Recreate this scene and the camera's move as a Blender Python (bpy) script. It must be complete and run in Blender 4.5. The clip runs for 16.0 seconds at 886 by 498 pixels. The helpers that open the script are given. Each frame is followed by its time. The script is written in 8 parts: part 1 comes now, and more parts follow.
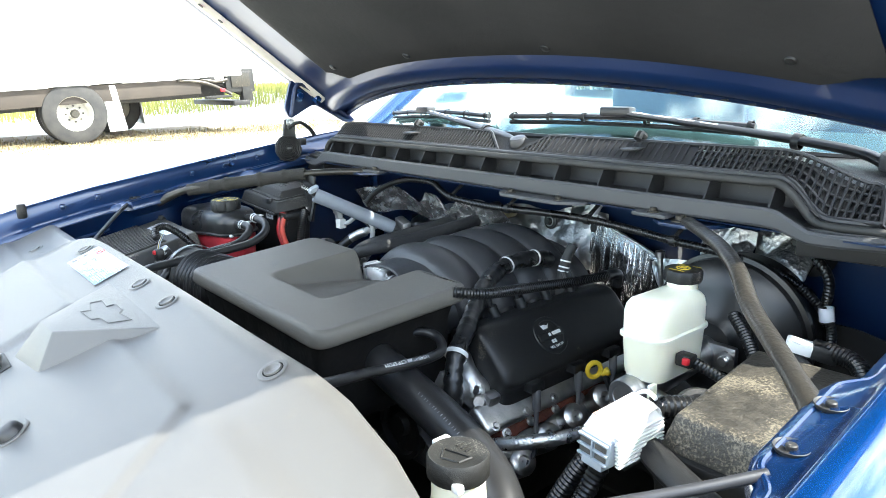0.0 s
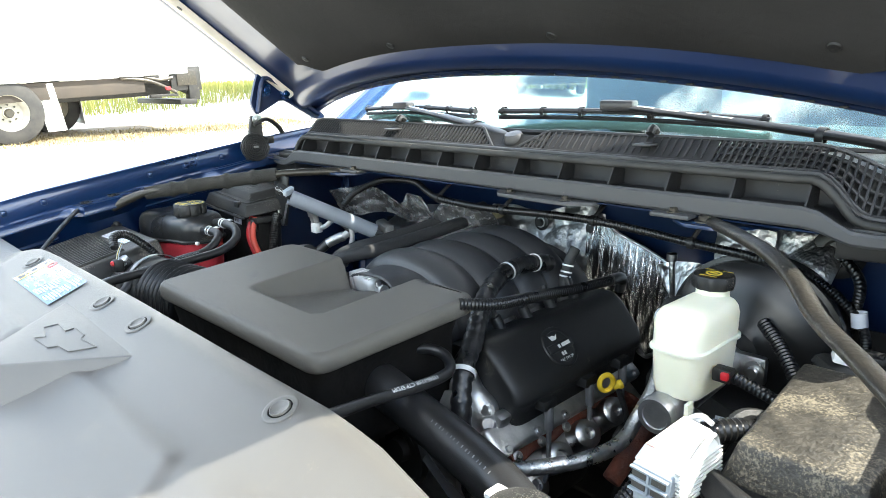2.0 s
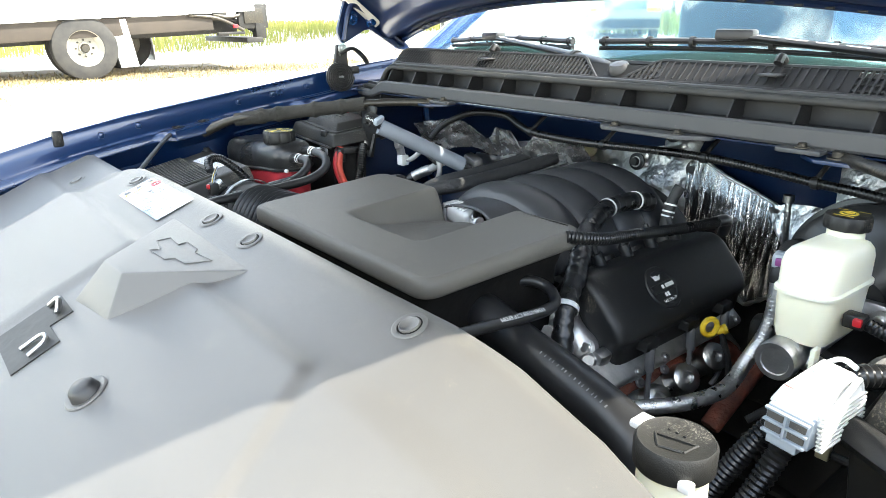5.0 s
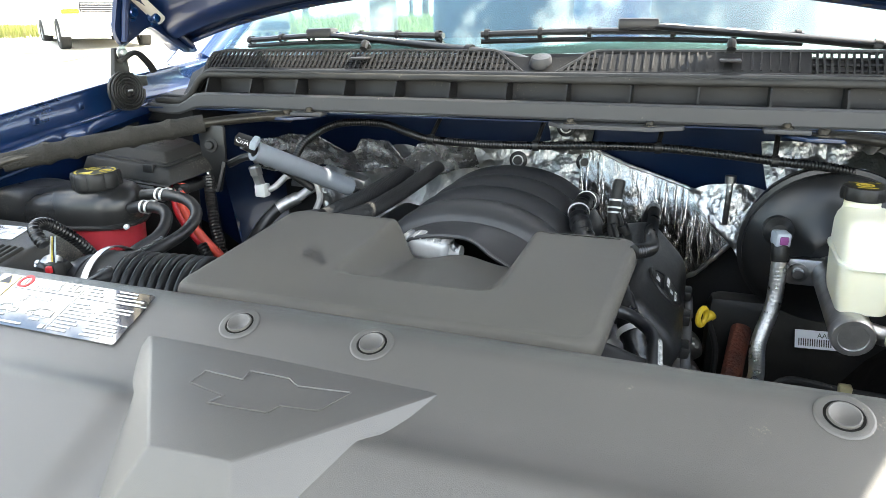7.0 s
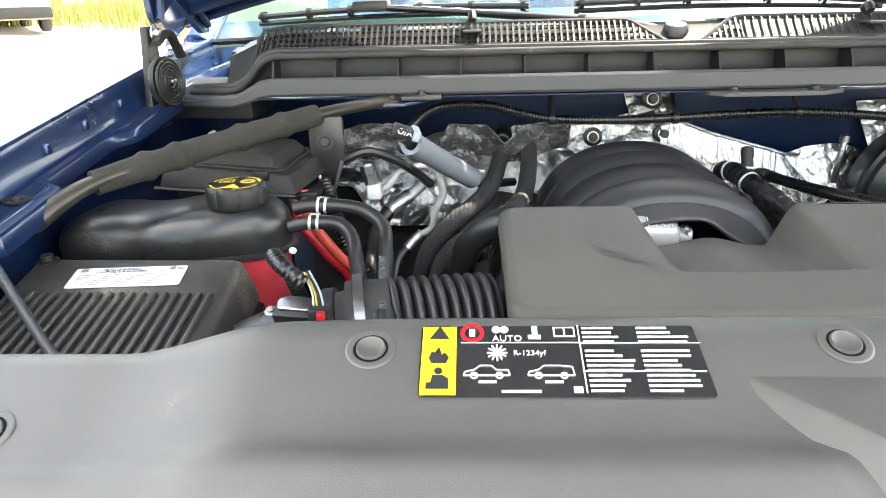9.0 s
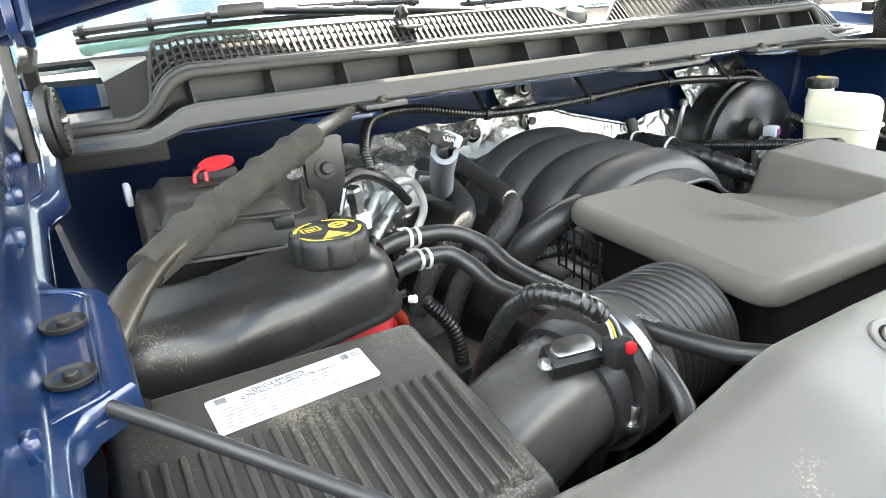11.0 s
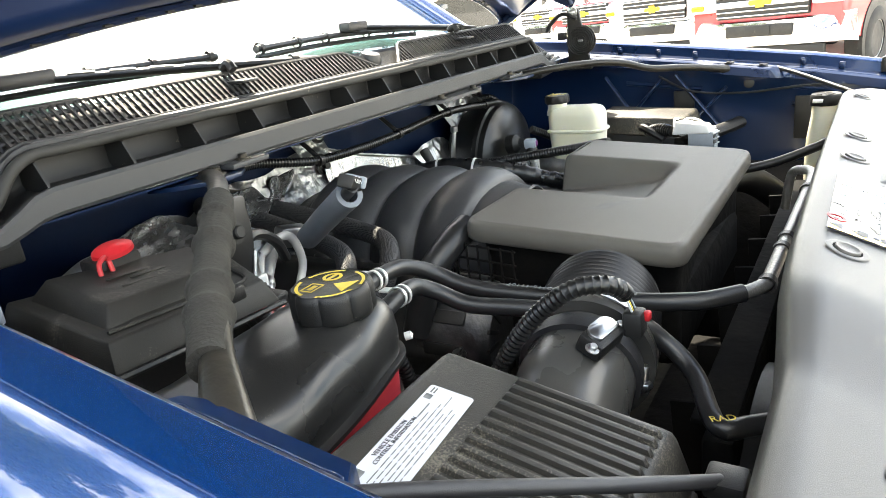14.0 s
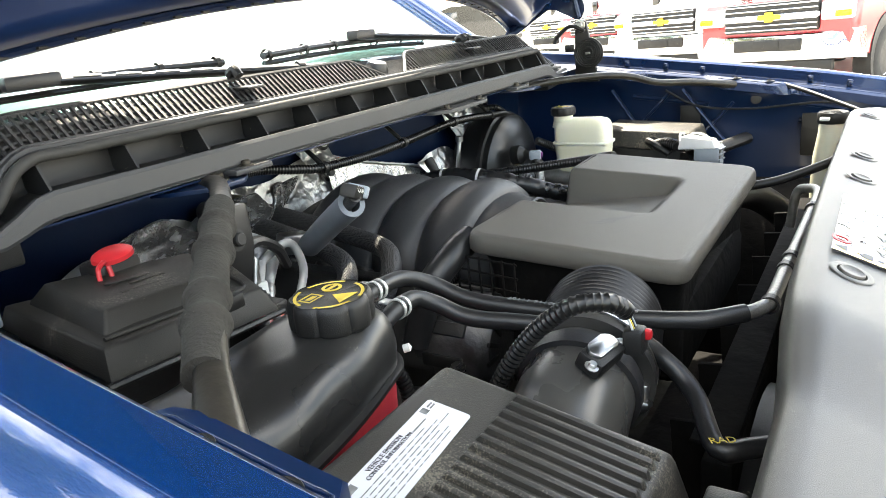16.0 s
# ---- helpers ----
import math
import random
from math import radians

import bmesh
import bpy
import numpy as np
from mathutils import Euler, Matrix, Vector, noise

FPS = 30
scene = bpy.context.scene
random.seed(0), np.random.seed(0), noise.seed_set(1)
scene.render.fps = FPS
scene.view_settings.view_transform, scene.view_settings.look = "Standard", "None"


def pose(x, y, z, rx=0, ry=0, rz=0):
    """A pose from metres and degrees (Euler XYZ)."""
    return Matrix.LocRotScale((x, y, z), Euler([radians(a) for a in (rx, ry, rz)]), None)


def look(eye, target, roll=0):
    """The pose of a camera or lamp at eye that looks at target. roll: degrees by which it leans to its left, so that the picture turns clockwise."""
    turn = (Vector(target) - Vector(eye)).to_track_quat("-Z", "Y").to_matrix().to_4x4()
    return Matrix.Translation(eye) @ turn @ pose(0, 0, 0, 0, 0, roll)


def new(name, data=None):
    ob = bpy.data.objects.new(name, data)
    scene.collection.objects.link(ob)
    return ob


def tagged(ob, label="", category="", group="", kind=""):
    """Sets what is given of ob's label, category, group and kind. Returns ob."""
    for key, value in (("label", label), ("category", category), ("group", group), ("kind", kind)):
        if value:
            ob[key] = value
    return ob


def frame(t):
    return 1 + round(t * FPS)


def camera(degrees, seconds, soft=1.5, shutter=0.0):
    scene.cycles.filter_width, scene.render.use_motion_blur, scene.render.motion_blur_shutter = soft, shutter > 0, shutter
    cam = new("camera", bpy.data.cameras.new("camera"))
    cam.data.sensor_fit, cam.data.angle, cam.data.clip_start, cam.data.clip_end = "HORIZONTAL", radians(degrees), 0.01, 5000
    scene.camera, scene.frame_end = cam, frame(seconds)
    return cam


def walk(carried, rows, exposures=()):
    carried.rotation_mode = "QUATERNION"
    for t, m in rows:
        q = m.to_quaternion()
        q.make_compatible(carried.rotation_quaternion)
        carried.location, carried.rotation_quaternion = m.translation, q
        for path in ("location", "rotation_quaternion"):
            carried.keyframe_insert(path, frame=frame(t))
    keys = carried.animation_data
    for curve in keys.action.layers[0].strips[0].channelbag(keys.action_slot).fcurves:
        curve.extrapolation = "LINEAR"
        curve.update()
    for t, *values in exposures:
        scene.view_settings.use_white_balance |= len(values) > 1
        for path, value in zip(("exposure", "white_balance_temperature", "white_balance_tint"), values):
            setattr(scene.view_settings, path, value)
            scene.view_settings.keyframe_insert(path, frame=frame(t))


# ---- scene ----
cam = camera(66.4, 16.0, soft=0.85)
PATH = [
    (0, (1.027, 0.224, 1.456), (-0.457, 1.471, 0.964), -1.34),
    (0.5, (1.013, 0.211, 1.440), (-0.481, 1.441, 0.935), 2.72),
    (1, (1.003, 0.221, 1.439), (-0.490, 1.435, 0.895), 0.54),
    (1.5, (0.969, 0.236, 1.443), (-0.497, 1.482, 0.897), -0.51),
    (2, (0.895, 0.236, 1.443), (-0.493, 1.586, 0.946), -1.23),
    (2.5, (0.880, 0.291, 1.430), (-0.575, 1.556, 0.897), 0.20),
    (3, (0.921, 0.400, 1.414), (-0.691, 1.425, 0.822), 1.50),
    (3.2, (0.928, 0.426, 1.414), (-0.705, 1.402, 0.797), 1.04),
    (5.3, (0.774, 0.184, 1.410), (-0.605, 1.482, 0.767), -0.25),
    (5.5, (0.723, 0.184, 1.412), (-0.579, 1.566, 0.782), 0.39),
    (6, (0.578, 0.204, 1.407), (-0.509, 1.766, 0.791), 2.57),
    (6.5, (0.451, 0.178, 1.395), (-0.399, 1.877, 0.770), 1.08),
    (7, (0.298, 0.090, 1.395), (-0.362, 1.864, 0.749), -0.87),
    (7.5, (0.171, 0.124, 1.391), (-0.335, 1.941, 0.726), 0.70),
    (8, (0.050, 0.151, 1.384), (-0.471, 1.955, 0.694), 0.20),
    (8.5, (-0.110, 0.127, 1.378), (-0.404, 1.980, 0.683), -0.24),
    (9, (-0.281, 0.100, 1.380), (-0.375, 1.972, 0.683), -1.50),
    (9.2, (-0.336, 0.122, 1.372), (-0.354, 1.997, 0.677), -1.15),
    (11.3, (-0.789, 0.369, 1.357), (0.219, 1.961, 0.683), -4.06),
    (11.5, (-0.812, 0.403, 1.351), (0.267, 1.955, 0.699), -4.01),
    (12, (-0.889, 0.465, 1.365), (0.472, 1.772, 0.702), -6.57),
    (12.5, (-0.947, 0.478, 1.382), (0.533, 1.652, 0.724), -6.76),
    (13, (-0.953, 0.482, 1.380), (0.606, 1.562, 0.745), -6.29),
    (13.5, (-0.957, 0.491, 1.377), (0.626, 1.534, 0.740), -6.20),
    (14, (-0.954, 0.494, 1.378), (0.621, 1.544, 0.731), -7.60),
    (14.5, (-0.950, 0.495, 1.378), (0.622, 1.546, 0.728), -7.72),
    (15, (-0.955, 0.499, 1.379), (0.613, 1.562, 0.739), -6.44),
    (15.5, (-0.953, 0.495, 1.383), (0.615, 1.562, 0.748), -6.60),
    (16, (-0.948, 0.494, 1.381), (0.628, 1.555, 0.756), -6.37),
]
walk(cam, [(t, look(eye, target, roll)) for t, eye, target, roll in PATH], [(0.0, 2.34, 6250, 4), (0.5, 2.32, 6300, 4), (1.0, 2.12, 6400, 4), (1.5, 2.05, 6500, 4), (2.0, 2.24, 6550, 4), (2.5, 2.34, 6580, 5), (3.0, 2.17, 6600, 5), (5.5, 2.33, 6720, 5), (6.0, 2.27, 6750, 5), (7.5, 2.38, 7050, 7), (9.0, 2.66, 7350, 8), (11.5, 3.18, 7450, 6), (12.0, 3.0, 7500, 6), (12.5, 2.58, 7550, 6), (14.0, 2.31, 7450, 7), (16.0, 2.26, 7350, 7)])

# ---- world, sun ----
SUN_AZ, SUN_EL = radians(54.4), radians(50.5)
sun_dir = Vector((math.sin(SUN_AZ) * math.cos(SUN_EL), math.cos(SUN_AZ) * math.cos(SUN_EL), math.sin(SUN_EL)))
world = bpy.data.worlds.new("sky")
scene.world = world
world.use_nodes = True
wn, wl = world.node_tree.nodes, world.node_tree.links
wn.clear()
w_out = wn.new("ShaderNodeOutputWorld")
w_bg = wn.new("ShaderNodeBackground")
w_bg.inputs["Strength"].default_value = 0.15
w_sky = wn.new("ShaderNodeTexSky")
w_sky.sky_type, w_sky.sun_disc = "NISHITA", False
w_sky.sun_elevation, w_sky.sun_rotation = SUN_EL, SUN_AZ
w_sky.air_density, w_sky.dust_density = 1.2, 1.5
w_tc = wn.new("ShaderNodeTexCoord")
w_noise = wn.new("ShaderNodeTexNoise")
w_noise.inputs["Scale"].default_value = 3.2
w_noise.inputs["Detail"].default_value = 8
w_noise.inputs["Roughness"].default_value = 0.6
w_ramp = wn.new("ShaderNodeValToRGB")
w_ramp.color_ramp.elements[0].position, w_ramp.color_ramp.elements[1].position = 0.49, 0.62
w_mix = wn.new("ShaderNodeMixRGB")
w_mix.inputs["Color2"].default_value = (14.0, 14.2, 14.6, 1)
wl.new(w_tc.outputs["Generated"], w_noise.inputs["Vector"])
wl.new(w_noise.outputs["Fac"], w_ramp.inputs["Fac"])
wl.new(w_ramp.outputs["Color"], w_mix.inputs["Fac"])
wl.new(w_sky.outputs["Color"], w_mix.inputs["Color1"])
wl.new(w_mix.outputs["Color"], w_bg.inputs["Color"])
wl.new(w_bg.outputs["Background"], w_out.inputs["Surface"])
sun = new("sun", bpy.data.lights.new("sun", "SUN"))
sun.data.energy, sun.data.angle, sun.data.color = 4.2, radians(0.53), (1.0, 0.95, 0.87)
sun.matrix_world = look(sun_dir * 30, (0, 0, 0))

# ---- materials ----


def material(name, color, rough=0.5, metal=0.0, color2=None, scale=8.0, spread=0.3, grain=0.0, grain_scale=900.0,
             bump=0.0, bump_scale=40.0, coat=0.0, dust=0.0, dust_color=(0.30, 0.26, 0.20), dust_scale=260.0, transmission=0.0,
             subsurface=0.0, ior=1.5, rough_spread=0.12, specular=0.5):
    """Principled surface with large stains, fine grain, relief and, where asked, a sprinkle of dust."""
    m = bpy.data.materials.new(name)
    m.use_nodes = True
    n, l = m.node_tree.nodes, m.node_tree.links
    b = n["Principled BSDF"]
    b.inputs["Metallic"].default_value = metal
    b.inputs["IOR"].default_value = ior
    b.inputs["Specular IOR Level"].default_value = specular
    b.inputs["Coat Weight"].default_value = coat
    b.inputs["Coat Roughness"].default_value = 0.03
    b.inputs["Transmission Weight"].default_value = transmission
    b.inputs["Subsurface Weight"].default_value = subsurface
    b.inputs["Subsurface Radius"].default_value = (0.02, 0.018, 0.012)
    b.inputs["Subsurface Scale"].default_value = 0.6
    tc = n.new("ShaderNodeTexCoord")
    big = n.new("ShaderNodeTexNoise")
    big.inputs["Scale"].default_value = scale
    big.inputs["Detail"].default_value = 6
    l.new(tc.outputs["Object"], big.inputs["Vector"])
    mix = n.new("ShaderNodeMixRGB")
    c2 = color2 or tuple(c * (1 - spread) for c in color)
    mix.inputs["Color1"].default_value = (*c2, 1)
    mix.inputs["Color2"].default_value = (*color, 1)
    ramp = n.new("ShaderNodeValToRGB")
    ramp.color_ramp.elements[0].position, ramp.color_ramp.elements[1].position = 0.35, 0.65
    l.new(big.outputs["Fac"], ramp.inputs["Fac"])
    l.new(ramp.outputs["Color"], mix.inputs["Fac"])
    last = mix.outputs["Color"]
    if dust:
        speck = n.new("ShaderNodeTexNoise")
        speck.inputs["Scale"].default_value = dust_scale
        speck.inputs["Detail"].default_value = 5
        speck.inputs["Roughness"].default_value = 0.75
        l.new(tc.outputs["Object"], speck.inputs["Vector"])
        patch = n.new("ShaderNodeTexNoise")
        patch.inputs["Scale"].default_value = 14
        patch.inputs["Detail"].default_value = 4
        l.new(tc.outputs["Object"], patch.inputs["Vector"])
        mul = n.new("ShaderNodeMath")
        mul.operation = "MULTIPLY"
        l.new(speck.outputs["Fac"], mul.inputs[0])
        l.new(patch.outputs["Fac"], mul.inputs[1])
        dr = n.new("ShaderNodeValToRGB")
        dr.color_ramp.elements[0].position, dr.color_ramp.elements[1].position = 0.40 - 0.19 * dust, 0.46 - 0.19 * dust
        dr.color_ramp.elements[1].color = (0.75, 0.75, 0.75, 1)
        l.new(mul.outputs[0], dr.inputs["Fac"])
        dm = n.new("ShaderNodeMixRGB")
        dm.inputs["Color2"].default_value = (*dust_color, 1)
        l.new(dr.outputs["Color"], dm.inputs["Fac"])
        l.new(last, dm.inputs["Color1"])
        last = dm.outputs["Color"]
    l.new(last, b.inputs["Base Color"])
    rr = n.new("ShaderNodeMapRange")
    rr.inputs["To Min"].default_value = max(0.02, rough - rough_spread)
    rr.inputs["To Max"].default_value = min(1.0, rough + rough_spread)
    l.new(big.outputs["Fac"], rr.inputs["Value"])
    l.new(rr.outputs["Result"], b.inputs["Roughness"])
    normal = None
    for amount, sc, dist in ((bump, bump_scale, 0.01), (grain, grain_scale, 0.0006)):
        if amount:
            t = n.new("ShaderNodeTexNoise")
            t.inputs["Scale"].default_value = sc
            t.inputs["Detail"].default_value = 3
            l.new(tc.outputs["Object"], t.inputs["Vector"])
            bp = n.new("ShaderNodeBump")
            bp.inputs["Strength"].default_value = amount
            bp.inputs["Distance"].default_value = dist
            l.new(t.outputs["Fac"], bp.inputs["Height"])
            if normal:
                l.new(normal, bp.inputs["Normal"])
            normal = bp.outputs["Normal"]
    if normal:
        l.new(normal, b.inputs["Normal"])
    return m


def foil_material(name, streaks):
    """Embossed foil: sharp folds, a fine woven dimple and, where asked, long creases running down it."""
    m = material(name, (0.52, 0.52, 0.51), 0.18 if streaks else 0.32, 1.0, color2=(0.60, 0.60, 0.59), scale=26, rough_spread=0.08)
    n, l = m.node_tree.nodes, m.node_tree.links
    b = n["Principled BSDF"]
    tc = n.new("ShaderNodeTexCoord")
    turn = n.new("ShaderNodeMapping")
    turn.inputs["Rotation"].default_value = (0, 0.5, 0)
    turn.inputs["Scale"].default_value = (1, 0.5, 0.10) if streaks else (1, 1, 0.7)
    l.new(tc.outputs["Object"], turn.inputs["Vector"])
    fold = n.new("ShaderNodeTexVoronoi")
    fold.feature = "F1"
    fold.inputs["Scale"].default_value = 60 if streaks else 190
    l.new(turn.outputs["Vector"], fold.inputs["Vector"])
    big = n.new("ShaderNodeTexNoise")
    big.inputs["Scale"].default_value = 95 if streaks else 120
    big.inputs["Detail"].default_value = 4
    big.inputs["Roughness"].default_value = 0.5
    l.new(turn.outputs["Vector"], big.inputs["Vector"])
    crease = n.new("ShaderNodeValToRGB")
    crease.color_ramp.elements[0].position, crease.color_ramp.elements[1].position = (0.50, 0.60) if streaks else (0.30, 0.70)
    l.new(big.outputs["Fac"], crease.inputs["Fac"])
    last = None
    for socket, strength, depth in ((crease.outputs["Color"], 0.50 if streaks else 0.24, 0.003), (fold.outputs["Distance"], 0.08 if streaks else 0.30, 0.003)):
        bp = n.new("ShaderNodeBump")
        bp.inputs["Strength"].default_value, bp.inputs["Distance"].default_value = strength, depth
        l.new(socket, bp.inputs["Height"])
        if last:
            l.new(last, bp.inputs["Normal"])
        last = bp.outputs["Normal"]
    for way in ("X", "Z"):
        w = n.new("ShaderNodeTexWave")
        w.bands_direction = way
        w.inputs["Scale"].default_value = 170
        l.new(tc.outputs["Object"], w.inputs["Vector"])
        bp = n.new("ShaderNodeBump")
        bp.inputs["Strength"].default_value, bp.inputs["Distance"].default_value = 0.16, 0.0006
        l.new(w.outputs["Fac"], bp.inputs["Height"])
        l.new(last, bp.inputs["Normal"])
        last = bp.outputs["Normal"]
    l.new(last, b.inputs["Normal"])
    return m


def braid_material():
    m = material("braided_sleeve", (0.035, 0.035, 0.036), 0.55)
    n, l = m.node_tree.nodes, m.node_tree.links
    tc = n.new("ShaderNodeTexCoord")
    w1 = n.new("ShaderNodeTexWave")
    w2 = n.new("ShaderNodeTexWave")
    w1.inputs["Scale"].default_value = w2.inputs["Scale"].default_value = 160
    rot = n.new("ShaderNodeMapping")
    rot.inputs["Rotation"].default_value = (0.6, 1.2, 1.3)
    l.new(tc.outputs["Object"], w1.inputs["Vector"])
    l.new(tc.outputs["Object"], rot.inputs["Vector"])
    l.new(rot.outputs["Vector"], w2.inputs["Vector"])
    mx = n.new("ShaderNodeMath")
    mx.operation = "MAXIMUM"
    l.new(w1.outputs["Fac"], mx.inputs[0])
    l.new(w2.outputs["Fac"], mx.inputs[1])
    bp = n.new("ShaderNodeBump")
    bp.inputs["Strength"].default_value, bp.inputs["Distance"].default_value = 0.8, 0.0012
    l.new(mx.outputs[0], bp.inputs["Height"])
    l.new(bp.outputs["Normal"], n["Principled BSDF"].inputs["Normal"])
    return m


BLUE = material("blue_metallic_paint", (0.0010, 0.040, 0.165), 0.24, 0.45, color2=(0.0010, 0.036, 0.148), scale=3, coat=1.0, rough_spread=0.03)
BLUE.node_tree.nodes["Principled BSDF"].inputs["Coat IOR"].default_value = 1.72
# Body blue made darker: the engine bay's shade is in the colour.
BLUE_SHADE = material("blue_paint_shaded", (0.0022, 0.0175, 0.064), 0.34, 0.25, color2=(0.0018, 0.0135, 0.049), scale=5, coat=0.5, bump=0.03, bump_scale=14)
GREY_P = material("grey_grained_plastic", (0.084, 0.080, 0.074), 0.37, color2=(0.075, 0.071, 0.066), scale=5, grain=0.35, grain_scale=1900, rough_spread=0.05, dust=0.10, dust_scale=700, specular=0.62)
# Cowl plastic darkened so that the recess's shade is in the colour.
COWL_SHADE = material("shaded_cowl_plastic", (0.0125, 0.0125, 0.013), 0.50, color2=(0.010, 0.010, 0.0102), scale=7, grain=0.4, grain_scale=1200, dust=0.05)
SCREEN_P = material("grey_screen_plastic", (0.024, 0.024, 0.025), 0.45, color2=(0.018, 0.018, 0.019), scale=7, grain=0.4, grain_scale=1200, dust=0.08)
# Darker copy of the body blue, with the raised hood's shade in it.
BLUE_MID = material("blue_frame_shaded", (0.0018, 0.013, 0.056), 0.36, 0.2, color2=(0.0015, 0.010, 0.044), scale=4, coat=0.25, bump=0.02, bump_scale=14)
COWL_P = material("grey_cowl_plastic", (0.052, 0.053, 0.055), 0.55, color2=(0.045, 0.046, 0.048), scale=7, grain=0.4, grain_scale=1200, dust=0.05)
BLACK_P = material("black_plastic", (0.015, 0.015, 0.0148), 0.42, color2=(0.010, 0.010, 0.010), scale=12, grain=0.5, grain_scale=1100, dust=0.05, dust_scale=520, specular=0.38)
DUCT_P = material("duct_plastic", (0.108, 0.100, 0.086), 0.48, color2=(0.096, 0.089, 0.077), scale=9, grain=0.6, grain_scale=1500, rough_spread=0.06, specular=0.24)
SATIN_P = material("satin_black_plastic", (0.032, 0.032, 0.034), 0.38, color2=(0.024, 0.024, 0.026), scale=9, grain=0.35, grain_scale=1300, rough_spread=0.06)
DUSTY_P = material("dusty_black_plastic", (0.018, 0.017, 0.015), 0.55, color2=(0.010, 0.010, 0.009), scale=10, grain=0.6, dust=0.47, dust_color=(0.15, 0.14, 0.12), dust_scale=640, specular=0.32)
TAN_DUST = material("mud_dusted_plastic", (0.040, 0.035, 0.027), 0.55, color2=(0.020, 0.018, 0.014), scale=60, bump=0.25, bump_scale=190, dust=0.66, dust_color=(0.18, 0.155, 0.11), dust_scale=300)
MANIFOLD_P = material("matte_manifold_plastic", (0.034, 0.0345, 0.0365), 0.42, color2=(0.027, 0.0275, 0.029), scale=9, grain=0.4, grain_scale=1300, rough_spread=0.05)
TANK_P = material("glossy_tank_plastic", (0.016, 0.016, 0.016), 0.30, color2=(0.012, 0.012, 0.012), scale=14, grain=0.2, dust=0.24, dust_color=(0.20, 0.18, 0.14), dust_scale=620)
# Near-black: the shade deep in the bay is put into the colour.
SHADE_BLACK = material("shade_black", (0.006, 0.006, 0.006), 0.8, color2=(0.010, 0.009, 0.008), scale=9, bump=0.3, bump_scale=40, specular=0.1)
# Body blue darkened for the flange, its shade put into the colour.
BLUE_FLANGE = material("blue_flange_shaded", (0.0025, 0.022, 0.085), 0.28, 0.35, color2=(0.002, 0.018, 0.070), scale=4, coat=0.7, rough_spread=0.03)
RUBBER = material("black_rubber", (0.018, 0.018, 0.019), 0.36, color2=(0.013, 0.013, 0.013), scale=18, grain=0.3, grain_scale=700)
RUBBER_D = material("dull_rubber", (0.034, 0.033, 0.031), 0.68, color2=(0.014, 0.014, 0.013), scale=16, grain=0.5, grain_scale=700, dust=0.08)
LOOM_P = material("split_loom_plastic", (0.010, 0.010, 0.010), 0.30, scale=20)
FOAM = material("foam_sleeve", (0.019, 0.018, 0.015), 0.95, color2=(0.026, 0.024, 0.020), scale=30, bump=0.25, bump_scale=260, grain=0.8, grain_scale=700, dust=0.12)
BARE = material("dirty_painted_steel", (0.030, 0.028, 0.024), 0.36, 0.4, color2=(0.052, 0.046, 0.036), scale=35, bump=0.06, bump_scale=120, dust=0.2)
STEEL = material("zinc_steel", (0.55, 0.55, 0.54), 0.32, 1.0, color2=(0.35, 0.35, 0.35), scale=30, grain=0.2)
ALU = material("cast_aluminium", (0.58, 0.58, 0.57), 0.42, 1.0, color2=(0.38, 0.38, 0.38), scale=35, bump=0.08, bump_scale=220)
FOIL = foil_material("crinkled_foil", False)
FOIL_SMOOTH = foil_material("creased_foil", True)
BRAID = braid_material()
WHITE_P = material("milky_plastic", (0.80, 0.78, 0.63), 0.38, color2=(0.76, 0.74, 0.58), scale=10, subsurface=0.35, rough_spread=0.05)
FLUID_P = material("milky_plastic_over_fluid", (0.81, 0.78, 0.62), 0.38, color2=(0.78, 0.75, 0.57), scale=10, subsurface=0.35, rough_spread=0.05)
RED_TANK = material("red_coolant_plastic", (0.50, 0.042, 0.055), 0.40, color2=(0.40, 0.034, 0.045), scale=9, subsurface=0.2, grain=0.3)
RED_P = material("red_plastic", (0.52, 0.015, 0.022), 0.38, color2=(0.40, 0.012, 0.018), scale=20)
ORANGE_P = material("orange_red_wire", (0.62, 0.07, 0.04), 0.45, scale=20)
YELLOW_P = material("yellow_plastic", (0.75, 0.52, 0.03), 0.42, scale=30, spread=0.15)
YELLOW_INK = material("yellow_ink", (0.70, 0.52, 0.06), 0.55, scale=80, spread=0.3)
WHITE_INK = material("white_ink", (0.72, 0.72, 0.70), 0.6, scale=90, spread=0.2)
BLACK_INK = material("black_ink", (0.025, 0.025, 0.027), 0.45, scale=40)
INK_GREY = material("worn_grey_print", (0.22, 0.23, 0.23), 0.6, scale=150, spread=0.6)
TAPE = material("wrinkled_black_tape", (0.016, 0.016, 0.017), 0.30, color2=(0.011, 0.011, 0.011), scale=30, bump=0.16, bump_scale=110)
PAPER = material("label_paper", (0.62, 0.64, 0.69), 0.42, scale=12, spread=0.06)
LABEL_Y = material("label_yellow", (0.78, 0.56, 0.02), 0.45, scale=20, spread=0.08)
LABEL_Y.node_tree.nodes["Principled BSDF"].inputs["Coat Weight"].default_value = 1.0
LABEL_Y.node_tree.nodes["Principled BSDF"].inputs["Coat IOR"].default_value = 2.2
LABEL_BLK = material("label_black_film", (0.022, 0.022, 0.025), 0.10, scale=20, spread=0.1, specular=1.0, rough_spread=0.04, coat=1.0)
LABEL_BLK.node_tree.nodes["Principled BSDF"].inputs["Coat IOR"].default_value = 2.2
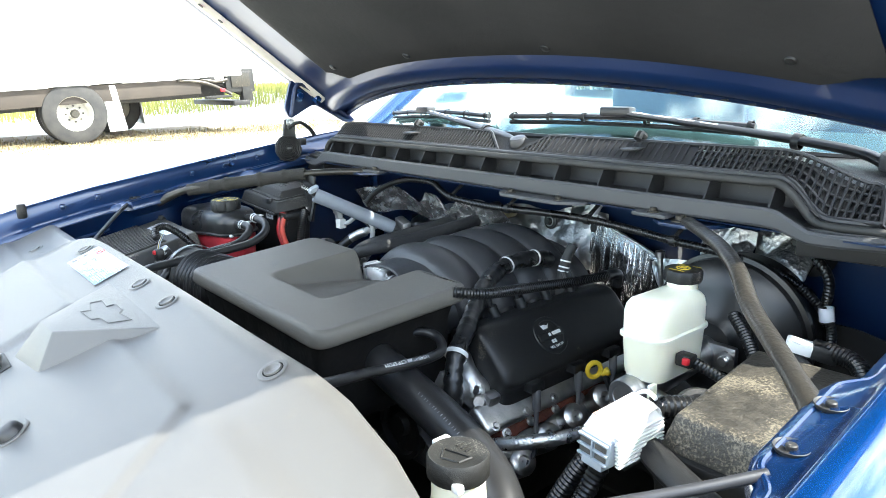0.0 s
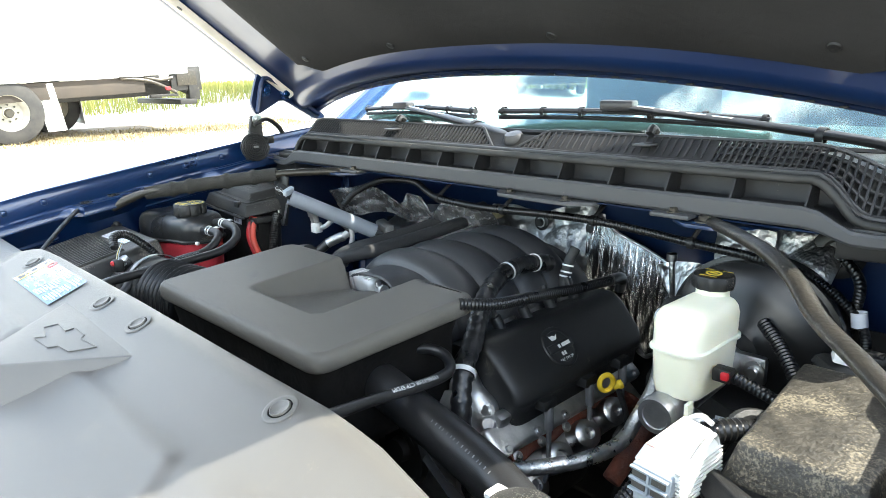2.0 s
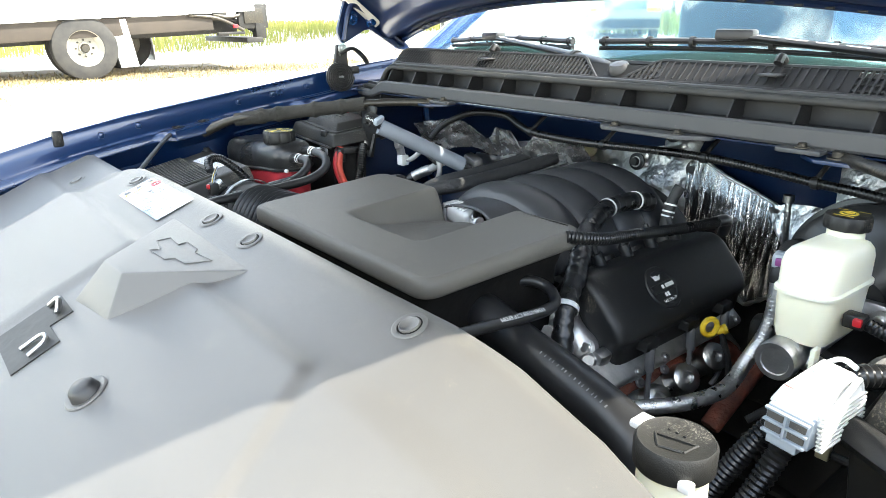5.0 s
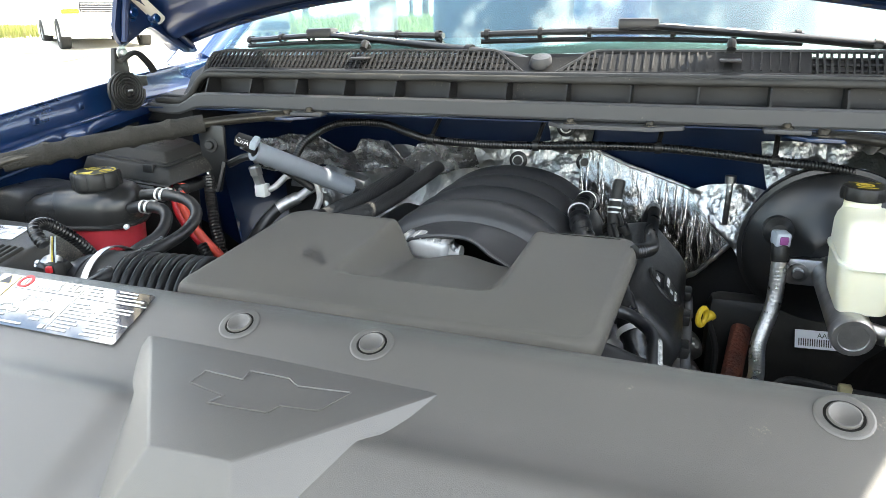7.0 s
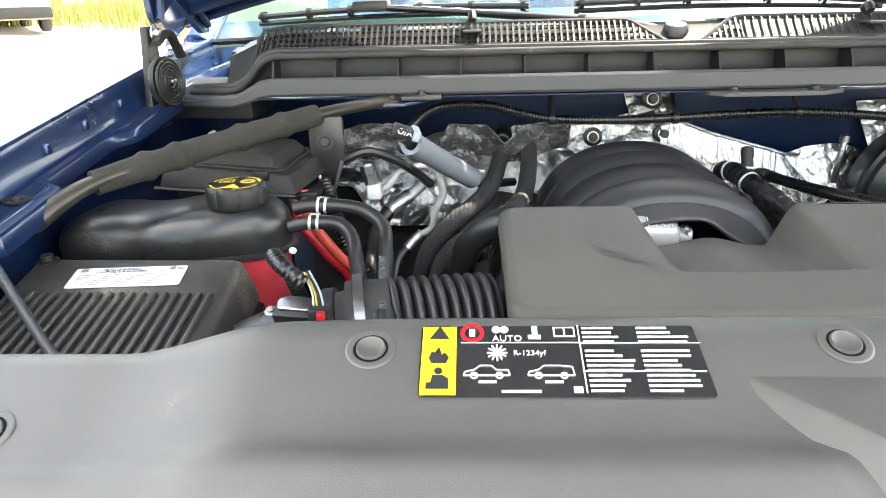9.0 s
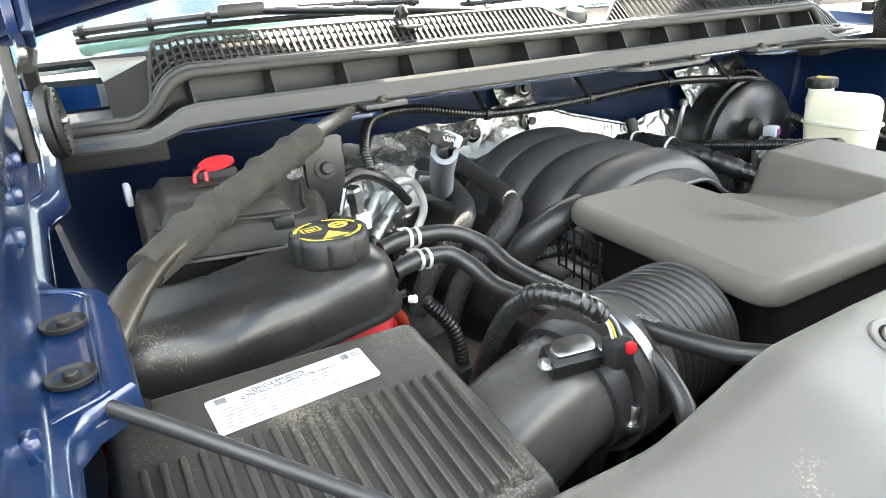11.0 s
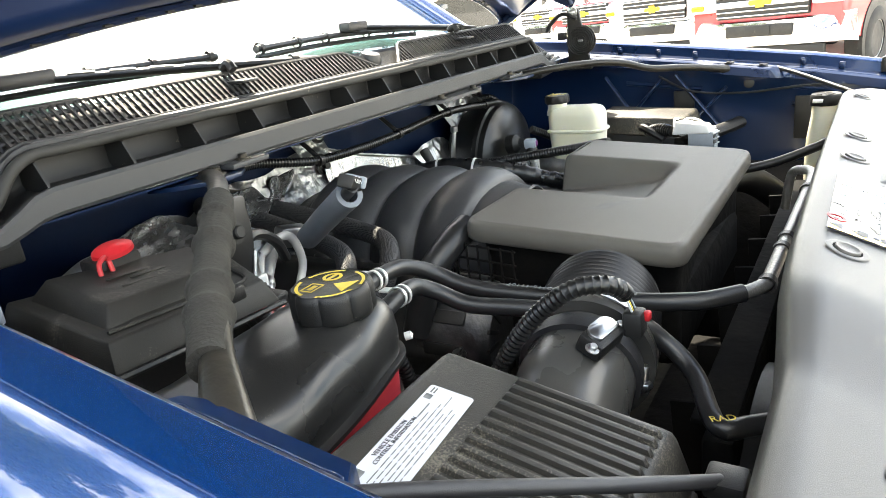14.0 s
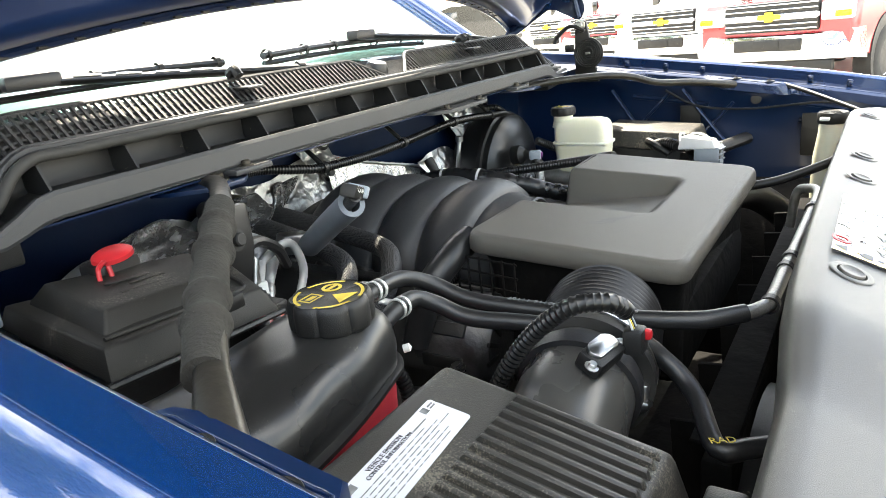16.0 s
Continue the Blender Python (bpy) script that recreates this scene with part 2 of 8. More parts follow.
GREY_CONN = material("grey_connector_plastic", (0.36, 0.40, 0.44), 0.5, color2=(0.29, 0.33, 0.37), scale=25, grain=0.3)
LIGHT_CONN = material("light_connector_plastic", (0.72, 0.72, 0.70), 0.5, color2=(0.62, 0.62, 0.60), scale=25, grain=0.3)
GREY_FOAM = material("grey_rubber_sleeve", (0.18, 0.20, 0.23), 0.65, color2=(0.15, 0.165, 0.19), scale=18, grain=0.5, grain_scale=600)
RUST = material("rusted_iron", (0.20, 0.055, 0.030), 0.75, color2=(0.10, 0.035, 0.022), scale=40, bump=0.3, bump_scale=180)
PAD = material("hood_insulation_felt", (0.027, 0.027, 0.0275), 0.9, color2=(0.020, 0.020, 0.0205), scale=6, bump=0.12, bump_scale=60, grain=0.8, grain_scale=500, specular=0.12)
DARK = material("grimy_black_metal", (0.012, 0.012, 0.012), 0.55, 0.1, color2=(0.02, 0.019, 0.017), scale=12, bump=0.1, bump_scale=60, dust=0.06)
BEIGE_P = material("beige_fitting", (0.42, 0.38, 0.22), 0.5, scale=25)
GLASS = material("windshield_glass", (0.55, 0.90, 0.88), 0.02, transmission=1.0, ior=1.72, rough_spread=0.0, spread=0.02)
TYRE = material("tyre_rubber", (0.022, 0.022, 0.022), 0.8, color2=(0.035, 0.033, 0.030), scale=6, bump=0.2, bump_scale=50)
WHITE_PAINT = material("white_vehicle_paint", (0.80, 0.80, 0.79), 0.3, coat=0.6, scale=1.2, spread=0.05)
RED_PAINT = material("red_vehicle_paint", (0.36, 0.012, 0.022), 0.3, coat=1.0, scale=1.2, spread=0.1)
BLACK_PAINT = material("black_vehicle_paint", (0.012, 0.012, 0.014), 0.25, coat=1.0, scale=1.2)
CHROME = material("chrome", (0.82, 0.82, 0.82), 0.10, 1.0, scale=4, spread=0.05, rough_spread=0.03)
LAMP_CLEAR = material("headlamp_lens", (0.62, 0.64, 0.66), 0.12, 0.3, scale=9)
AMBER = material("amber_lens", (0.80, 0.28, 0.01), 0.2, scale=9, spread=0.15)
TINT = material("dark_window_glass", (0.02, 0.025, 0.028), 0.05, coat=1.0, scale=3)
GROUND = material("bright_crushed_shell_lot", (0.62, 0.59, 0.52), 0.95, color2=(0.50, 0.47, 0.41), scale=0.35, bump=0.4, bump_scale=16, dust=0.18, dust_color=(0.35, 0.31, 0.24), dust_scale=9)
GRASS = material("summer_grass", (0.16, 0.20, 0.035), 0.8, color2=(0.28, 0.25, 0.07), scale=1.4)
DRY_GRASS = material("dry_grass", (0.30, 0.235, 0.13), 0.9, color2=(0.20, 0.165, 0.085), scale=1.4)
LEAF = material("tree_leaves", (0.055, 0.10, 0.025), 0.6, color2=(0.03, 0.06, 0.015), scale=2.0)
BARK = material("bark", (0.12, 0.09, 0.06), 0.9, bump=0.6, bump_scale=20, scale=5)
DASH = material("dashboard_vinyl", (0.05, 0.055, 0.06), 0.6, scale=6, grain=0.4, grain_scale=600)

# ---- mesh helpers ----
V = Vector
BASE = {}


def part(name, bm, mat, parent=None, label="", smooth=40):
    """Link a bmesh as one mesh object, under a thing or a part; the mesh is in world places."""
    me = bpy.data.meshes.new(name)
    bmesh.ops.recalc_face_normals(bm, faces=bm.faces[:])
    bm.to_mesh(me)
    bm.free()
    me.materials.append(mat)
    if smooth:
        me.shade_smooth()
        me.set_sharp_from_angle(angle=radians(smooth))
    ob = new(name, me)
    BASE[ob] = Matrix()
    if parent:
        ob.parent = parent
        ob.matrix_parent_inverse = BASE[parent].inverted()
    if label:
        ob["label"] = label
    return ob


def thing(name, at, label, category, group="", kind=""):
    ob = new(name)
    ob.empty_display_size = 0.05
    ob.location = at
    BASE[ob] = Matrix.Translation(at)
    return tagged(ob, label, category, group, kind)


def struct(ob, label, category):
    return tagged(ob, label, category, "", "structure")


def join(*bms):
    out = bms[0]
    for b in bms[1:]:
        me = bpy.data.meshes.new("tmp")
        b.to_mesh(me)
        out.from_mesh(me)
        b.free()
        bpy.data.meshes.remove(me)
    return out


def moved(bm, m):
    bmesh.ops.transform(bm, matrix=m, verts=bm.verts[:])
    return bm


def box(c, s, r=0.004, seg=2, top=1.0):
    """A rounded box at centre c with sizes s; top: how much narrower its upper face is."""
    bm = bmesh.new()
    bmesh.ops.create_cube(bm, size=1)
    for v in bm.verts:
        k = top if v.co.z > 0 else 1
        v.co = V((v.co.x * s[0] * k, v.co.y * s[1] * k, v.co.z * s[2]))
    if r:
        bmesh.ops.bevel(bm, geom=bm.edges[:], offset=min(r, min(s) * 0.45), segments=seg, affect="EDGES", profile=0.5)
    return moved(bm, Matrix.Translation(c))


def hexa(p, r=0.004, seg=2):
    """A rounded six-sided solid from four lower and four upper corners."""
    bm = bmesh.new()
    v = [bm.verts.new(q) for q in p]
    for f in ((3, 2, 1, 0), (4, 5, 6, 7), (0, 1, 5, 4), (1, 2, 6, 5), (2, 3, 7, 6), (3, 0, 4, 7)):
        bm.faces.new([v[i] for i in f])
    if r:
        bmesh.ops.bevel(bm, geom=bm.edges[:], offset=r, segments=seg, affect="EDGES", profile=0.5)
    return bm


def prism(outline, depth, m=None, r=0.0, seg=2):
    """A flat outline (x, y) raised by depth along z, with rounded rims."""
    bm = bmesh.new()
    lo = [bm.verts.new((x, y, 0)) for x, y in outline]
    hi = [bm.verts.new((x, y, depth)) for x, y in outline]
    bm.faces.new(lo[::-1])
    top = bm.faces.new(hi)
    k = len(lo)
    for i in range(k):
        bm.faces.new((lo[i], lo[(i + 1) % k], hi[(i + 1) % k], hi[i]))
    if r:
        bmesh.ops.bevel(bm, geom=list(top.edges), offset=r, segments=seg, affect="EDGES", profile=0.5)
    return moved(bm, m) if m else bm


def rounded(pts, r, seg=5):
    """Round the corners of an outline."""
    out, k = [], len(pts)
    for i in range(k):
        a, b, c = V(pts[i - 1]), V(pts[i]), V(pts[(i + 1) % k])
        rr = min(r, (a - b).length * 0.45, (c - b).length * 0.45)
        p, q = b + (a - b).normalized() * rr, b + (c - b).normalized() * rr
        for j in range(seg + 1):
            t = j / seg
            out.append(tuple((1 - t) ** 2 * p + 2 * t * (1 - t) * b + t * t * q))
    return out


def loft(rings, caps=True, closed=True):
    bm = bmesh.new()
    vs = [[bm.verts.new(p) for p in ring] for ring in rings]
    for a, b in zip(vs, vs[1:]):
        k = len(a)
        for i in range(k if closed else k - 1):
            bm.faces.new((a[i], a[(i + 1) % k], b[(i + 1) % k], b[i]))
    if caps and closed:
        bm.faces.new(vs[0][::-1])
        bm.faces.new(vs[-1])
    return bm


def sheet(f, us, vs, thick=0.0):
    """A surface f(u, v) over two lists; thick gives it a back along its normals."""
    bm = bmesh.new()
    g = [[bm.verts.new(f(u, v)) for v in vs] for u in us]
    for i in range(len(us) - 1):
        for j in range(len(vs) - 1):
            bm.faces.new((g[i][j], g[i + 1][j], g[i + 1][j + 1], g[i][j + 1]))
    if thick:
        bm.normal_update()
        bmesh.ops.solidify(bm, geom=bm.faces[:], thickness=thick)
    return bm


def span(a, b, n):
    return [a + (b - a) * i / (n - 1) for i in range(n)]


def smoothstep(a, b, x):
    t = max(0.0, min(1.0, (x - a) / (b - a)))
    return t * t * (3 - 2 * t)


def table(rows, x):
    """A height read from rows of (place, height)."""
    if x <= rows[0][0]:
        return rows[0][1]
    for (a, p), (b, q) in zip(rows, rows[1:]):
        if x <= b:
            return p + (q - p) * (x - a) / (b - a)
    return rows[-1][1]


def curve_points(pts, step=0.008):
    """Even steps along a smooth line through pts."""
    p = [V(q) for q in pts]
    p = [2 * p[0] - p[1], *p, 2 * p[-1] - p[-2]]
    dense = []
    for i in range(1, len(p) - 2):
        a, b, c, d = p[i - 1:i + 3]
        for j in range(24):
            t = j / 24
            dense.append(0.5 * (2 * b + (c - a) * t + (2 * a - 5 * b + 4 * c - d) * t * t + (3 * b - 3 * c + d - a) * t ** 3))
    dense.append(p[-2])
    out, left = [dense[0]], step
    for a, b in zip(dense, dense[1:]):
        while (b - a).length >= left and (b - a).length > 0:
            a = a + (b - a).normalized() * left
            out.append(a)
            left = step
        left -= (b - a).length
    if (out[-1] - dense[-1]).length > step * 0.3 or len(out) < 2:
        out.append(dense[-1])
    return out


def tube(pts, r, n=12, step=0.008, radius=None, flat=1.0, hollow=0.0):
    """A round hose along a smooth line; radius(i, total) shapes it; flat squeezes it upright; hollow leaves an open end."""
    line = curve_points(pts, step)
    rings, side = [], None
    for i, q in enumerate(line):
        d = (line[min(i + 1, len(line) - 1)] - line[max(i - 1, 0)]).normalized()
        if side is None:
            side = d.cross(V((0, 0, 1)) if abs(d.z) < 0.9 else V((1, 0, 0))).normalized()
        side = (side - d * side.dot(d)).normalized()
        up = side.cross(d)
        k = r * (radius(i, len(line)) if radius else 1)
        rings.append([q + (side * math.cos(2 * math.pi * j / n) + up * flat * math.sin(2 * math.pi * j / n)) * k for j in range(n)])
    if hollow:
        def inner(ring, q):
            return [q + (p - q) * hollow for p in ring]
        rings = [inner(rings[3], line[3]), inner(rings[0], line[0])] + rings + [inner(rings[-1], line[-1]), inner(rings[-4], line[-4])]
    return loft(rings)


def ribbed(pts, r, n=10, pitch=0.0055, depth=0.14):
    """Split loom: a hose with fine rings."""
    return tube(pts, r, n, pitch / 2, lambda i, k: 1.0 if i % 2 else 1 - depth)


def lathe(profile, m=None, n=24):
    """Turn (radius, height) rows round z."""
    rings = [[V((max(r, 1e-5) * math.cos(2 * math.pi * j / n), max(r, 1e-5) * math.sin(2 * math.pi * j / n), z)) for j in range(n)] for r, z in profile]
    if profile[0][0] > 1e-4 and profile[-1][0] > 1e-4 and len(profile) > 2:
        rings.append(rings[0])
        bm = loft(rings, caps=False)
        bmesh.ops.remove_doubles(bm, verts=bm.verts[:], dist=1e-7)
    else:
        bm = loft(rings, caps=False)
    return moved(bm, m) if m else bm


def axis(at, way, spin=0.0):
    """A pose at a place with its z along way."""
    return Matrix.Translation(at) @ V(way).to_track_quat("Z", "Y").to_matrix().to_4x4() @ Matrix.Rotation(spin, 4, "Z")


def rod(a, b, r, n=12):
    a, b = V(a), V(b)
    d = (b - a).length
    return lathe([(0, 0), (r * 0.9, 0), (r, r * 0.15), (r, d - r * 0.15), (r * 0.9, d), (0, d)], axis(a, b - a), n)


def bolt(at, way, r=0.007):
    bm = lathe([(0, 0), (r * 1.7, 0), (r * 1.7, r * 0.25), (r * 1.0, r * 0.3), (r * 1.0, r * 1.05), (r * 0.8, r * 1.25), (0, r * 1.25)], axis(at, way), 6 * 3)
    return bm


def write(name, body, size, m, mat, parent, align="LEFT"):
    c = bpy.data.curves.new(name, "FONT")
    c.body, c.size, c.align_x, c.extrude = body, size, align, 0.0002
    c.resolution_u = 2
    c.materials.append(mat)
    ob = new(name, c)
    ob.parent = parent
    ob.matrix_parent_inverse = BASE[parent].inverted()
    ob.matrix_basis = m
    BASE[ob] = m
    return ob


def bars(rects, m, thick=0.0004):
    """Flat bars (x, y, width, height) in the plane of the pose m."""
    bm = bmesh.new()
    for x, y, w, h in rects:
        q = [bm.verts.new((x, y, thick)), bm.verts.new((x + w, y, thick)), bm.verts.new((x + w, y + h, thick)), bm.verts.new((x, y + h, thick))]
        bm.faces.new(q)
    return moved(bm, m)


def plane_pose(o, px, py):
    """A pose at o whose x runs to px and whose y leans to py."""
    o, px, py = V(o), V(px), V(py)
    x = (px - o).normalized()
    z = x.cross(py - o).normalized()
    y = z.cross(x)
    return Matrix.Translation(o) @ Matrix((x, y, z)).transposed().to_4x4()

# ---- ground ----
RISE = [(-60, 0.72), (-18, 0.57), (-12.5, 0.43), (-2, 0.0), (40, 0.0)]


def ground_z(x, y=0.0):
    """The lot falls away from the verge and rises a little toward the far corner where the vans stand."""
    return table(RISE, x) + 0.42 * smoothstep(7.5, 14.5, y) * smoothstep(-6.0, -11.5, x)


steps_x = [-900, -300, -120, -60, -40, -30, -24, -18, -15, -12.5, -9, -6, -4, -2, 0, 3, 8, 15, 30, 60, 120, 300, 900]
steps_y = [-900, -300, -100, -40, -15, -6, 0, 6, 7.5, 9, 10, 11, 12, 13, 14.5, 17, 20, 30, 60, 120, 300, 900]
struct(part("ground", sheet(lambda x, y: V((x, y, ground_z(x, y))), steps_x, steps_y), GROUND), "sun-bleached crushed shell and gravel parking lot", "ground")

# ---- truck body ----
RAIL = [(0.18, 1.085), (0.30, 1.120), (0.46, 1.160), (0.62, 1.190), (0.86, 1.224), (1.0, 1.243), (1.19, 1.268), (1.42, 1.290), (1.7, 1.30)]


def rail_z(y, side=1):
    return table(RAIL, y) + (0.021 if side < 0 else 0.0)


def rail_in(y, side=1):
    """How far in the fender's flange reaches: a wider tab carries the brace bolts."""
    if side < 0:
        a = smoothstep(0.683, 0.702, y) * (1 - smoothstep(0.818, 0.848, y))
    else:
        a = smoothstep(0.665, 0.70, y) * (1 - smoothstep(0.83, 0.865, y))
    b = smoothstep(1.00, 1.05, y)
    return 0.786 - (0.020 if side > 0 else 0.036) * a - 0.022 * b


def fender(side, name):
    t = thing(name, (side * 0.9, 0.8, 0.5), "metallic blue front fender with a bolted inner flange", "fender", "front fenders")
    ys = span(0.18, 1.62, 97)
    out = 0.055 if side > 0 else 0.0

    def skin(y, k):
        z = rail_z(y, side)
        nose = smoothstep(0.42, 0.18, y)
        rows = ((rail_in(y), z - 0.056), (rail_in(y) + 0.001, z - 0.038), (rail_in(y) + 0.006, z - 0.034), (0.804, z - 0.030), (0.812, z - 0.026),
                (0.819, z - 0.006), (0.825, z), (0.838, z), (0.862, z - 0.005), (0.902, z - 0.022), (0.946, z - 0.064),
                (0.976, z - 0.13), (0.995, z - 0.25), (1.003, z - 0.40), (1.0, z - 0.62))
        if side < 0:
            ri = rail_in(y, side) - 0.008
            rows = ((ri, z - 0.072), (ri + 0.001, z - 0.054), (ri + 0.004, z - 0.0505), (0.786, z - 0.049), (0.791, z - 0.044),
                    (0.7955, z - 0.014), (0.797, z - 0.004), (0.7985, z - 0.0015), (0.801, z - 0.0005), (0.804, z - 0.0003), (0.828, z + 0.0005), (0.831, z + 0.0003), (0.834, z - 0.0007),
                    (0.838, z - 0.0019), (0.843, z - 0.0040), (0.852, z - 0.0088), (0.864, z - 0.0168), (0.880, z - 0.0305), (0.902, z - 0.0550), (0.935, z - 0.098),
                    (0.976, z - 0.165), (0.995, z - 0.25), (1.003, z - 0.40), (1.0, z - 0.62))
        x, zz = rows[k]
        if side < 0:
            x, zz = x - nose * 0.10 * smoothstep(0.82, 1.0, x), zz - nose * 0.03 * smoothstep(0.82, 0.90, x)
        elif k >= 7:
            x = x - nose * 0.10 * (k - 6) / (len(rows) - 7)
            zz = zz - nose * 0.03
        return V((side * (x + out), y, zz))
    edge = 5 if side > 0 else 8
    part("outer_skin", sheet(skin, ys, range(edge, 15 if side > 0 else 24), 0.0012), BLUE, t, smooth=60)
    # Same skin as above, coloured darker to stand for shade.
    part("inner_flange", sheet(skin, ys, range(edge + 1), 0.0012), BLUE_FLANGE, t, "blue bolted inner flange with shade in its colour", smooth=40)
    # raised pressed ridges that follow the flange's edge
    for inset, r in (((0.010, 0.0032),) if side > 0 else ((0.0085, 0.0016), (0.0125, 0.0013))):
        ridge = [(side * (rail_in(y, side) + inset + out), y, rail_z(y, side) - (0.0335 if side > 0 else 0.0500)) for y in span(0.44, 1.30, 90)]
        part("flange_bead", tube(ridge, r, 8, 0.006), BLUE_FLANGE, t)
    for y in ((0.725, 0.798) if side > 0 else (0.722, 0.783)):
        x = 0.786 + out if side > 0 else 0.774
        rim = lathe([(0.003, 0.0005), (0.0105, 0.0005), (0.0135, 0.0035), (0.0140, 0.0030), (0.0125, -0.0005), (0.003, -0.0005)], Matrix.Translation((side * x, y, rail_z(y, side) - (0.0325 if side > 0 else 0.0495))), 20)
        part("washer_cup", rim, DARK, t)
        part("bolt", bolt((side * x, y, rail_z(y, side) - (0.033 if side > 0 else 0.050)), (0, 0, 1), 0.0046), DARK, t, "dark flange bolt")
    for y in (0.56, 0.64, 0.88, 0.97, 1.07):
        clip = box((side * (0.812 + out - (0.021 if side < 0 else 0)), y, rail_z(y, side) - (0.018 if side > 0 else 0.026)), (0.010, 0.012, 0.014), 0.003)
        part("spot_tab", clip, BLUE_FLANGE, t)
    part("rubber_bumper", box((side * (0.815 + out - (0.020 if side < 0 else 0)), 0.475, rail_z(0.475, side) - 0.008), (0.018, 0.020, 0.034), 0.004), BLACK_P, t, "small black rubber hood bumper")
    # inner apron wall
    def apron(y, k):
        z = rail_z(y, side) - (0.054 if side > 0 else 0.070)
        xs = (rail_in(y, side) + (0.001 if side > 0 else -0.007), 0.795, 0.802, 0.788, 0.76, 0.73)
        zs = (z, z - 0.03, z - 0.10, z - 0.22, z - 0.36, z - 0.55)
        w = 0.006 * math.sin(y * 21) * (k in (2, 3))
        return V((side * (xs[k] + w + out), y, zs[k]))
    # The apron's shade is painted in as a darker blue.
    part("inner_apron", sheet(apron, span(0.30, 1.45, 40), range(6), 0.0015), BLUE_SHADE, t, "blue painted inner apron with shade in its colour", smooth=50)
    for y0, y1, dz in ((0.50, 0.66, -0.075), (0.50, 0.66, -0.115), (0.86, 1.05, -0.10)):
        part("pressed_rib", tube([(side * (0.796 + out), y0, rail_z(y0, side) + dz), (side * (0.796 + out), (y0 + y1) / 2, rail_z((y0 + y1) / 2, side) + dz), (side * (0.796 + out), y1, rail_z(y1, side) + dz)], 0.006, 8, 0.02), BLUE_SHADE, t)
    return t


fender(-1, "front_fender")
driver_fender = fender(1, "front_fender")
# X-shaped bracing and openings in the driver side apron
for a, b in (((0.832, 0.92, 1.165), (0.815, 0.80, 1.02)), ((0.832, 1.10, 1.17), (0.815, 0.99, 1.02)), ((0.832, 0.95, 1.16), (0.815, 1.08, 1.02)), ((0.832, 0.80, 1.13), (0.815, 0.92, 1.00))):
    part("apron_brace", tube([a, (V(a) + V(b)) / 2, b], 0.007, 8, 0.03, flat=0.6), BLUE_SHADE, driver_fender)
for y, z, w, h in ((0.60, 1.05, 0.10, 0.10), (0.90, 1.10, 0.05, 0.05)):
    part("apron_opening", box((0.832, y, z), (0.008, w, h), 0.003), DARK, driver_fender, "dark rectangular apron opening")
part("apron_grommet", lathe([(0, 0), (0.011, 0), (0.012, 0.004), (0.006, 0.005), (0, 0.005)], axis((0.838, 0.75, 1.135), (-1, 0, 0))), RUBBER, driver_fender)
part("apron_wire", tube([(0.825, 0.96, 1.165), (0.82, 0.88, 1.125), (0.82, 0.76, 1.115), (0.825, 0.62, 1.125), (0.83, 0.56, 1.12)], 0.003, 6, 0.02), RUBBER, driver_fender)

# ---- firewall and cowl ----


def firewall_y(x):
    return 1.50 - 0.11 * smoothstep(0.22, 0.48, x) + 0.02 * smoothstep(-0.4, -0.7, x)


# Firewall and cowl underside take the blue darkened for shade.
fw = part("wall_firewall", sheet(lambda x, z: V((x, firewall_y(x) + 0.012 * math.sin(z * 9) + (0.03 if z < 0.9 else 0), z)), span(-0.84, 0.84, 60), span(0.45, 1.236, 14), 0.002), BLUE_SHADE)
struct(fw, "blue painted steel firewall panel with shade in its colour", "firewall")
shelf = part("wall_cowl_underside", sheet(lambda x, v: V((x, 1.187 + (firewall_y(x) + 0.02 - 1.187) * v, 1.234 + 0.004 * v)), span(-0.80, 0.80, 40), span(0, 1, 4), 0.002), BLUE_SHADE)
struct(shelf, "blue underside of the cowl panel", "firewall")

cowl = thing("leaf_screen_tray", (0, 1.25, 1.24), "grey plastic cowl tray with ribbed recess and rubber hood seal", "cowl tray")


def drop(x):
    return 0.052 * smoothstep(0.605, 0.668, abs(x))


def cowl_front(x, k):
    d = drop(x)
    rows = ((1.200, 1.235 - 0.2 * d), (1.183, 1.237 - 0.3 * d), (1.180, 1.241 - 0.3 * d), (1.180, 1.262 - 0.5 * d), (1.183, 1.266 - 0.5 * d), (1.189, 1.266 - 0.5 * d))
    y, z = rows[k]
    return V((x, y + 0.03 * smoothstep(0.66, 0.80, abs(x)), z))


part("front_band", sheet(cowl_front, span(-0.80, 0.80, 81), range(6), 0.002), COWL_P, cowl, "light grey front flange", smooth=22)


def tray(x, k):
    d = drop(x)
    rows = ((1.188, 1.2645 - 0.5 * d), (1.200, 1.258 - 0.4 * d), (1.236, 1.262 - 0.6 * d), (1.242, 1.270 - 0.7 * d), (1.242, 1.300 - d), (1.215, 1.304 - d))
    y, z = rows[k]
    return V((x, y, z))


# Recess and ribs are coloured darker than the flange to stand for shade.
part("tray_recess", sheet(tray, span(-0.665, 0.665, 60), range(6), 0.002), COWL_SHADE, cowl, "ribbed recess of the tray with shade in its colour", smooth=40)
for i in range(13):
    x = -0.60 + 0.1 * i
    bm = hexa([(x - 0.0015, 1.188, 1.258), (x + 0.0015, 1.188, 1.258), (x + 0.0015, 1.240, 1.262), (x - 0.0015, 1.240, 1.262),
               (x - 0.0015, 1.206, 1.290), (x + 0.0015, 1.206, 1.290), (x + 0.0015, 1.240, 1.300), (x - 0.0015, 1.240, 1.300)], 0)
    part("tray_rib", bm, COWL_SHADE, cowl)
seal_line = []
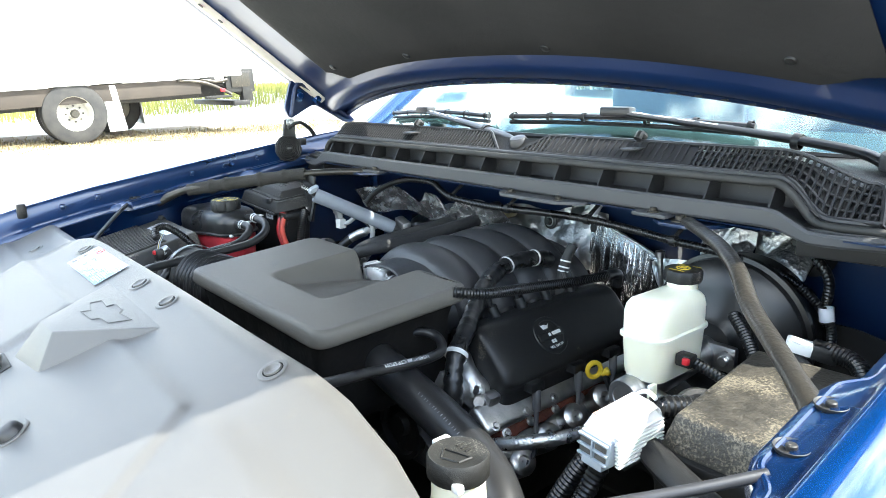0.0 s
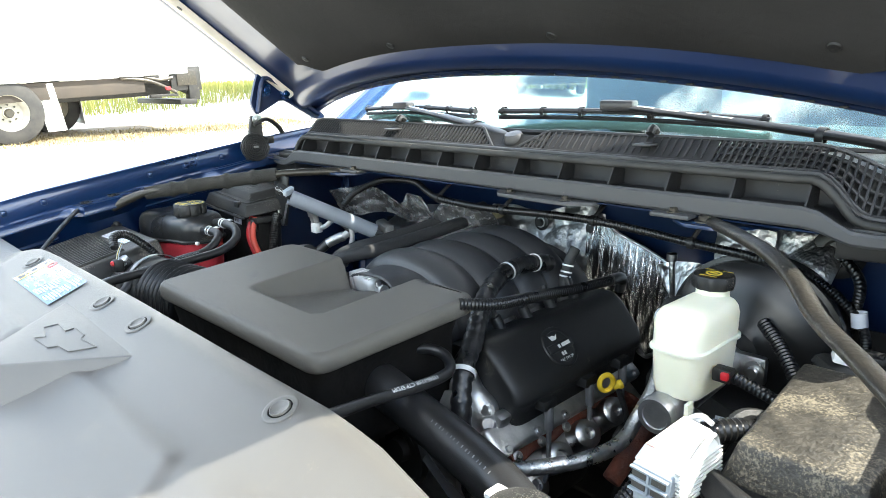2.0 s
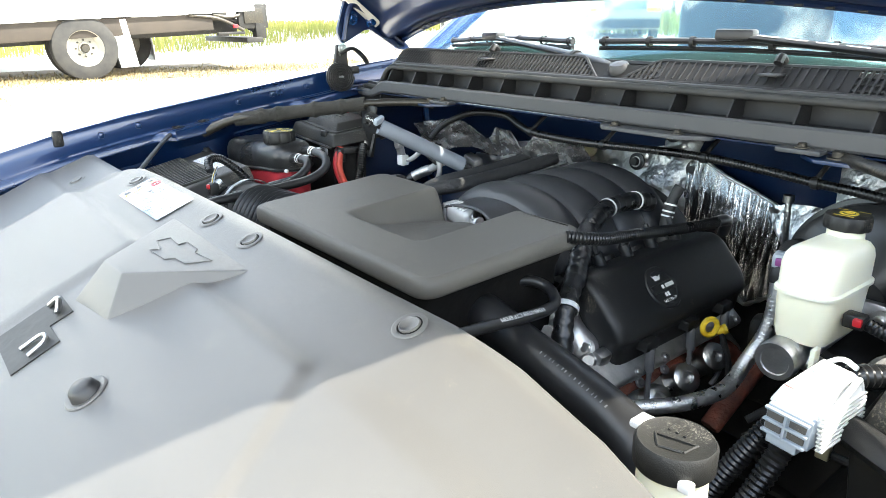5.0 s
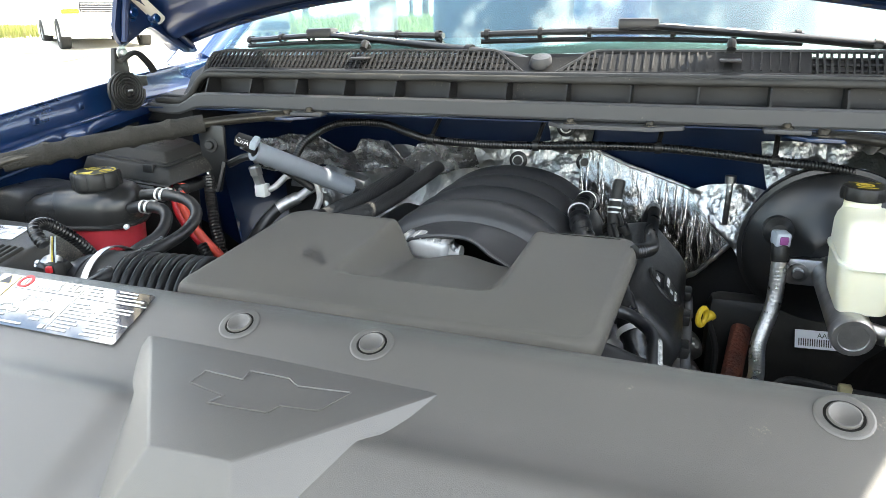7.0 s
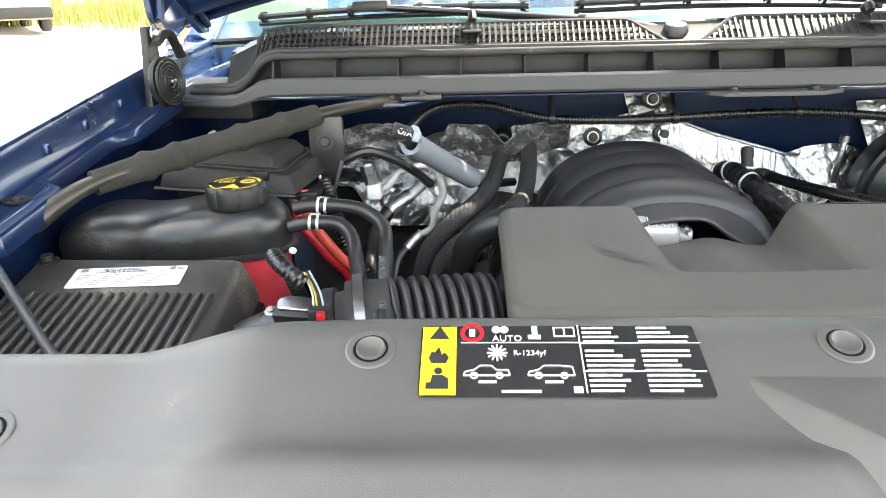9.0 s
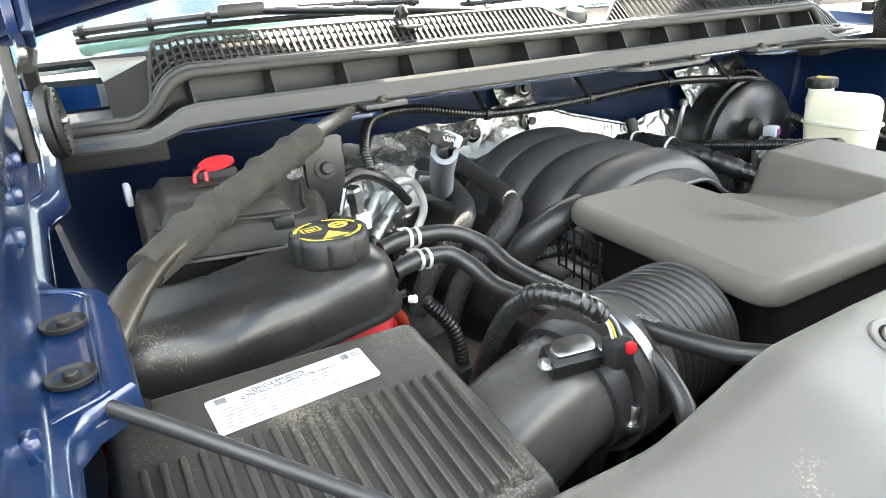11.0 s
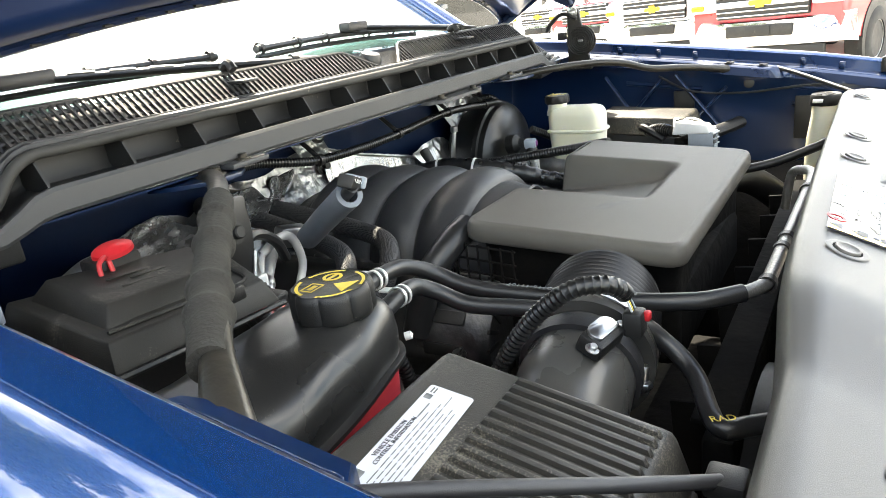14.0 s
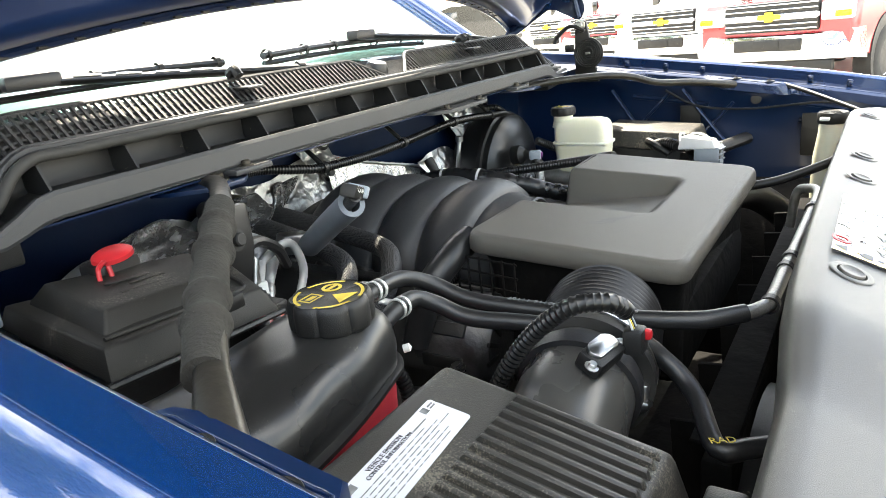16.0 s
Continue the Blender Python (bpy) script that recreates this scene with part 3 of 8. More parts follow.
for x in span(-0.745, 0.80, 65):
    seal_line.append((x, 1.207 + 0.025 * smoothstep(0.68, 0.80, abs(x)), 1.298 - drop(x) - 0.006 * smoothstep(0.70, 0.80, abs(x))))
part("hood_seal", tube(seal_line, 0.0062, 10, 0.012), RUBBER_D, cowl, "black rubber hood seal")
part("seal_ledge", tube([(p[0], p[1] + 0.013, p[2] + 0.006) for p in seal_line], 0.005, 8, 0.014), SCREEN_P, cowl)


def screen_low(x):
    return V((x, 1.224, 1.307 - drop(x)))


def screen_high(x):
    e = smoothstep(0.58, 0.74, abs(x))
    return V((x, 1.260 + 0.01 * e, 1.340 - 0.046 * e))


def deck(x, k):
    lo, hi = screen_low(x), screen_high(x)
    if k == 0:
        return V((x, 1.226, 1.299 - drop(x)))
    if k == 1:
        return lo.lerp(hi, 0.5) - V((0, -0.004, 0.012))
    if k == 2:
        return hi - V((0, -0.002, 0.010))
    if k == 3:
        return V((x, 1.335 + 0.05 * (x / 0.7) ** 2, 1.312))
    return V((x, 1.40 + 0.10 * (x / 0.7) ** 2, 1.316))


part("cowl_deck", sheet(deck, span(-0.69, 0.77, 66), range(5), 0.002), BLACK_P, cowl, "black cowl deck under the screens", smooth=40)
# slotted leaf screens
slat_me = bpy.data.meshes.new("slat")
bm = box((0, 0, 0), (1, 1, 1), 0)
bm.to_mesh(slat_me)
bm.free()
slat_me.materials.append(SCREEN_P)


def slat(a, b, w, h, parent, name="slat"):
    """One bar from a to b, all bars on one mesh."""
    ob = new(name, slat_me)
    a, b = V(a), V(b)
    d = b - a
    ob.parent = parent
    ob.matrix_parent_inverse = BASE[parent].inverted()
    ob.matrix_basis = Matrix.Translation((a + b) / 2) @ d.to_track_quat("Y", "Z").to_matrix().to_4x4() @ Matrix.Diagonal((w, d.length, h, 1))
    return ob


def leaf_screen(x0, x1, solid=None):
    """A slotted screen in the cowl between x0 and x1, with a closed stretch."""
    def in_solid(x):
        return solid and solid[0] < x < solid[1]

    def cut(x):
        k = min(1.0, max(0.0, (x - x0) / (0.010 if x0 < 0 else 0.055)), max(0.0, (x1 - x) / (0.055 if x1 < 0.1 else 0.010)))
        return k
    rim = [screen_low(x0)] + [screen_low(x).lerp(screen_high(x), cut(x)) for x in span(x0, x1, 40)] + [screen_low(x1)]
    part("screen_rim", tube(rim, 0.0035, 6, 0.01), SCREEN_P, cowl)
    part("screen_foot", tube([screen_low(x) for x in span(x0, x1, 30)], 0.0040, 6, 0.012), SCREEN_P, cowl)
    n = int((x1 - x0) / 0.0095)
    for i in range(1, n):
        x = x0 + (x1 - x0) * i / n
        k = cut(x)
        if in_solid(x) or k < 0.1:
            continue
        slat(screen_low(x), screen_low(x).lerp(screen_high(x), k), 0.0034, 0.004, cowl)
    stretches = [(x0, x1)] if not solid else [(x0, solid[0]), (solid[1], x1)]
    for a, b in stretches:
        for k in (0.25, 0.5, 0.75):
            aa, bb = max(a, x0 + (0.010 if x0 < 0 else 0.055) * k), min(b, x1 - (0.055 if x1 < 0.1 else 0.010) * k)
            m = max(3, int((bb - aa) / 0.03))
            pts = [screen_low(x).lerp(screen_high(x), k) - V((0, 0, 0.002)) for x in span(aa, bb, m)]
            part("cross_bar", tube(pts, 0.0022, 5, 0.02), SCREEN_P, cowl)
    if solid:
        f = lambda x, v: screen_low(x).lerp(screen_high(x), v)
        part("closed_stretch", sheet(f, span(solid[0], solid[1], 12), span(0, 1, 3), 0.003), SCREEN_P, cowl)
        for i in range(int((solid[1] - solid[0]) / 0.013)):
            x = solid[0] + 0.008 + 0.013 * i
            slat(screen_low(x).lerp(screen_high(x), 0.12) + V((0, 0, 0.003)), screen_low(x).lerp(screen_high(x), 0.88) + V((0, 0, 0.003)), 0.0022, 0.0016, cowl, "embossed_rib")


leaf_screen(-0.645, 0.022)
leaf_screen(0.078, 0.735, (0.142, 0.452))
for x in (-0.282, 0.340):
    c = screen_low(x).lerp(screen_high(x), 0.55)
    part("screen_clip_plate", box(c + V((0, 0, 0.003)), (0.030, 0.052, 0.004), 0.0015), SCREEN_P, cowl)
    part("screen_clip", tube([screen_high(x) + V((0, -0.012, 0.004)), screen_high(x) + V((0, -0.004, 0.013)), screen_high(x) + V((0, 0.008, 0.006))], 0.007, 8, 0.004), BLACK_P, cowl, "black retaining clip")
# end pieces below the hinge
for s in (-1, 1):
    part("tray_end", hexa([(s * 0.64, 1.196, 1.20), (s * 0.80, 1.225, 1.20), (s * 0.80, 1.34, 1.20), (s * 0.64, 1.34, 1.20),
                           (s * 0.64, 1.196, 1.243), (s * 0.80, 1.222, 1.240), (s * 0.80, 1.34, 1.255), (s * 0.64, 1.34, 1.255)], 0.004), COWL_SHADE, cowl)

# mounting tabs under the cowl flange
tab = thing("cowl_bracket", (0.17, 1.18, 1.22), "grey flat cowl support bracket with two bolts", "bracket")
part("plate", prism(rounded([(0.078, 1.172), (0.10, 1.150), (0.24, 1.150), (0.285, 1.176), (0.285, 1.20), (0.078, 1.20)], 0.006, 3), 0.006, Matrix.Translation((0, 0, 1.229)), 0.0015), COWL_P, tab)
for x in (0.115, 0.235):
    part("bolt", bolt((x, 1.166, 1.2355), (0, 0, 1), 0.006), BARE, tab)
for s in (-1, 1):
    cx = -0.410 if s < 0 else 0.472
    b = thing("brace_bracket", (cx, 1.185, 1.22), "blue steel brace bracket bolted under the cowl", "bracket", "brace brackets")
    part("plate", prism(rounded([(-0.062, 0.03), (-0.05, -0.012), (-0.02, -0.040), (0.025, -0.040), (0.06, -0.006), (0.072, 0.03)], 0.008, 3), 0.005, Matrix.Translation((cx, 1.190, 1.2235)) @ Matrix.Diagonal((s, 1, 1, 1)), 0.0015), BLUE_SHADE, b)
    part("bolt", bolt((cx, 1.178, 1.2285), (0, 0, 1), 0.0085), BARE, b)
    part("grey_tab", box((cx - s * 0.048, 1.178, 1.234), (0.062, 0.035, 0.007), 0.002), COWL_P, b)
    part("tab_bolt", bolt((cx - s * 0.048, 1.176, 1.2375), (0, 0, 1), 0.006), BARE, b)

# ---- windshield, wipers, cab ----


def glass_point(x, v):
    b = (x / 0.75) ** 2
    return V((x * (1 - 0.10 * v), 1.372 + 0.10 * b + 0.78 * v, 1.322 + 0.50 * v - 0.015 * b * (1 - v) + 0.02 * math.sin(math.pi * v)))


ws = thing("windshield", (0, 1.6, 1.4), "curved clean windshield reflecting the bright sky", "windshield")
pane = part("glass", sheet(glass_point, span(-0.80, 0.80, 33), span(0, 1, 17), 0.005), GLASS, ws, smooth=80)
pane.visible_shadow = False
part("black_border", sheet(lambda x, v: glass_point(x, v) + V((0, 0.006, -0.009)), span(-0.80, 0.80, 33), span(0.0, 0.075, 4), 0.001), BLACK_INK, ws, "black printed border")
part("lower_moulding", tube([glass_point(x, 0.0) + V((0, -0.006, 0.003)) for x in span(-0.80, 0.80, 30)], 0.006, 6, 0.02), RUBBER, ws, "black rubber moulding")
cab = thing("truck_cab", (0, 2.4, 0.5), "metallic blue pickup truck cab with a dark interior", "truck cab")
for s in (-1, 1):
    line = [glass_point(s * 0.815, v) + V((s * 0.015 * (1 - v), 0.0, -0.004)) for v in span(0, 1, 8)]
    part("windshield_pillar", tube(line, 0.03, 10, 0.04), BLUE, cab)
    part("side_wall", hexa([(s * 0.86, 1.50, 0.4), (s * 0.99, 1.62, 0.4), (s * 0.99, 3.4, 0.4), (s * 0.86, 3.4, 0.4),
                            (s * 0.86, 1.50, 1.28), (s * 0.98, 1.62, 1.28), (s * 0.98, 3.4, 1.28), (s * 0.86, 3.4, 1.28)], 0.02), BLUE, cab)
part("roof", sheet(lambda x, v: V((x, 2.13 + 1.2 * v, 1.82 + 0.05 * math.sin(math.pi * min(1, v + 0.25)) - 0.05 * (x / 0.75) ** 2)), span(-0.76, 0.76, 16), span(0, 1, 8), 0.02), BLUE, cab)
part("rear_wall", box((0, 3.4, 1.1), (1.9, 0.04, 1.5), 0.01), BLUE, cab)
part("dashboard", sheet(lambda x, v: V((x, 1.44 + 0.09 * (x / 0.75) ** 2 + 0.55 * v, 1.285 + 0.045 * math.sin(v * 2.4) - 0.03 * v)), span(-0.78, 0.78, 24), span(0, 1, 10), 0.01), DASH, cab, "dark vinyl dashboard top")
part("sensor_dome", lathe([(0.014, 0), (0.013, 0.006), (0.008, 0.011), (0, 0.013)], Matrix.Translation((0.05, 1.72, 1.328))), LAMP_CLEAR, cab, "small light sensor dome")
for x in (-0.38, 0.38):
    part("seat_back", box((x, 2.55, 1.2), (0.5, 0.16, 0.62), 0.06, 3), DASH, cab)
part("floor_pan", box((0, 2.4, 0.5), (1.9, 2.0, 0.05), 0.01), DARK, cab)


WIPER_P = material("satin_wiper_black", (0.012, 0.012, 0.0125), 0.34, color2=(0.009, 0.009, 0.009), scale=12, grain=0.2)


def wiper(pivot, head, blade_a, blade_b, name="windshield_wiper"):
    t = thing(name, pivot, "black windshield wiper with grey rubber blade resting on the glass", "wiper", "wipers")
    pivot, head, a, b = V(pivot), V(head), V(blade_a), V(blade_b)
    mid = pivot.lerp(head, 0.45) + V((0, 0, 0.006))
    part("arm", tube([pivot + V((0, 0, -0.01)), pivot.lerp(mid, 0.25) + V((0, 0, 0.004)), mid, head.lerp(mid, 0.3), head], 0.0125, 12, 0.012, lambda i, k: 1.15 - 0.40 * i / k, 0.6), WIPER_P, t)
    part("pivot_cap", lathe([(0, -0.012), (0.020, -0.012), (0.021, 0.004), (0.016, 0.014), (0, 0.016)], axis(pivot, (0, -0.3, 1))), SATIN_P, t)
    part("arm_clip", lathe([(0.0110, -0.006), (0.0135, -0.006), (0.0135, 0.006), (0.0110, 0.006)], axis(pivot.lerp(mid, 0.62) + V((0, 0, 0.001)), mid - pivot)), BLACK_P, t)
    d = (b - a).normalized()
    m = plane_pose(head, head + d, head + V((0, 0, 1)))
    part("blade_joint", moved(box((0, 0.002, 0), (0.070, 0.020, 0.028), 0.005), m), SATIN_P, t)
    part("blade_spine", tube([a, a.lerp(b, 0.33) + V((0, 0.002, 0.006)), a.lerp(b, 0.66) + V((0, 0.002, 0.006)), b], 0.0075, 8, 0.02, None, 0.8), SATIN_P, t)
    part("blade_rubber", tube([a - V((0, 0, 0.013)), a.lerp(b, 0.33) + V((0, 0.004, -0.008)), a.lerp(b, 0.66) + V((0, 0.004, -0.008)), b - V((0, 0, 0.013))], 0.005, 6, 0.02), RUBBER, t)
    for k in (0.02, 0.20, 0.36, 0.62, 0.80, 0.98):
        part("blade_claw", lathe([(0.0095, -0.004), (0.0105, -0.004), (0.0105, 0.004), (0.0095, 0.004)], axis(a.lerp(b, k) + V((0, 0.001, 0.005 * math.sin(math.pi * k))), d), 10), BLACK_P, t)
    for k in (0.25, 0.42, 0.6, 0.78):
        q = mid.lerp(head, k)
        part("arm_slot", moved(box((0, 0, 0), (0.035, 0.004, 0.004), 0.001), plane_pose(q + V((0, -0.006, 0.006)), q + V((0, -0.006, 0.006)) + (head - mid), q + V((0, 0, 1)))), CHROME, t)
    return t


wiper((0.045, 1.262, 1.318), (-0.468, 1.428, 1.366), (-0.70, 1.49, 1.352), (-0.18, 1.395, 1.362))
wiper((0.70, 1.36, 1.322), (0.188, 1.400, 1.378), (-0.100, 1.387, 1.364), (0.460, 1.433, 1.358))

# ---- hood ----
HC, HS = math.cos(radians(36.9)), math.sin(radians(36.9))


def hood_point(x, s, off=0.0):
    """A place on the raised hood: s up its slope from the rear reference line."""
    bow = 0.008 * (1 - (x / 0.84) ** 2)
    return V((x, 1.235 - s * HC + (off + bow) * HS, 1.446 + s * HS + (off + bow) * HC))


def hood_rear(x):
    return -0.012 - 0.170 * (abs(x) / 0.82) ** 2.2


hood = thing("hood", (0, 1.24, 1.4), "raised metallic blue hood with a black insulation pad underneath", "hood")
hx = span(-0.845, 0.845, 41)
hv = [0, 0.01, 0.03, 0.06, 0.1, 0.2, 0.35, 0.5, 0.65, 0.8, 0.92, 1.0]


def hood_s(x, v):
    a, b = hood_rear(x), 1.17 - 0.16 * (abs(x) / 0.845) ** 3
    return a + (b - a) * v


# An unseen hump is added behind the rear lip to block the sun.
part("outer_panel", sheet(lambda x, v: hood_point(x, hood_s(x, v), 0.030 - 0.028 * (1 - smoothstep(0, 0.012, v)) + 0.080 * smoothstep(0, 0.012, v) * (1 - smoothstep(0.04, 0.20, v)) - 0.03 * smoothstep(0.80, 0.845, abs(x))), hx, hv, 0.002), BLUE, hood, smooth=60)


def frame_off(x, v):
    """The inner frame: a rolled lip, a channel, then a step up to the pad."""
    s = hood_s(x, v) - hood_rear(x)
    e = min(s, 0.845 - abs(x))
    return 0.004 - 0.030 * smoothstep(0.012, 0.05, e) + 0.022 * smoothstep(0.075, 0.105, e)


# The frame's darker blue stands for shade under the hood.
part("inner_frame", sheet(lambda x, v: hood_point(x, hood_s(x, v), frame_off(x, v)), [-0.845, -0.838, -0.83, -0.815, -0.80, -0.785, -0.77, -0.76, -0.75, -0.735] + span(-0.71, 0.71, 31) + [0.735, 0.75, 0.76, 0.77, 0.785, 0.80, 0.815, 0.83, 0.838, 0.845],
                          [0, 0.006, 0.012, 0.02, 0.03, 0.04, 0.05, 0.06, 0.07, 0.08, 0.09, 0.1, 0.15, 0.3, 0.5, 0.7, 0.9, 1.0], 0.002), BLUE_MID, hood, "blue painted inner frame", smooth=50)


def pad_point(u, v):
    x = u * (0.725 if u > 0 else 0.575)
    a = hood_rear(x) + 0.098 + 0.05 * smoothstep(0.86, 1.0, abs(u))
    s = a + (1.03 - a) * v
    quilt = 0.004 * math.sin(u * 9) * math.sin(v * 8)
    edge = min(1 - abs(u), v, 1 - v)
    return hood_point(x, s, -0.012 - 0.010 * smoothstep(0.0, 0.05, edge) + quilt * smoothstep(0, 0.1, edge))


# Cream colour stands for the bright ground reflected in the blue hood edge.
GLARE_CREAM = material("cream_ground_glare", (0.62, 0.57, 0.49), 0.45, color2=(0.55, 0.50, 0.42), scale=12)
part("glare_strip", sheet(lambda x, s: hood_point(x, s, 0.001 - 0.027 * smoothstep(-0.732, -0.758, x)), span(-0.778, -0.744, 7), span(-0.06, 0.98, 40), 0.002), GLARE_CREAM, hood, "hood edge strip painted with the cream ground's reflection", smooth=50)
part("insulation_pad", sheet(pad_point, span(-1, 1, 49), span(0, 1, 33), 0.003), PAD, hood, "black felt insulation pad", smooth=60)
for u, v in ((-0.85, 0.06), (-0.3, 0.03), (0.3, 0.03), (0.85, 0.06), (-0.55, 0.35), (0.0, 0.22), (0.55, 0.35)):
    q = pad_point(u, v)
    part("pad_clip", lathe([(0, 0), (0.009, 0), (0.008, 0.003), (0, 0.004)], axis(q, (0, -HS, -HC)), 14), BLACK_P, hood)
lip = [hood_point(x, hood_rear(x), 0.001) for x in span(-0.80, 0.80, 60)]
part("rear_lip", tube(lip, 0.006, 8, 0.015), BLUE_MID, hood)
for x in span(-0.60, 0.60, 30):
    part("hem_spot", box(hood_point(x, hood_rear(x) + 0.006, -0.007), (0.012, 0.006, 0.003), 0.001), DARK, hood)
for s in (-1, 1):
    for k in (0.30, 0.36, 0.42, 0.62):
        q = hood_point(-0.7515, k, -0.022) if s < 0 else hood_point(0.833, k, 0.0)
        part("side_hole", lathe([(0, 0), (0.007 if k < 0.6 else 0.020, 0), (0.007 if k < 0.6 else 0.020, 0.002), (0, 0.002)], axis(q, (0, -HS, -HC)), 14), DARK, hood)

# ---- hood hinges with clock springs ----
for s in (-1, 1):
    t = new("hinge")
    t.empty_display_size = 0.05
    t.parent, t.matrix_parent_inverse = hood, BASE[hood].inverted()
    t.location = (s * 0.77, 1.15, 1.2)
    t["label"] = "blue hood hinge with a black coiled clock spring"
    BASE[t] = Matrix.Translation(t.location)
    c = V((s * 0.772 + (0.012 if s > 0 else 0), 1.155, 1.255))
    nrm = V((-s * 0.97, -0.16, 0.05)).normalized()
    m = axis(c, nrm)
    coil = [m @ V(((0.006 + 0.0052 * a / 6.283) * math.cos(a), (0.006 + 0.0052 * a / 6.283) * math.sin(a), 0)) for a in span(0, 6.283 * 6, 150)]
    part("clock_spring", tube(coil, 0.0021, 6, 0.004), BLACK_P, t, "black spiral spring")
    part("spring_plate", lathe([(0, -0.014), (0.036, -0.014), (0.038, -0.010), (0.038, -0.004), (0, -0.004)], m), DARK, t)
    part("spring_hub", moved(box((0, 0, 0.002), (0.012, 0.006, 0.012), 0.002), m), STEEL, t)
    part("lower_link", hexa([(s * 0.80, 1.135, 1.18), (s * 0.812, 1.135, 1.18), (s * 0.812, 1.20, 1.18), (s * 0.80, 1.20, 1.18),
                             (s * 0.80, 1.165, 1.335), (s * 0.812, 1.165, 1.335), (s * 0.812, 1.195, 1.335), (s * 0.80, 1.195, 1.335)], 0.003), DARK, t, "black steel hinge link")
    part("cross_link", tube([(s * 0.79, 1.165, 1.31), (s * 0.785, 1.20, 1.325), (s * 0.79, 1.235, 1.305), (s * 0.79, 1.25, 1.285)], 0.009, 8, 0.01, None, 0.6), DARK, t)
    part("hinge_bolt", bolt((s * 0.796, 1.178, 1.325), (-s, 0, 0), 0.008), STEEL, t)
    part("rubber_stop", box((s * 0.785, 1.205, 1.27), (0.016, 0.022, 0.020), 0.003), RUBBER, t)
    arm = prism(rounded([(1.395, 1.318), (1.36, 1.315), (1.255, 1.375), (1.175, 1.335), (1.160, 1.365), (1.185, 1.44), (1.225, 1.475), (1.30, 1.42)], 0.012, 4), 0.010,
                Matrix(((0, 0, s, s * 0.788), (1, 0, 0, 0), (0, 1, 0, 0), (0, 0, 0, 1))), 0.002)
    part("hood_arm", arm, BLUE_MID, t, "blue painted hood arm")
    part("arm_flange", tube([(s * 0.782, 1.175, 1.345), (s * 0.780, 1.20, 1.43), (s * 0.782, 1.25, 1.41), (s * 0.782, 1.37, 1.33)], 0.007, 8, 0.015), BLUE_MID, t)
    part("arm_bolt", bolt((s * 0.786, 1.205, 1.40), (-s, 0, 0), 0.010), BLUE, t)
    part("arm_bolt", bolt((s * 0.786, 1.265, 1.39), (-s, 0, 0), 0.010), BLUE, t)
    t.location += V((0.026, -0.008, 0.014)) if s < 0 else V((0.003, -0.009, 0.018))

# ---- closing panels below ----
# All but the fascia carry the bay's shade in their near-black colour.
struct(part("wall_radiator_support", box((0, 0.44, 0.68), (1.5, 0.05, 0.50), 0.01), SHADE_BLACK), "black radiator support panel", "panel")
struct(part("wall_front_fascia", box((0, 0.10, 0.72), (1.8, 0.06, 0.62), 0.03), BLACK_P), "black front fascia panel", "panel")
struct(part("floor_bay", box((0, 0.95, 0.50), (1.5, 1.05, 0.03), 0.01), SHADE_BLACK), "undertray below the engine, near-black with painted shade", "panel")
for s in (-1, 1):
    struct(part("wall_wheelhouse", sheet(lambda y, a: V((s * (0.80 - 0.30 * math.sin(a)), y, 0.55 + 0.42 * math.cos(a))), span(0.45, 1.30, 12), span(0.15, 1.55, 8), 0.004), SHADE_BLACK, smooth=60), "black plastic wheelhouse liner", "panel")
# ---- radiator cover ----
COVER_Z = [(0.10, 0.975), (0.20, 1.028), (0.296, 1.074), (0.38, 1.110), (0.425, 1.131), (0.455, 1.139), (0.516, 1.162), (0.545, 1.165), (0.58, 1.162)]
COVER_REAR = [(-0.75, 0.536), (-0.52, 0.536), (-0.47, 0.540), (-0.41, 0.546), (-0.34, 0.549), (0.0, 0.550), (0.30, 0.547), (0.43, 0.547), (0.51, 0.544), (0.60, 0.530), (0.67, 0.508), (0.74, 0.455)]


def cover_rear(x):
    return table(COVER_REAR, x)


def cover_z(x, y):
    z = table(COVER_Z, y)
    z -= 0.020 * smoothstep(0.42, 0.54, -x) + 0.020 * smoothstep(0.42, 0.66, x)
    # raised centre field and the two slanting creases
    cr = 0.36 + (0.44 - y) * 0.55
    z += 0.005 * (1 - smoothstep(cr - 0.010, cr + 0.010, x)) * smoothstep(0.44, 0.42, y)
    z += 0.006 * smoothstep(-0.48, -0.44, x) * (1 - smoothstep(-0.09, -0.06, x)) * smoothstep(0.428, 0.412, y)
    return z


cover = thing("radiator_cover", (0, 0.35, 1.0), "grey grained plastic radiator cover with push pins and a moulded emblem", "engine cover")


def cover_point(x, v):
    yr = cover_rear(x)
    if v < 0.06:
        a = v / 0.06
        return V((x, yr - 0.010 * (1 - math.cos(a * 1.57)) + 0.002, cover_z(x, yr) - 0.030 * (1 - a) - 0.006 * (1 - math.sin(a * 1.57))))
    y = yr - 0.008 - (yr - 0.10) * (v - 0.06) / 0.94
    return V((x, y, cover_z(x, y) - 0.006 * (1 - smoothstep(0, 0.015, yr - 0.008 - y)) * 0.4))


part("panel", sheet(cover_point, span(-0.75, 0.70, 291), [0, 0.02, 0.035, 0.05, 0.06] + span(0.07, 1, 72), -0.003), GREY_P, cover, smooth=50)


def on_cover(x, y, up=0.0):
    e = 0.004
    n = V((-(cover_z(x + e, y) - cover_z(x - e, y)) / (2 * e), -(cover_z(x, y + e) - cover_z(x, y - e)) / (2 * e), 1)).normalized()
    return axis(V((x, y, cover_z(x, y))) + n * up, n)


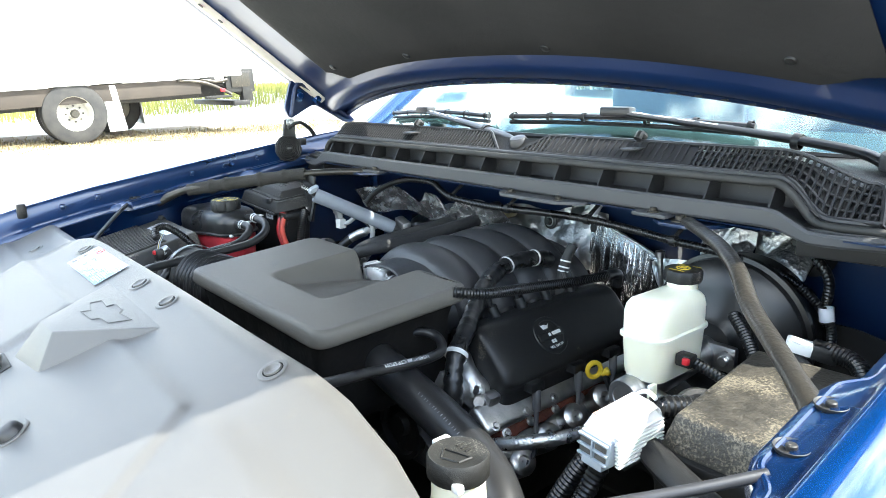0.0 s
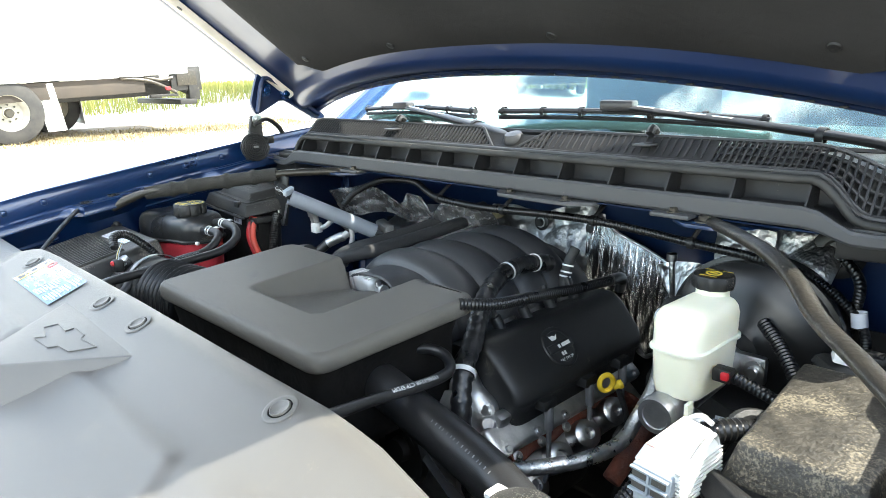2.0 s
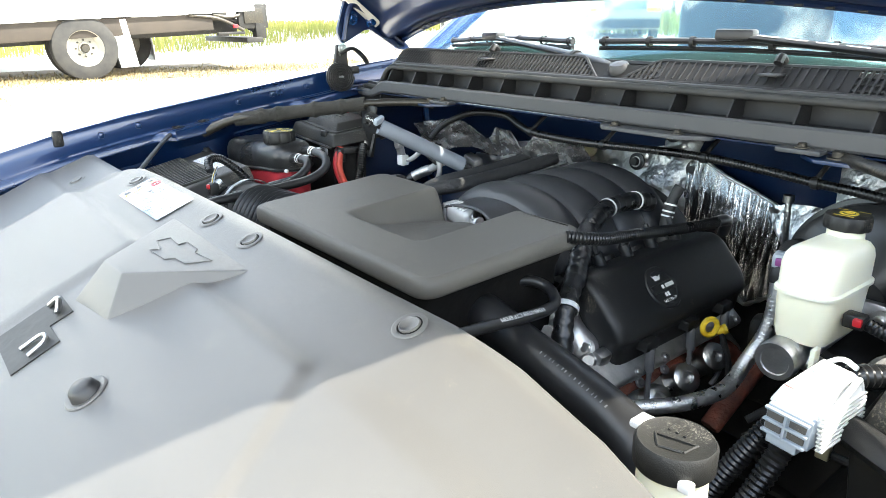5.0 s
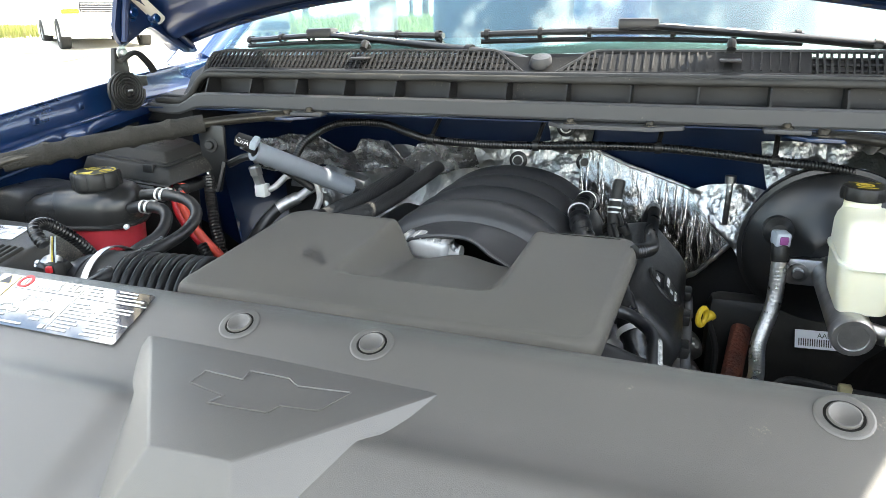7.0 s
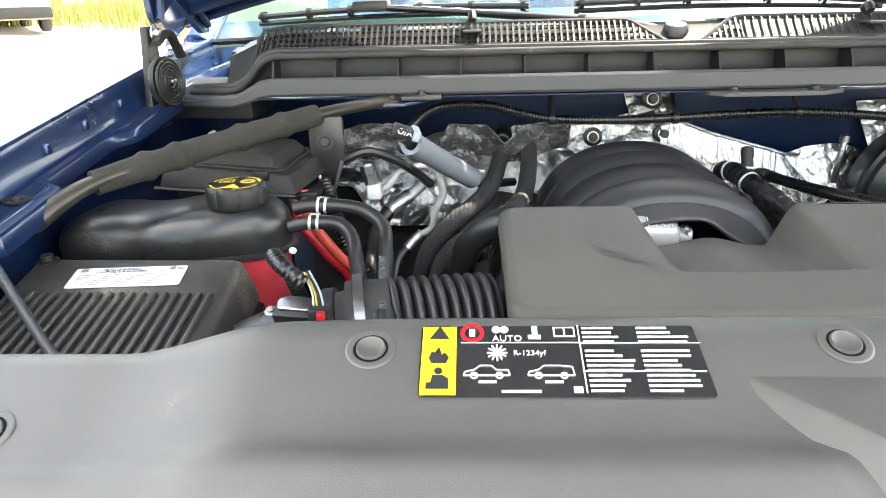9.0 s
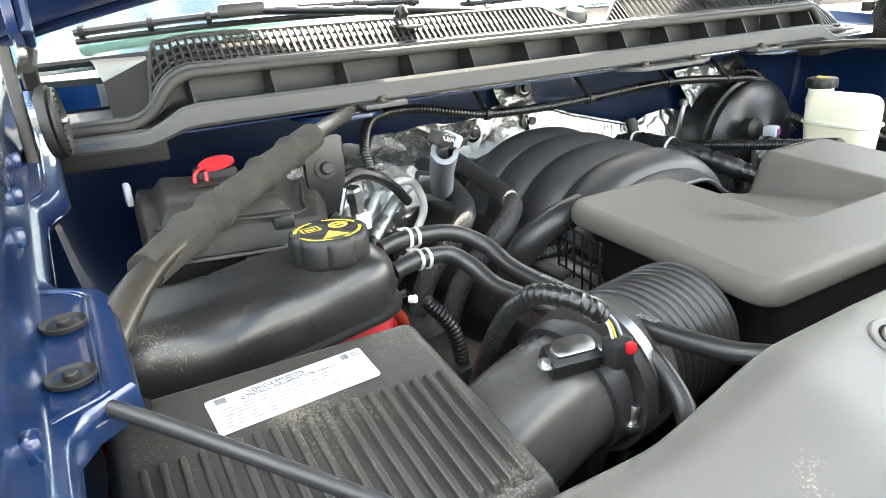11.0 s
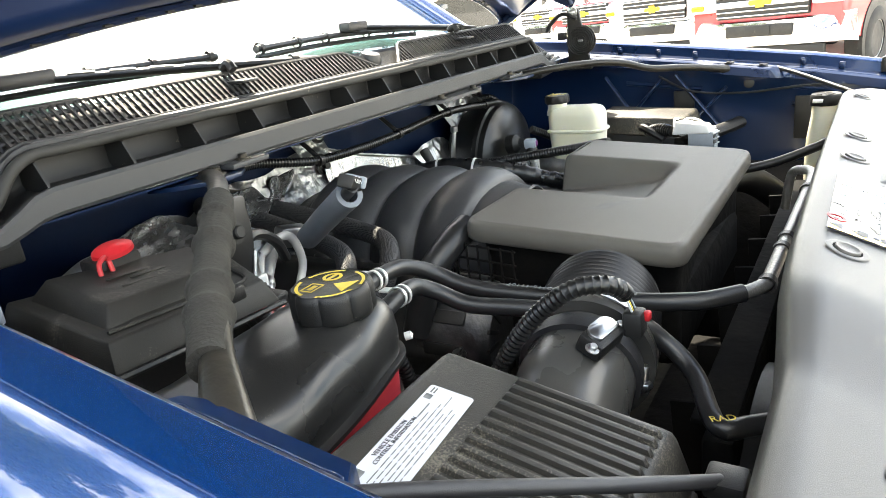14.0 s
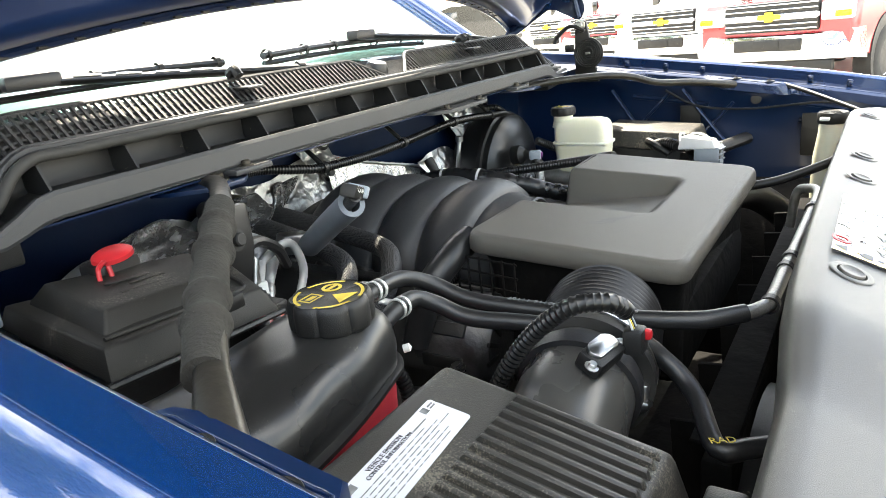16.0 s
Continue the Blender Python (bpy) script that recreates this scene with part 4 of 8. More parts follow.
for x, y in ((0.402, 0.511), (0.083, 0.509), (-0.037, 0.508), (-0.352, 0.504), (-0.60, 0.46), (0.58, 0.38)):
    m = on_cover(x, y, 0.0004)
    pin = part("push_pin", lathe([(0, 0.0012), (0.0075, 0.0014), (0.0090, 0.0024), (0.0098, 0.0022), (0.0102, 0.0002)], m, 28), GREY_P, cover, "round grey push pin in a dished seat")
    part("pin_gap", lathe([(0.0101, 0.0005), (0.0122, 0.0005)], m, 28), SHADE_BLACK, pin)
    part("pin_seat", lathe([(0.0118, 0.0004), (0.0122, 0.0008), (0.0155, 0.0009), (0.0168, 0.0007), (0.0174, 0.0002)], m, 32), GREY_P, pin)
# hood latch opening in the middle of the cover
for xa, xb, ya, yb in ((-0.062, -0.002, 0.245, 0.322), (-0.002, 0.048, 0.245, 0.296)):
    part("latch_opening", sheet(lambda x, y: V((x, y, cover_z(x, y) + 0.0016)), span(xa, xb, 9), span(ya, yb, 9), 0.002), DARK, cover, "black hood latch opening")
part("latch_hook", tube([(-0.050, 0.306, cover_z(-0.05, 0.306) + 0.004), (-0.034, 0.314, cover_z(-0.034, 0.314) + 0.012), (-0.016, 0.308, cover_z(-0.016, 0.308) + 0.004)], 0.0035, 8, 0.004), STEEL, cover, "bright latch hook")
part("latch_pawl", tube([(0.010, 0.262, cover_z(0.010, 0.262) + 0.004), (0.014, 0.284, cover_z(0.014, 0.284) + 0.006), (0.032, 0.284, cover_z(0.032, 0.284) + 0.006), (0.036, 0.264, cover_z(0.036, 0.264) + 0.004)], 0.0022, 8, 0.004), STEEL, cover)
m = on_cover(0.180, 0.292, 0.0004)
stop = part("rubber_bumper", lathe([(0.0, 0.012), (0.009, 0.0115), (0.013, 0.008), (0.0145, 0.002), (0.0150, 0.0003)], m, 28), RUBBER, cover, "black rubber bumper")
part("bumper_seat", lathe([(0.0150, 0.0004), (0.0165, 0.0012), (0.0200, 0.0014), (0.0215, 0.0002)], m, 28), GREY_P, stop)
# emblem plinth: a wedge with a flat top and steep facets
pz = lambda x, y, d: (x, y, cover_z(x, y) + d)
top = [(-0.107, 0.482, 1.1500), (-0.004, 0.365, 1.1440), (0.055, 0.368, 1.1440), (0.154, 0.485, 1.1475)]
foot = [pz(-0.125, 0.488, -0.006), pz(-0.035, 0.325, -0.006), pz(0.072, 0.338, -0.006), pz(0.166, 0.492, -0.006)]
part("emblem_plinth", hexa(foot + top, 0.0022, 3), GREY_P, cover, smooth=30)


def on_top(x, y):
    k = (y - 0.366) / 0.118
    return V((x, y, 1.1442 + 0.0046 * k + 0.0008 - 0.0025 * k * max(0.0, x) / 0.154))


outline = [(-0.027, 0.438), (-0.026, 0.455), (0.008, 0.453), (0.006, 0.465), (0.040, 0.465), (0.050, 0.458), (0.091, 0.463), (0.080, 0.436), (0.052, 0.433), (0.048, 0.423), (0.002, 0.420), (0.008, 0.431)]
pts = [on_top(outline[i % 12][0], outline[i % 12][1] - 0.005) for i in range(13)]
for a, b in zip(pts, pts[1:]):
    part("emblem_line", tube([a, (a + b) / 2, b], 0.0007, 5, 0.01), GREY_P, cover)
# air conditioning label on the cover
m = plane_pose((-0.318, 0.4655, cover_z(-0.31, 0.4655)), (-0.122, 0.4655, cover_z(-0.31, 0.4655)), (-0.318, 0.516, cover_z(-0.31, 0.516)))
m = Matrix.Translation((0, 0, 0.0014)) @ m @ Matrix.Diagonal((0.965, 0.985, 1, 1))
LW, LH = 0.193, 0.0605
warn = thing("warning_label", (-0.22, 0.48, 1.15), "black refrigerant information label with a yellow warning strip", "label")
part("black_film", moved(prism(rounded([(0, 0), (LW, 0), (LW - 0.002, LH), (0, LH)], 0.003, 3), 0.0006), m), LABEL_BLK, warn, smooth=0)
m1 = m @ Matrix.Translation((0, 0, 0.0007))
part("yellow_strip", bars([(0.001, 0.001, 0.024, LH - 0.002)], m1), LABEL_Y, warn, "yellow warning strip", smooth=0)
m2 = m @ Matrix.Translation((0, 0, 0.0010))
tri = bmesh.new()
q = [tri.verts.new((x, y, 0.0004)) for x, y in ((0.006, 0.048), (0.020, 0.048), (0.013, 0.060))]
tri.faces.new(q)
part("warning_triangle", moved(tri, m2), BLACK_INK, warn, smooth=0)
part("flame_symbol", moved(prism([(0.008, 0.027), (0.018, 0.027), (0.020, 0.032), (0.017, 0.036), (0.015, 0.034), (0.013, 0.041), (0.010, 0.036), (0.008, 0.037), (0.006, 0.031)], 0.0004), m2), BLACK_INK, warn, smooth=0)
part("service_symbol", join(moved(prism([(0.005, 0.006), (0.020, 0.006), (0.020, 0.014), (0.016, 0.017), (0.009, 0.017), (0.008, 0.011), (0.005, 0.011)], 0.0004), m2), moved(lathe([(0, 0), (0.0028, 0), (0.0028, 0.0004), (0, 0.0004)], Matrix.Translation((0.013, 0.0205, 0)), 14), m2)), BLACK_INK, warn, smooth=0)
part("prohibition_ring", moved(lathe([(0.0055, 0), (0.0085, 0), (0.0085, 0.0005), (0.0055, 0.0005)], Matrix.Translation((0.036, 0.054, 0)), 24), m1), RED_P, warn, smooth=0)
part("prohibition_symbol", bars([(0.034, 0.0505, 0.004, 0.007)], m1), WHITE_INK, warn, smooth=0)
for k in range(6):
    a = math.pi * k / 6
    part("snowflake_ray", moved(bars([(-0.007, -0.0007, 0.014, 0.0014)], Matrix.Rotation(a, 4, "Z")), m1 @ Matrix.Translation((0.053, 0.036, 0.0001 * k))), WHITE_INK, warn, smooth=0)
write("auto_text", "AUTO", 0.0075, m1 @ Matrix.Translation((0.050, 0.0465, 0.0003)), WHITE_INK, warn)
for x in (0.053, 0.0585):
    part("fan_symbol", moved(lathe([(0, 0), (0.0032, 0), (0.0032, 0.0004), (0, 0.0004)], Matrix.Translation((x, 0.057, 0)), 10), m1), WHITE_INK, warn, smooth=0)
part("seat_symbol", bars([(0.075, 0.048, 0.009, 0.004), (0.078, 0.052, 0.004, 0.008)], m1), WHITE_INK, warn, smooth=0)
part("book_symbol", bars([(0.093, 0.050, 0.007, 0.0012), (0.101, 0.050, 0.007, 0.0012), (0.093, 0.058, 0.007, 0.0012), (0.101, 0.058, 0.007, 0.0012), (0.093, 0.050, 0.0012, 0.009), (0.1, 0.050, 0.0012, 0.009), (0.107, 0.050, 0.0012, 0.009)], m1), WHITE_INK, warn, smooth=0)
part("rule_line", bars([(0.028, 0.0445, 0.082, 0.0010), (0.110, 0.003, 0.0010, 0.058), (0.111, 0.044, 0.082, 0.0010), (0.111, 0.020, 0.080, 0.0010)], m1), WHITE_INK, warn, smooth=0)
write("refrigerant_text", "R-1234yf", 0.0062, m1 @ Matrix.Translation((0.064, 0.034, 0.0003)), WHITE_INK, warn)


def car_outline(x, y, long):
    top = [(0, 0.001), (0.001, 0.004), (0.007, 0.0055), (0.011, 0.009), (0.019, 0.009), (0.022, 0.0055 if not long else 0.009), (0.030, 0.0055 if not long else 0.008), (0.031, 0.001)]
    pts = [m1 @ V((x + a, y + b, 0.0005)) for a, b in top]
    bm = join(*[tube([p, (p + r) / 2, r], 0.0005, 4, 0.01) for p, r in zip(pts, pts[1:] + pts[:1])])
    for w in (0.007, 0.024):
        bm = join(bm, moved(lathe([(0.0018, 0), (0.0028, 0), (0.0028, 0.0005), (0.0018, 0.0005)], Matrix.Translation((x + w, y + 0.001, 0)), 10), m1))
    return bm


part("truck_drawing", car_outline(0.030, 0.016, False), WHITE_INK, warn, smooth=0)
part("wagon_drawing", car_outline(0.073, 0.016, True), WHITE_INK, warn, smooth=0)
part("small_print", bars([(0.040, 0.0105, 0.012, 0.0022), (0.084, 0.0105, 0.012, 0.0022), (0.055, 0.003, 0.026, 0.0022), (0.102, 0.003, 0.006, 0.005)], m1), WHITE_INK, warn, smooth=0)
rng = random.Random(4)
lines = []
for cx, cw in ((0.113, 0.034), (0.151, 0.036)):
    for k in range(14):
        y = 0.058 - k * 0.0041
        if abs(y - 0.043) < 0.0015 or abs(y - 0.019) < 0.0015:
            continue
        lines.append((cx, y - 0.001, cw * rng.uniform(0.55, 1.0), 0.0021))
part("small_print", bars(lines, m1), WHITE_INK, warn, smooth=0)

# ---- air duct over the engine ----
duct = thing("air_duct", (0, 0.78, 0.95), "black-grey moulded air intake duct with a notched rear", "air duct")


def duct_top(x, y):
    return 1.110 + (y - 0.645) * 0.066


rim = rounded([(-0.250, 0.656), (0.236, 0.656), (0.250, 0.936), (-0.252, 0.932)], 0.028, 10)
dense = []
for p, q in zip(rim, rim[1:] + rim[:1]):
    k = max(1, int((V(q) - V(p)).length / 0.004))
    dense += [tuple(V(p).lerp(V(q), j / k)) for j in range(k)]


def duct_height(x, y):
    """The lid's height: a plane rising to the rear, with a walled scoop that falls toward the throttle and swells over the pipe."""
    z = duct_top(x, y)
    side = smoothstep(-0.088, -0.054, x) * (1 - smoothstep(0.086, 0.121, x))
    fall = 0.020 * smoothstep(0.736, 0.766, y) + 0.036 * max(0.0, min(1.0, (y - 0.750) / 0.180))
    pipe = 0.012 * math.exp(-((x - 0.016) / 0.040) ** 2) * smoothstep(0.78, 0.90, y)
    return z - side * max(0.0, fall - pipe)


def duct_ring(grow, dz, flat=None):
    c = V((0, 0.788))
    out = []
    for x, y in dense:
        d = V((x, y)) - c
        k = 1 + grow / d.length
        px, py = c.x + d.x * k, c.y + d.y * k
        out.append(V((px, py, (duct_height(px, py) if flat is None else flat) + dz)))
    return out


def lid_sheet():
    """The lid's flat top with its scoop, as an even net inside the rounded rim."""
    y0, y1, r = 0.663, 0.9265, 0.022
    ys = [y0 + r * (1 - math.cos(a)) for a in span(0, math.pi / 2, 9)][:-1] + span(y0 + r, y1 - r, 76) + [y1 - r * (1 - math.sin(a)) for a in span(0, math.pi / 2, 9)][1:]

    def at(u, y):
        e = min(y - y0, y1 - y)
        cut = r - math.sqrt(max(0.0, r * r - (r - e) ** 2)) if e < r else 0.0
        a, b = -0.2435 + cut, 0.2305 + 0.012 * (y - y0) / (y1 - y0) - cut
        x = a + (b - a) * u
        edge = min(y - y0, y1 - y, x - a, b - x)
        return V((x, y, duct_height(x, y) - 0.0014 * (1 - smoothstep(0.0, 0.003, edge))))
    return sheet(at, span(0, 1, 161), ys)


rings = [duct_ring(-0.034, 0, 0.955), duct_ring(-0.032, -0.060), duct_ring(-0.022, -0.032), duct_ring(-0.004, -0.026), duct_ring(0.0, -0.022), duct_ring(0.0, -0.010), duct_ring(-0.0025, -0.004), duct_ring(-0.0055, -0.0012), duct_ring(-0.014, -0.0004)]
part("shell", join(loft(rings[3:], caps=False), lid_sheet()), DUCT_P, duct, smooth=50)
# Below the lid edge the duct is blackened to stand for shade.
part("under_shell", loft(rings[:4], caps=False), SHADE_BLACK, duct, "duct underside with shade in its colour")
part("lower_body", box((0.0, 0.77, 0.98), (0.40, 0.20, 0.10), 0.02), SHADE_BLACK, duct)

def stain_edge(a):
    r = 0.0165 * (1 + 0.35 * math.sin(2 * a + 0.6) + 0.18 * math.sin(5 * a) + 0.12 * math.sin(9 * a + 1))
    x, y = -0.129 + r * math.cos(a) * 1.2, 0.778 + r * math.sin(a) * 0.8 - 1.05 * r * math.cos(a)
    return V((x, y, duct_height(x, y) + 0.0005))


STAIN = material("oily_smudge", (0.040, 0.036, 0.030), 0.44, color2=(0.052, 0.047, 0.039), scale=120, grain=0.5, grain_scale=1500)
part("oil_smudge", loft([[stain_edge(a) for a in span(0, 6.283, 49)[:-1]], [V((-0.129, 0.778, duct_top(0, 0.778) + 0.0005)).lerp(stain_edge(a), 0.05) for a in span(0, 6.283, 49)[:-1]]], caps=False), STAIN, duct, "dark oily smudge on the lid", smooth=0)

# ---- throttle body and intake manifold ----
thr = thing("throttle_body", (-0.03, 0.95, 1.04), "silver throttle body with a white actuator cover", "throttle body")
part("housing", lathe([(0, 0), (0.044, 0), (0.046, 0.01), (0.042, 0.045), (0, 0.045)], axis((0.0, 0.950, 1.012), (0, 1, 0)), 28), ALU, thr)
CASE_P = material("light_grey_case", (0.52, 0.52, 0.51), 0.36, 0.3, color2=(0.40, 0.40, 0.40), scale=30, bump=0.05, bump_scale=200)
part("actuator", moved(box((0, 0, 0), (0.066, 0.040, 0.036), 0.012, 4), pose(-0.044, 0.962, 1.080, 8, 3, -6)), CASE_P, thr, "ribbed light grey actuator cover")
for k in range(5):
    part("cover_rib", moved(box((-0.020 + 0.010 * k, -0.004, 0.0175), (0.0024, 0.024, 0.003), 0.001), pose(-0.044, 0.962, 1.080, 8, 3, -6)), LIGHT_CONN, thr)
part("actuator_screw", bolt((-0.006, 0.952, 1.086), (0.6, -0.3, 0.6), 0.005), STEEL, thr)
part("actuator_nose", rod((-0.014, 0.958, 1.078), (0.004, 0.956, 1.077), 0.0105, 16), CASE_P, thr)
part("actuator_foot", box((-0.080, 0.962, 1.078), (0.010, 0.034, 0.040), 0.003), CASE_P, thr)
part("bore_clamp", lathe([(0.046, -0.006), (0.049, -0.006), (0.049, 0.006), (0.046, 0.006)], axis((0.0, 0.944, 1.012), (0, 1, 0)), 28), STEEL, thr)

man = thing("intake_manifold", (0, 1.15, 0.95), "satin black ribbed plastic intake manifold", "intake manifold")


def manifold(a, y):
    """Arched runners: a goes round the arch, y along the engine."""
    run = (y - 1.006) / 0.083
    rib = abs(math.sin(math.pi * run)) ** 0.52
    end = smoothstep(1.385, 1.30, y)
    w = 0.146 + 0.021 * rib
    h = (0.113 + 0.023 * rib) * (0.90 + 0.10 * end) + 0.003 * smoothstep(1.0, 1.25, y)
    c, s = math.cos(a), math.sin(a)
    x = math.copysign(abs(c) ** 0.92, c) * w
    z = 0.995 + abs(s) ** 0.96 * h
    return V((-0.005 + x, y, z - 0.03 * (1 - end)))


part("runner_shell", sheet(manifold, span(0.0, math.pi, 49), span(1.006, 1.385, 121)), MANIFOLD_P, man, smooth=70)


def front_face(a, r):
    """The flared front shell from the first runner (r = 1) to its lip (r = 0), cut lower on the driver side."""
    p = manifold(a, 1.006)
    p = V((-0.005, p.y, 0.995)).lerp(p, 1.045 - 0.045 * r)
    k = 1 - r
    cut = 0.085 * k + 0.13 * k * smoothstep(0.01, 0.075, p.x)
    q = p.lerp(V((-0.005, p.y, 0.995)), cut)
    q.y = 1.006 - 0.058 * k
    return q


def mouth(a, r):
    q = front_face(a, 0.0)
    w = V((-0.005 + (q.x + 0.005) * 0.94, 1.03, 0.995 + (q.z - 0.995) * 0.94))
    return q.lerp(w, r * 2) if r < 0.5 else w.lerp(V((-0.005, 1.035, 1.0)), r * 2 - 1)


part("front_lip", sheet(front_face, span(0.0, math.pi, 49), span(1.0, 0.0, 12)), MANIFOLD_P, man, smooth=50)
part("mouth_rim", tube([front_face(a, 0.0) for a in span(0.06, math.pi - 0.06, 40)], 0.0032, 6, 0.008), MANIFOLD_P, man)
# Shade inside the mouth is painted as a near-black lining.
part("front_mouth", sheet(mouth, span(0.0, math.pi, 40), [0, 0.25, 0.5, 0.75, 1.0]), SHADE_BLACK, man, "hollow behind the front lip with shade in its colour", smooth=50)
part("rear_face", sheet(lambda a, r: V((-0.005, 1.385, 1.0)).lerp(manifold(a, 1.385), r), span(0, math.pi, 30), [0, 1]), MANIFOLD_P, man)
for s in (-1, 1):
    part("side_skirt", box((s * 0.155, 1.18, 0.965), (0.03, 0.40, 0.09), 0.008), BLACK_P, man)
    for y in span(1.02, 1.34, 5):
        part("runner_foot", tube([(s * 0.16, y, 1.02), (s * 0.185, y, 0.985), (s * 0.195, y, 0.94)], 0.021, 10, 0.015), BLACK_P, man)

# ---- engine block, heads, valve covers ----
cover_section = rounded([(0.165, 0.905), (0.160, 0.990), (0.190, 1.034), (0.238, 1.043), (0.258, 1.030), (0.303, 0.983), (0.313, 0.958), (0.304, 0.944), (0.298, 0.895)], 0.011, 4)
eng = thing("engine_block", (0, 1.15, 0.55), "grimy black and aluminium V8 engine block", "engine")
part("block", box((0, 1.17, 0.76), (0.34, 0.44, 0.38), 0.03), DARK, eng)
for s in (-1, 1):
    part("cylinder_head", moved(box((0, 0, 0), (0.16, 0.42, 0.12), 0.012), pose(s * 0.215, 1.13, 0.835, 0, s * 40, 0)), ALU, eng, "cast aluminium cylinder head")
    rings = []
    for y, k in ((0.955, 0.80), (0.958, 0.90), (0.964, 0.955), (0.972, 0.985), (0.984, 1.0), (1.08, 1.0), (1.20, 1.0), (1.298, 1.0), (1.308, 0.985), (1.315, 0.94), (1.318, 0.82)):
        rings.append([V((s * (0.235 + (x - 0.235) * k), y + 0.10 * (z - 0.95) * (y > 1.1), 0.965 + (z - 0.965) * k)) for x, z in cover_section])
    vc = part("valve_cover", loft(rings), BLACK_P, eng, "satin black valve cover", smooth=55)
    part("cover_flange", tube([(s * 0.296, 0.972, 0.894), (s * 0.298, 1.1, 0.894), (s * 0.298, 1.30, 0.896)], 0.0065, 8, 0.03, None, 0.8), BLACK_P, vc)
    for y in (0.985, 1.06, 1.14, 1.22, 1.29):
        part("cover_bolt", bolt((s * 0.304, y, 0.894), (s * 0.4, 0, 1), 0.006), STEEL, vc)
cap = part("oil_cap", lathe([(0, -0.004), (0.036, -0.004), (0.0365, 0.006), (0.0345, 0.0085), (0.0285, 0.0085), (0.0275, 0.0065), (0, 0.0065)], axis((0.277, 1.096, 1.002), (0.72, -0.02, 0.69)), 40), BLACK_P, eng, "round black oil filler cap with white print")
cm = plane_pose((0.277, 1.096, 1.002), (0.277, 1.196, 1.0045), (0.277 - 0.069, 1.096, 1.002 + 0.072)) @ Matrix.Translation((0, 0, 0.0070))
part("cap_grip", moved(box((0, 0, 0.001), (0.062, 0.015, 0.006), 0.003), cm), BLACK_P, cap)
write("cap_text", "SAE 5W-30", 0.0072, cm @ Matrix.Translation((0.0, -0.0245, 0.0002)), WHITE_INK, cap, "CENTER")
part("brand_bar", bars([(0.000, -0.0030, 0.022, 0.0062), (-0.009, -0.003, 0.006, 0.0062)], cm @ Matrix.Translation((0, 0, 0.0042))), WHITE_INK, cap, smooth=0)
part("oil_can_symbol", moved(prism([(-0.010, 0.013), (0.002, 0.013), (0.008, 0.021), (0.002, 0.018), (-0.002, 0.021), (-0.010, 0.021), (-0.013, 0.023), (-0.010, 0.016)], 0.0004), cm), WHITE_INK, cap, smooth=0)
part("book_symbol", bars([(-0.006, -0.016, 0.0052, 0.0065), (0.0004, -0.016, 0.0052, 0.0065)], cm), WHITE_INK, cap, smooth=0)

dip = thing("dipstick", (0.34, 1.15, 0.9), "yellow oil dipstick ring handle", "dipstick")
part("ring_handle", tube([(0.332 + 0.006 * math.cos(a), 1.154 + 0.011 * math.cos(a), 0.948 + 0.014 * math.sin(a)) for a in span(0, 6.283, 20)], 0.0045, 8, 0.004), YELLOW_P, dip)
part("plug", lathe([(0, 0), (0.005, 0), (0.006, 0.008), (0.008, 0.010), (0.008, 0.016), (0, 0.018)], axis((0.338, 1.166, 0.938), (0.5, 0.6, 0.3))), YELLOW_P, dip)
part("tube", tube([(0.342, 1.172, 0.940), (0.36, 1.18, 0.86), (0.34, 1.17, 0.70)], 0.005, 8, 0.02), DARK, dip)

head = thing("cylinder_head", (0.26, 1.1, 0.88), "cast aluminium cylinder head under the valve cover", "engine part")
part("casting", moved(box((0, 0, 0), (0.050, 0.400, 0.030), 0.008, 3), pose(0.292, 1.105, 0.906, 0, 42, 0)), ALU, head)
for k in range(6):
    part("head_boss", lathe([(0, 0.008), (0.007, 0.008), (0.010, 0.003), (0.011, -0.02), (0, -0.02)], axis((0.309, 0.925 + 0.072 * k, 0.900), (0.74, -0.1, 0.62)), 16), ALU, head)
    part("head_bolt", bolt((0.3145, 0.925 + 0.072 * k, 0.9045), (0.74, -0.1, 0.62), 0.0052), STEEL, head)

exh = thing("exhaust_manifold", (0.36, 1.12, 0.78), "rusty brown exhaust manifold with bright heat shields", "exhaust manifold")
part("log", tube([(0.288, 0.950, 0.866), (0.288, 1.03, 0.868), (0.288, 1.13, 0.872), (0.290, 1.24, 0.872), (0.32, 1.33, 0.80)], 0.017, 12, 0.012, lambda i, k: 1 + 0.14 * math.sin(i * 0.9)), RUST, exh)
part("flange", moved(box((0, 0, 0), (0.010, 0.30, 0.05), 0.004), pose(0.285, 1.09, 0.872, 0, 30, 0)), RUST, exh)
for y, x, z in ((1.045, 0.322, 0.842), (1.112, 0.328, 0.858), (1.195, 0.328, 0.868), (0.985, 0.318, 0.815)):
    part("plug_shield", lathe([(0.0250, -0.080), (0.0255, -0.03), (0.0250, 0.0), (0.0235, 0.007), (0.0190, 0.010), (0.0100, 0.011), (0.0090, 0.004), (0.001, 0.004)], axis((x, y, z), (0.62, -0.25, 0.50)), 24), STEEL, exh, "polished spark plug heat shield")
for y in (0.960, 1.020, 1.085, 1.155):
    part("flange_bolt", bolt((0.306, y, 0.874), (0.7, -0.2, 0.5), 0.005), STEEL, exh)
BOOT = material("grey_boot_rubber", (0.10, 0.10, 0.105), 0.6, scale=20)
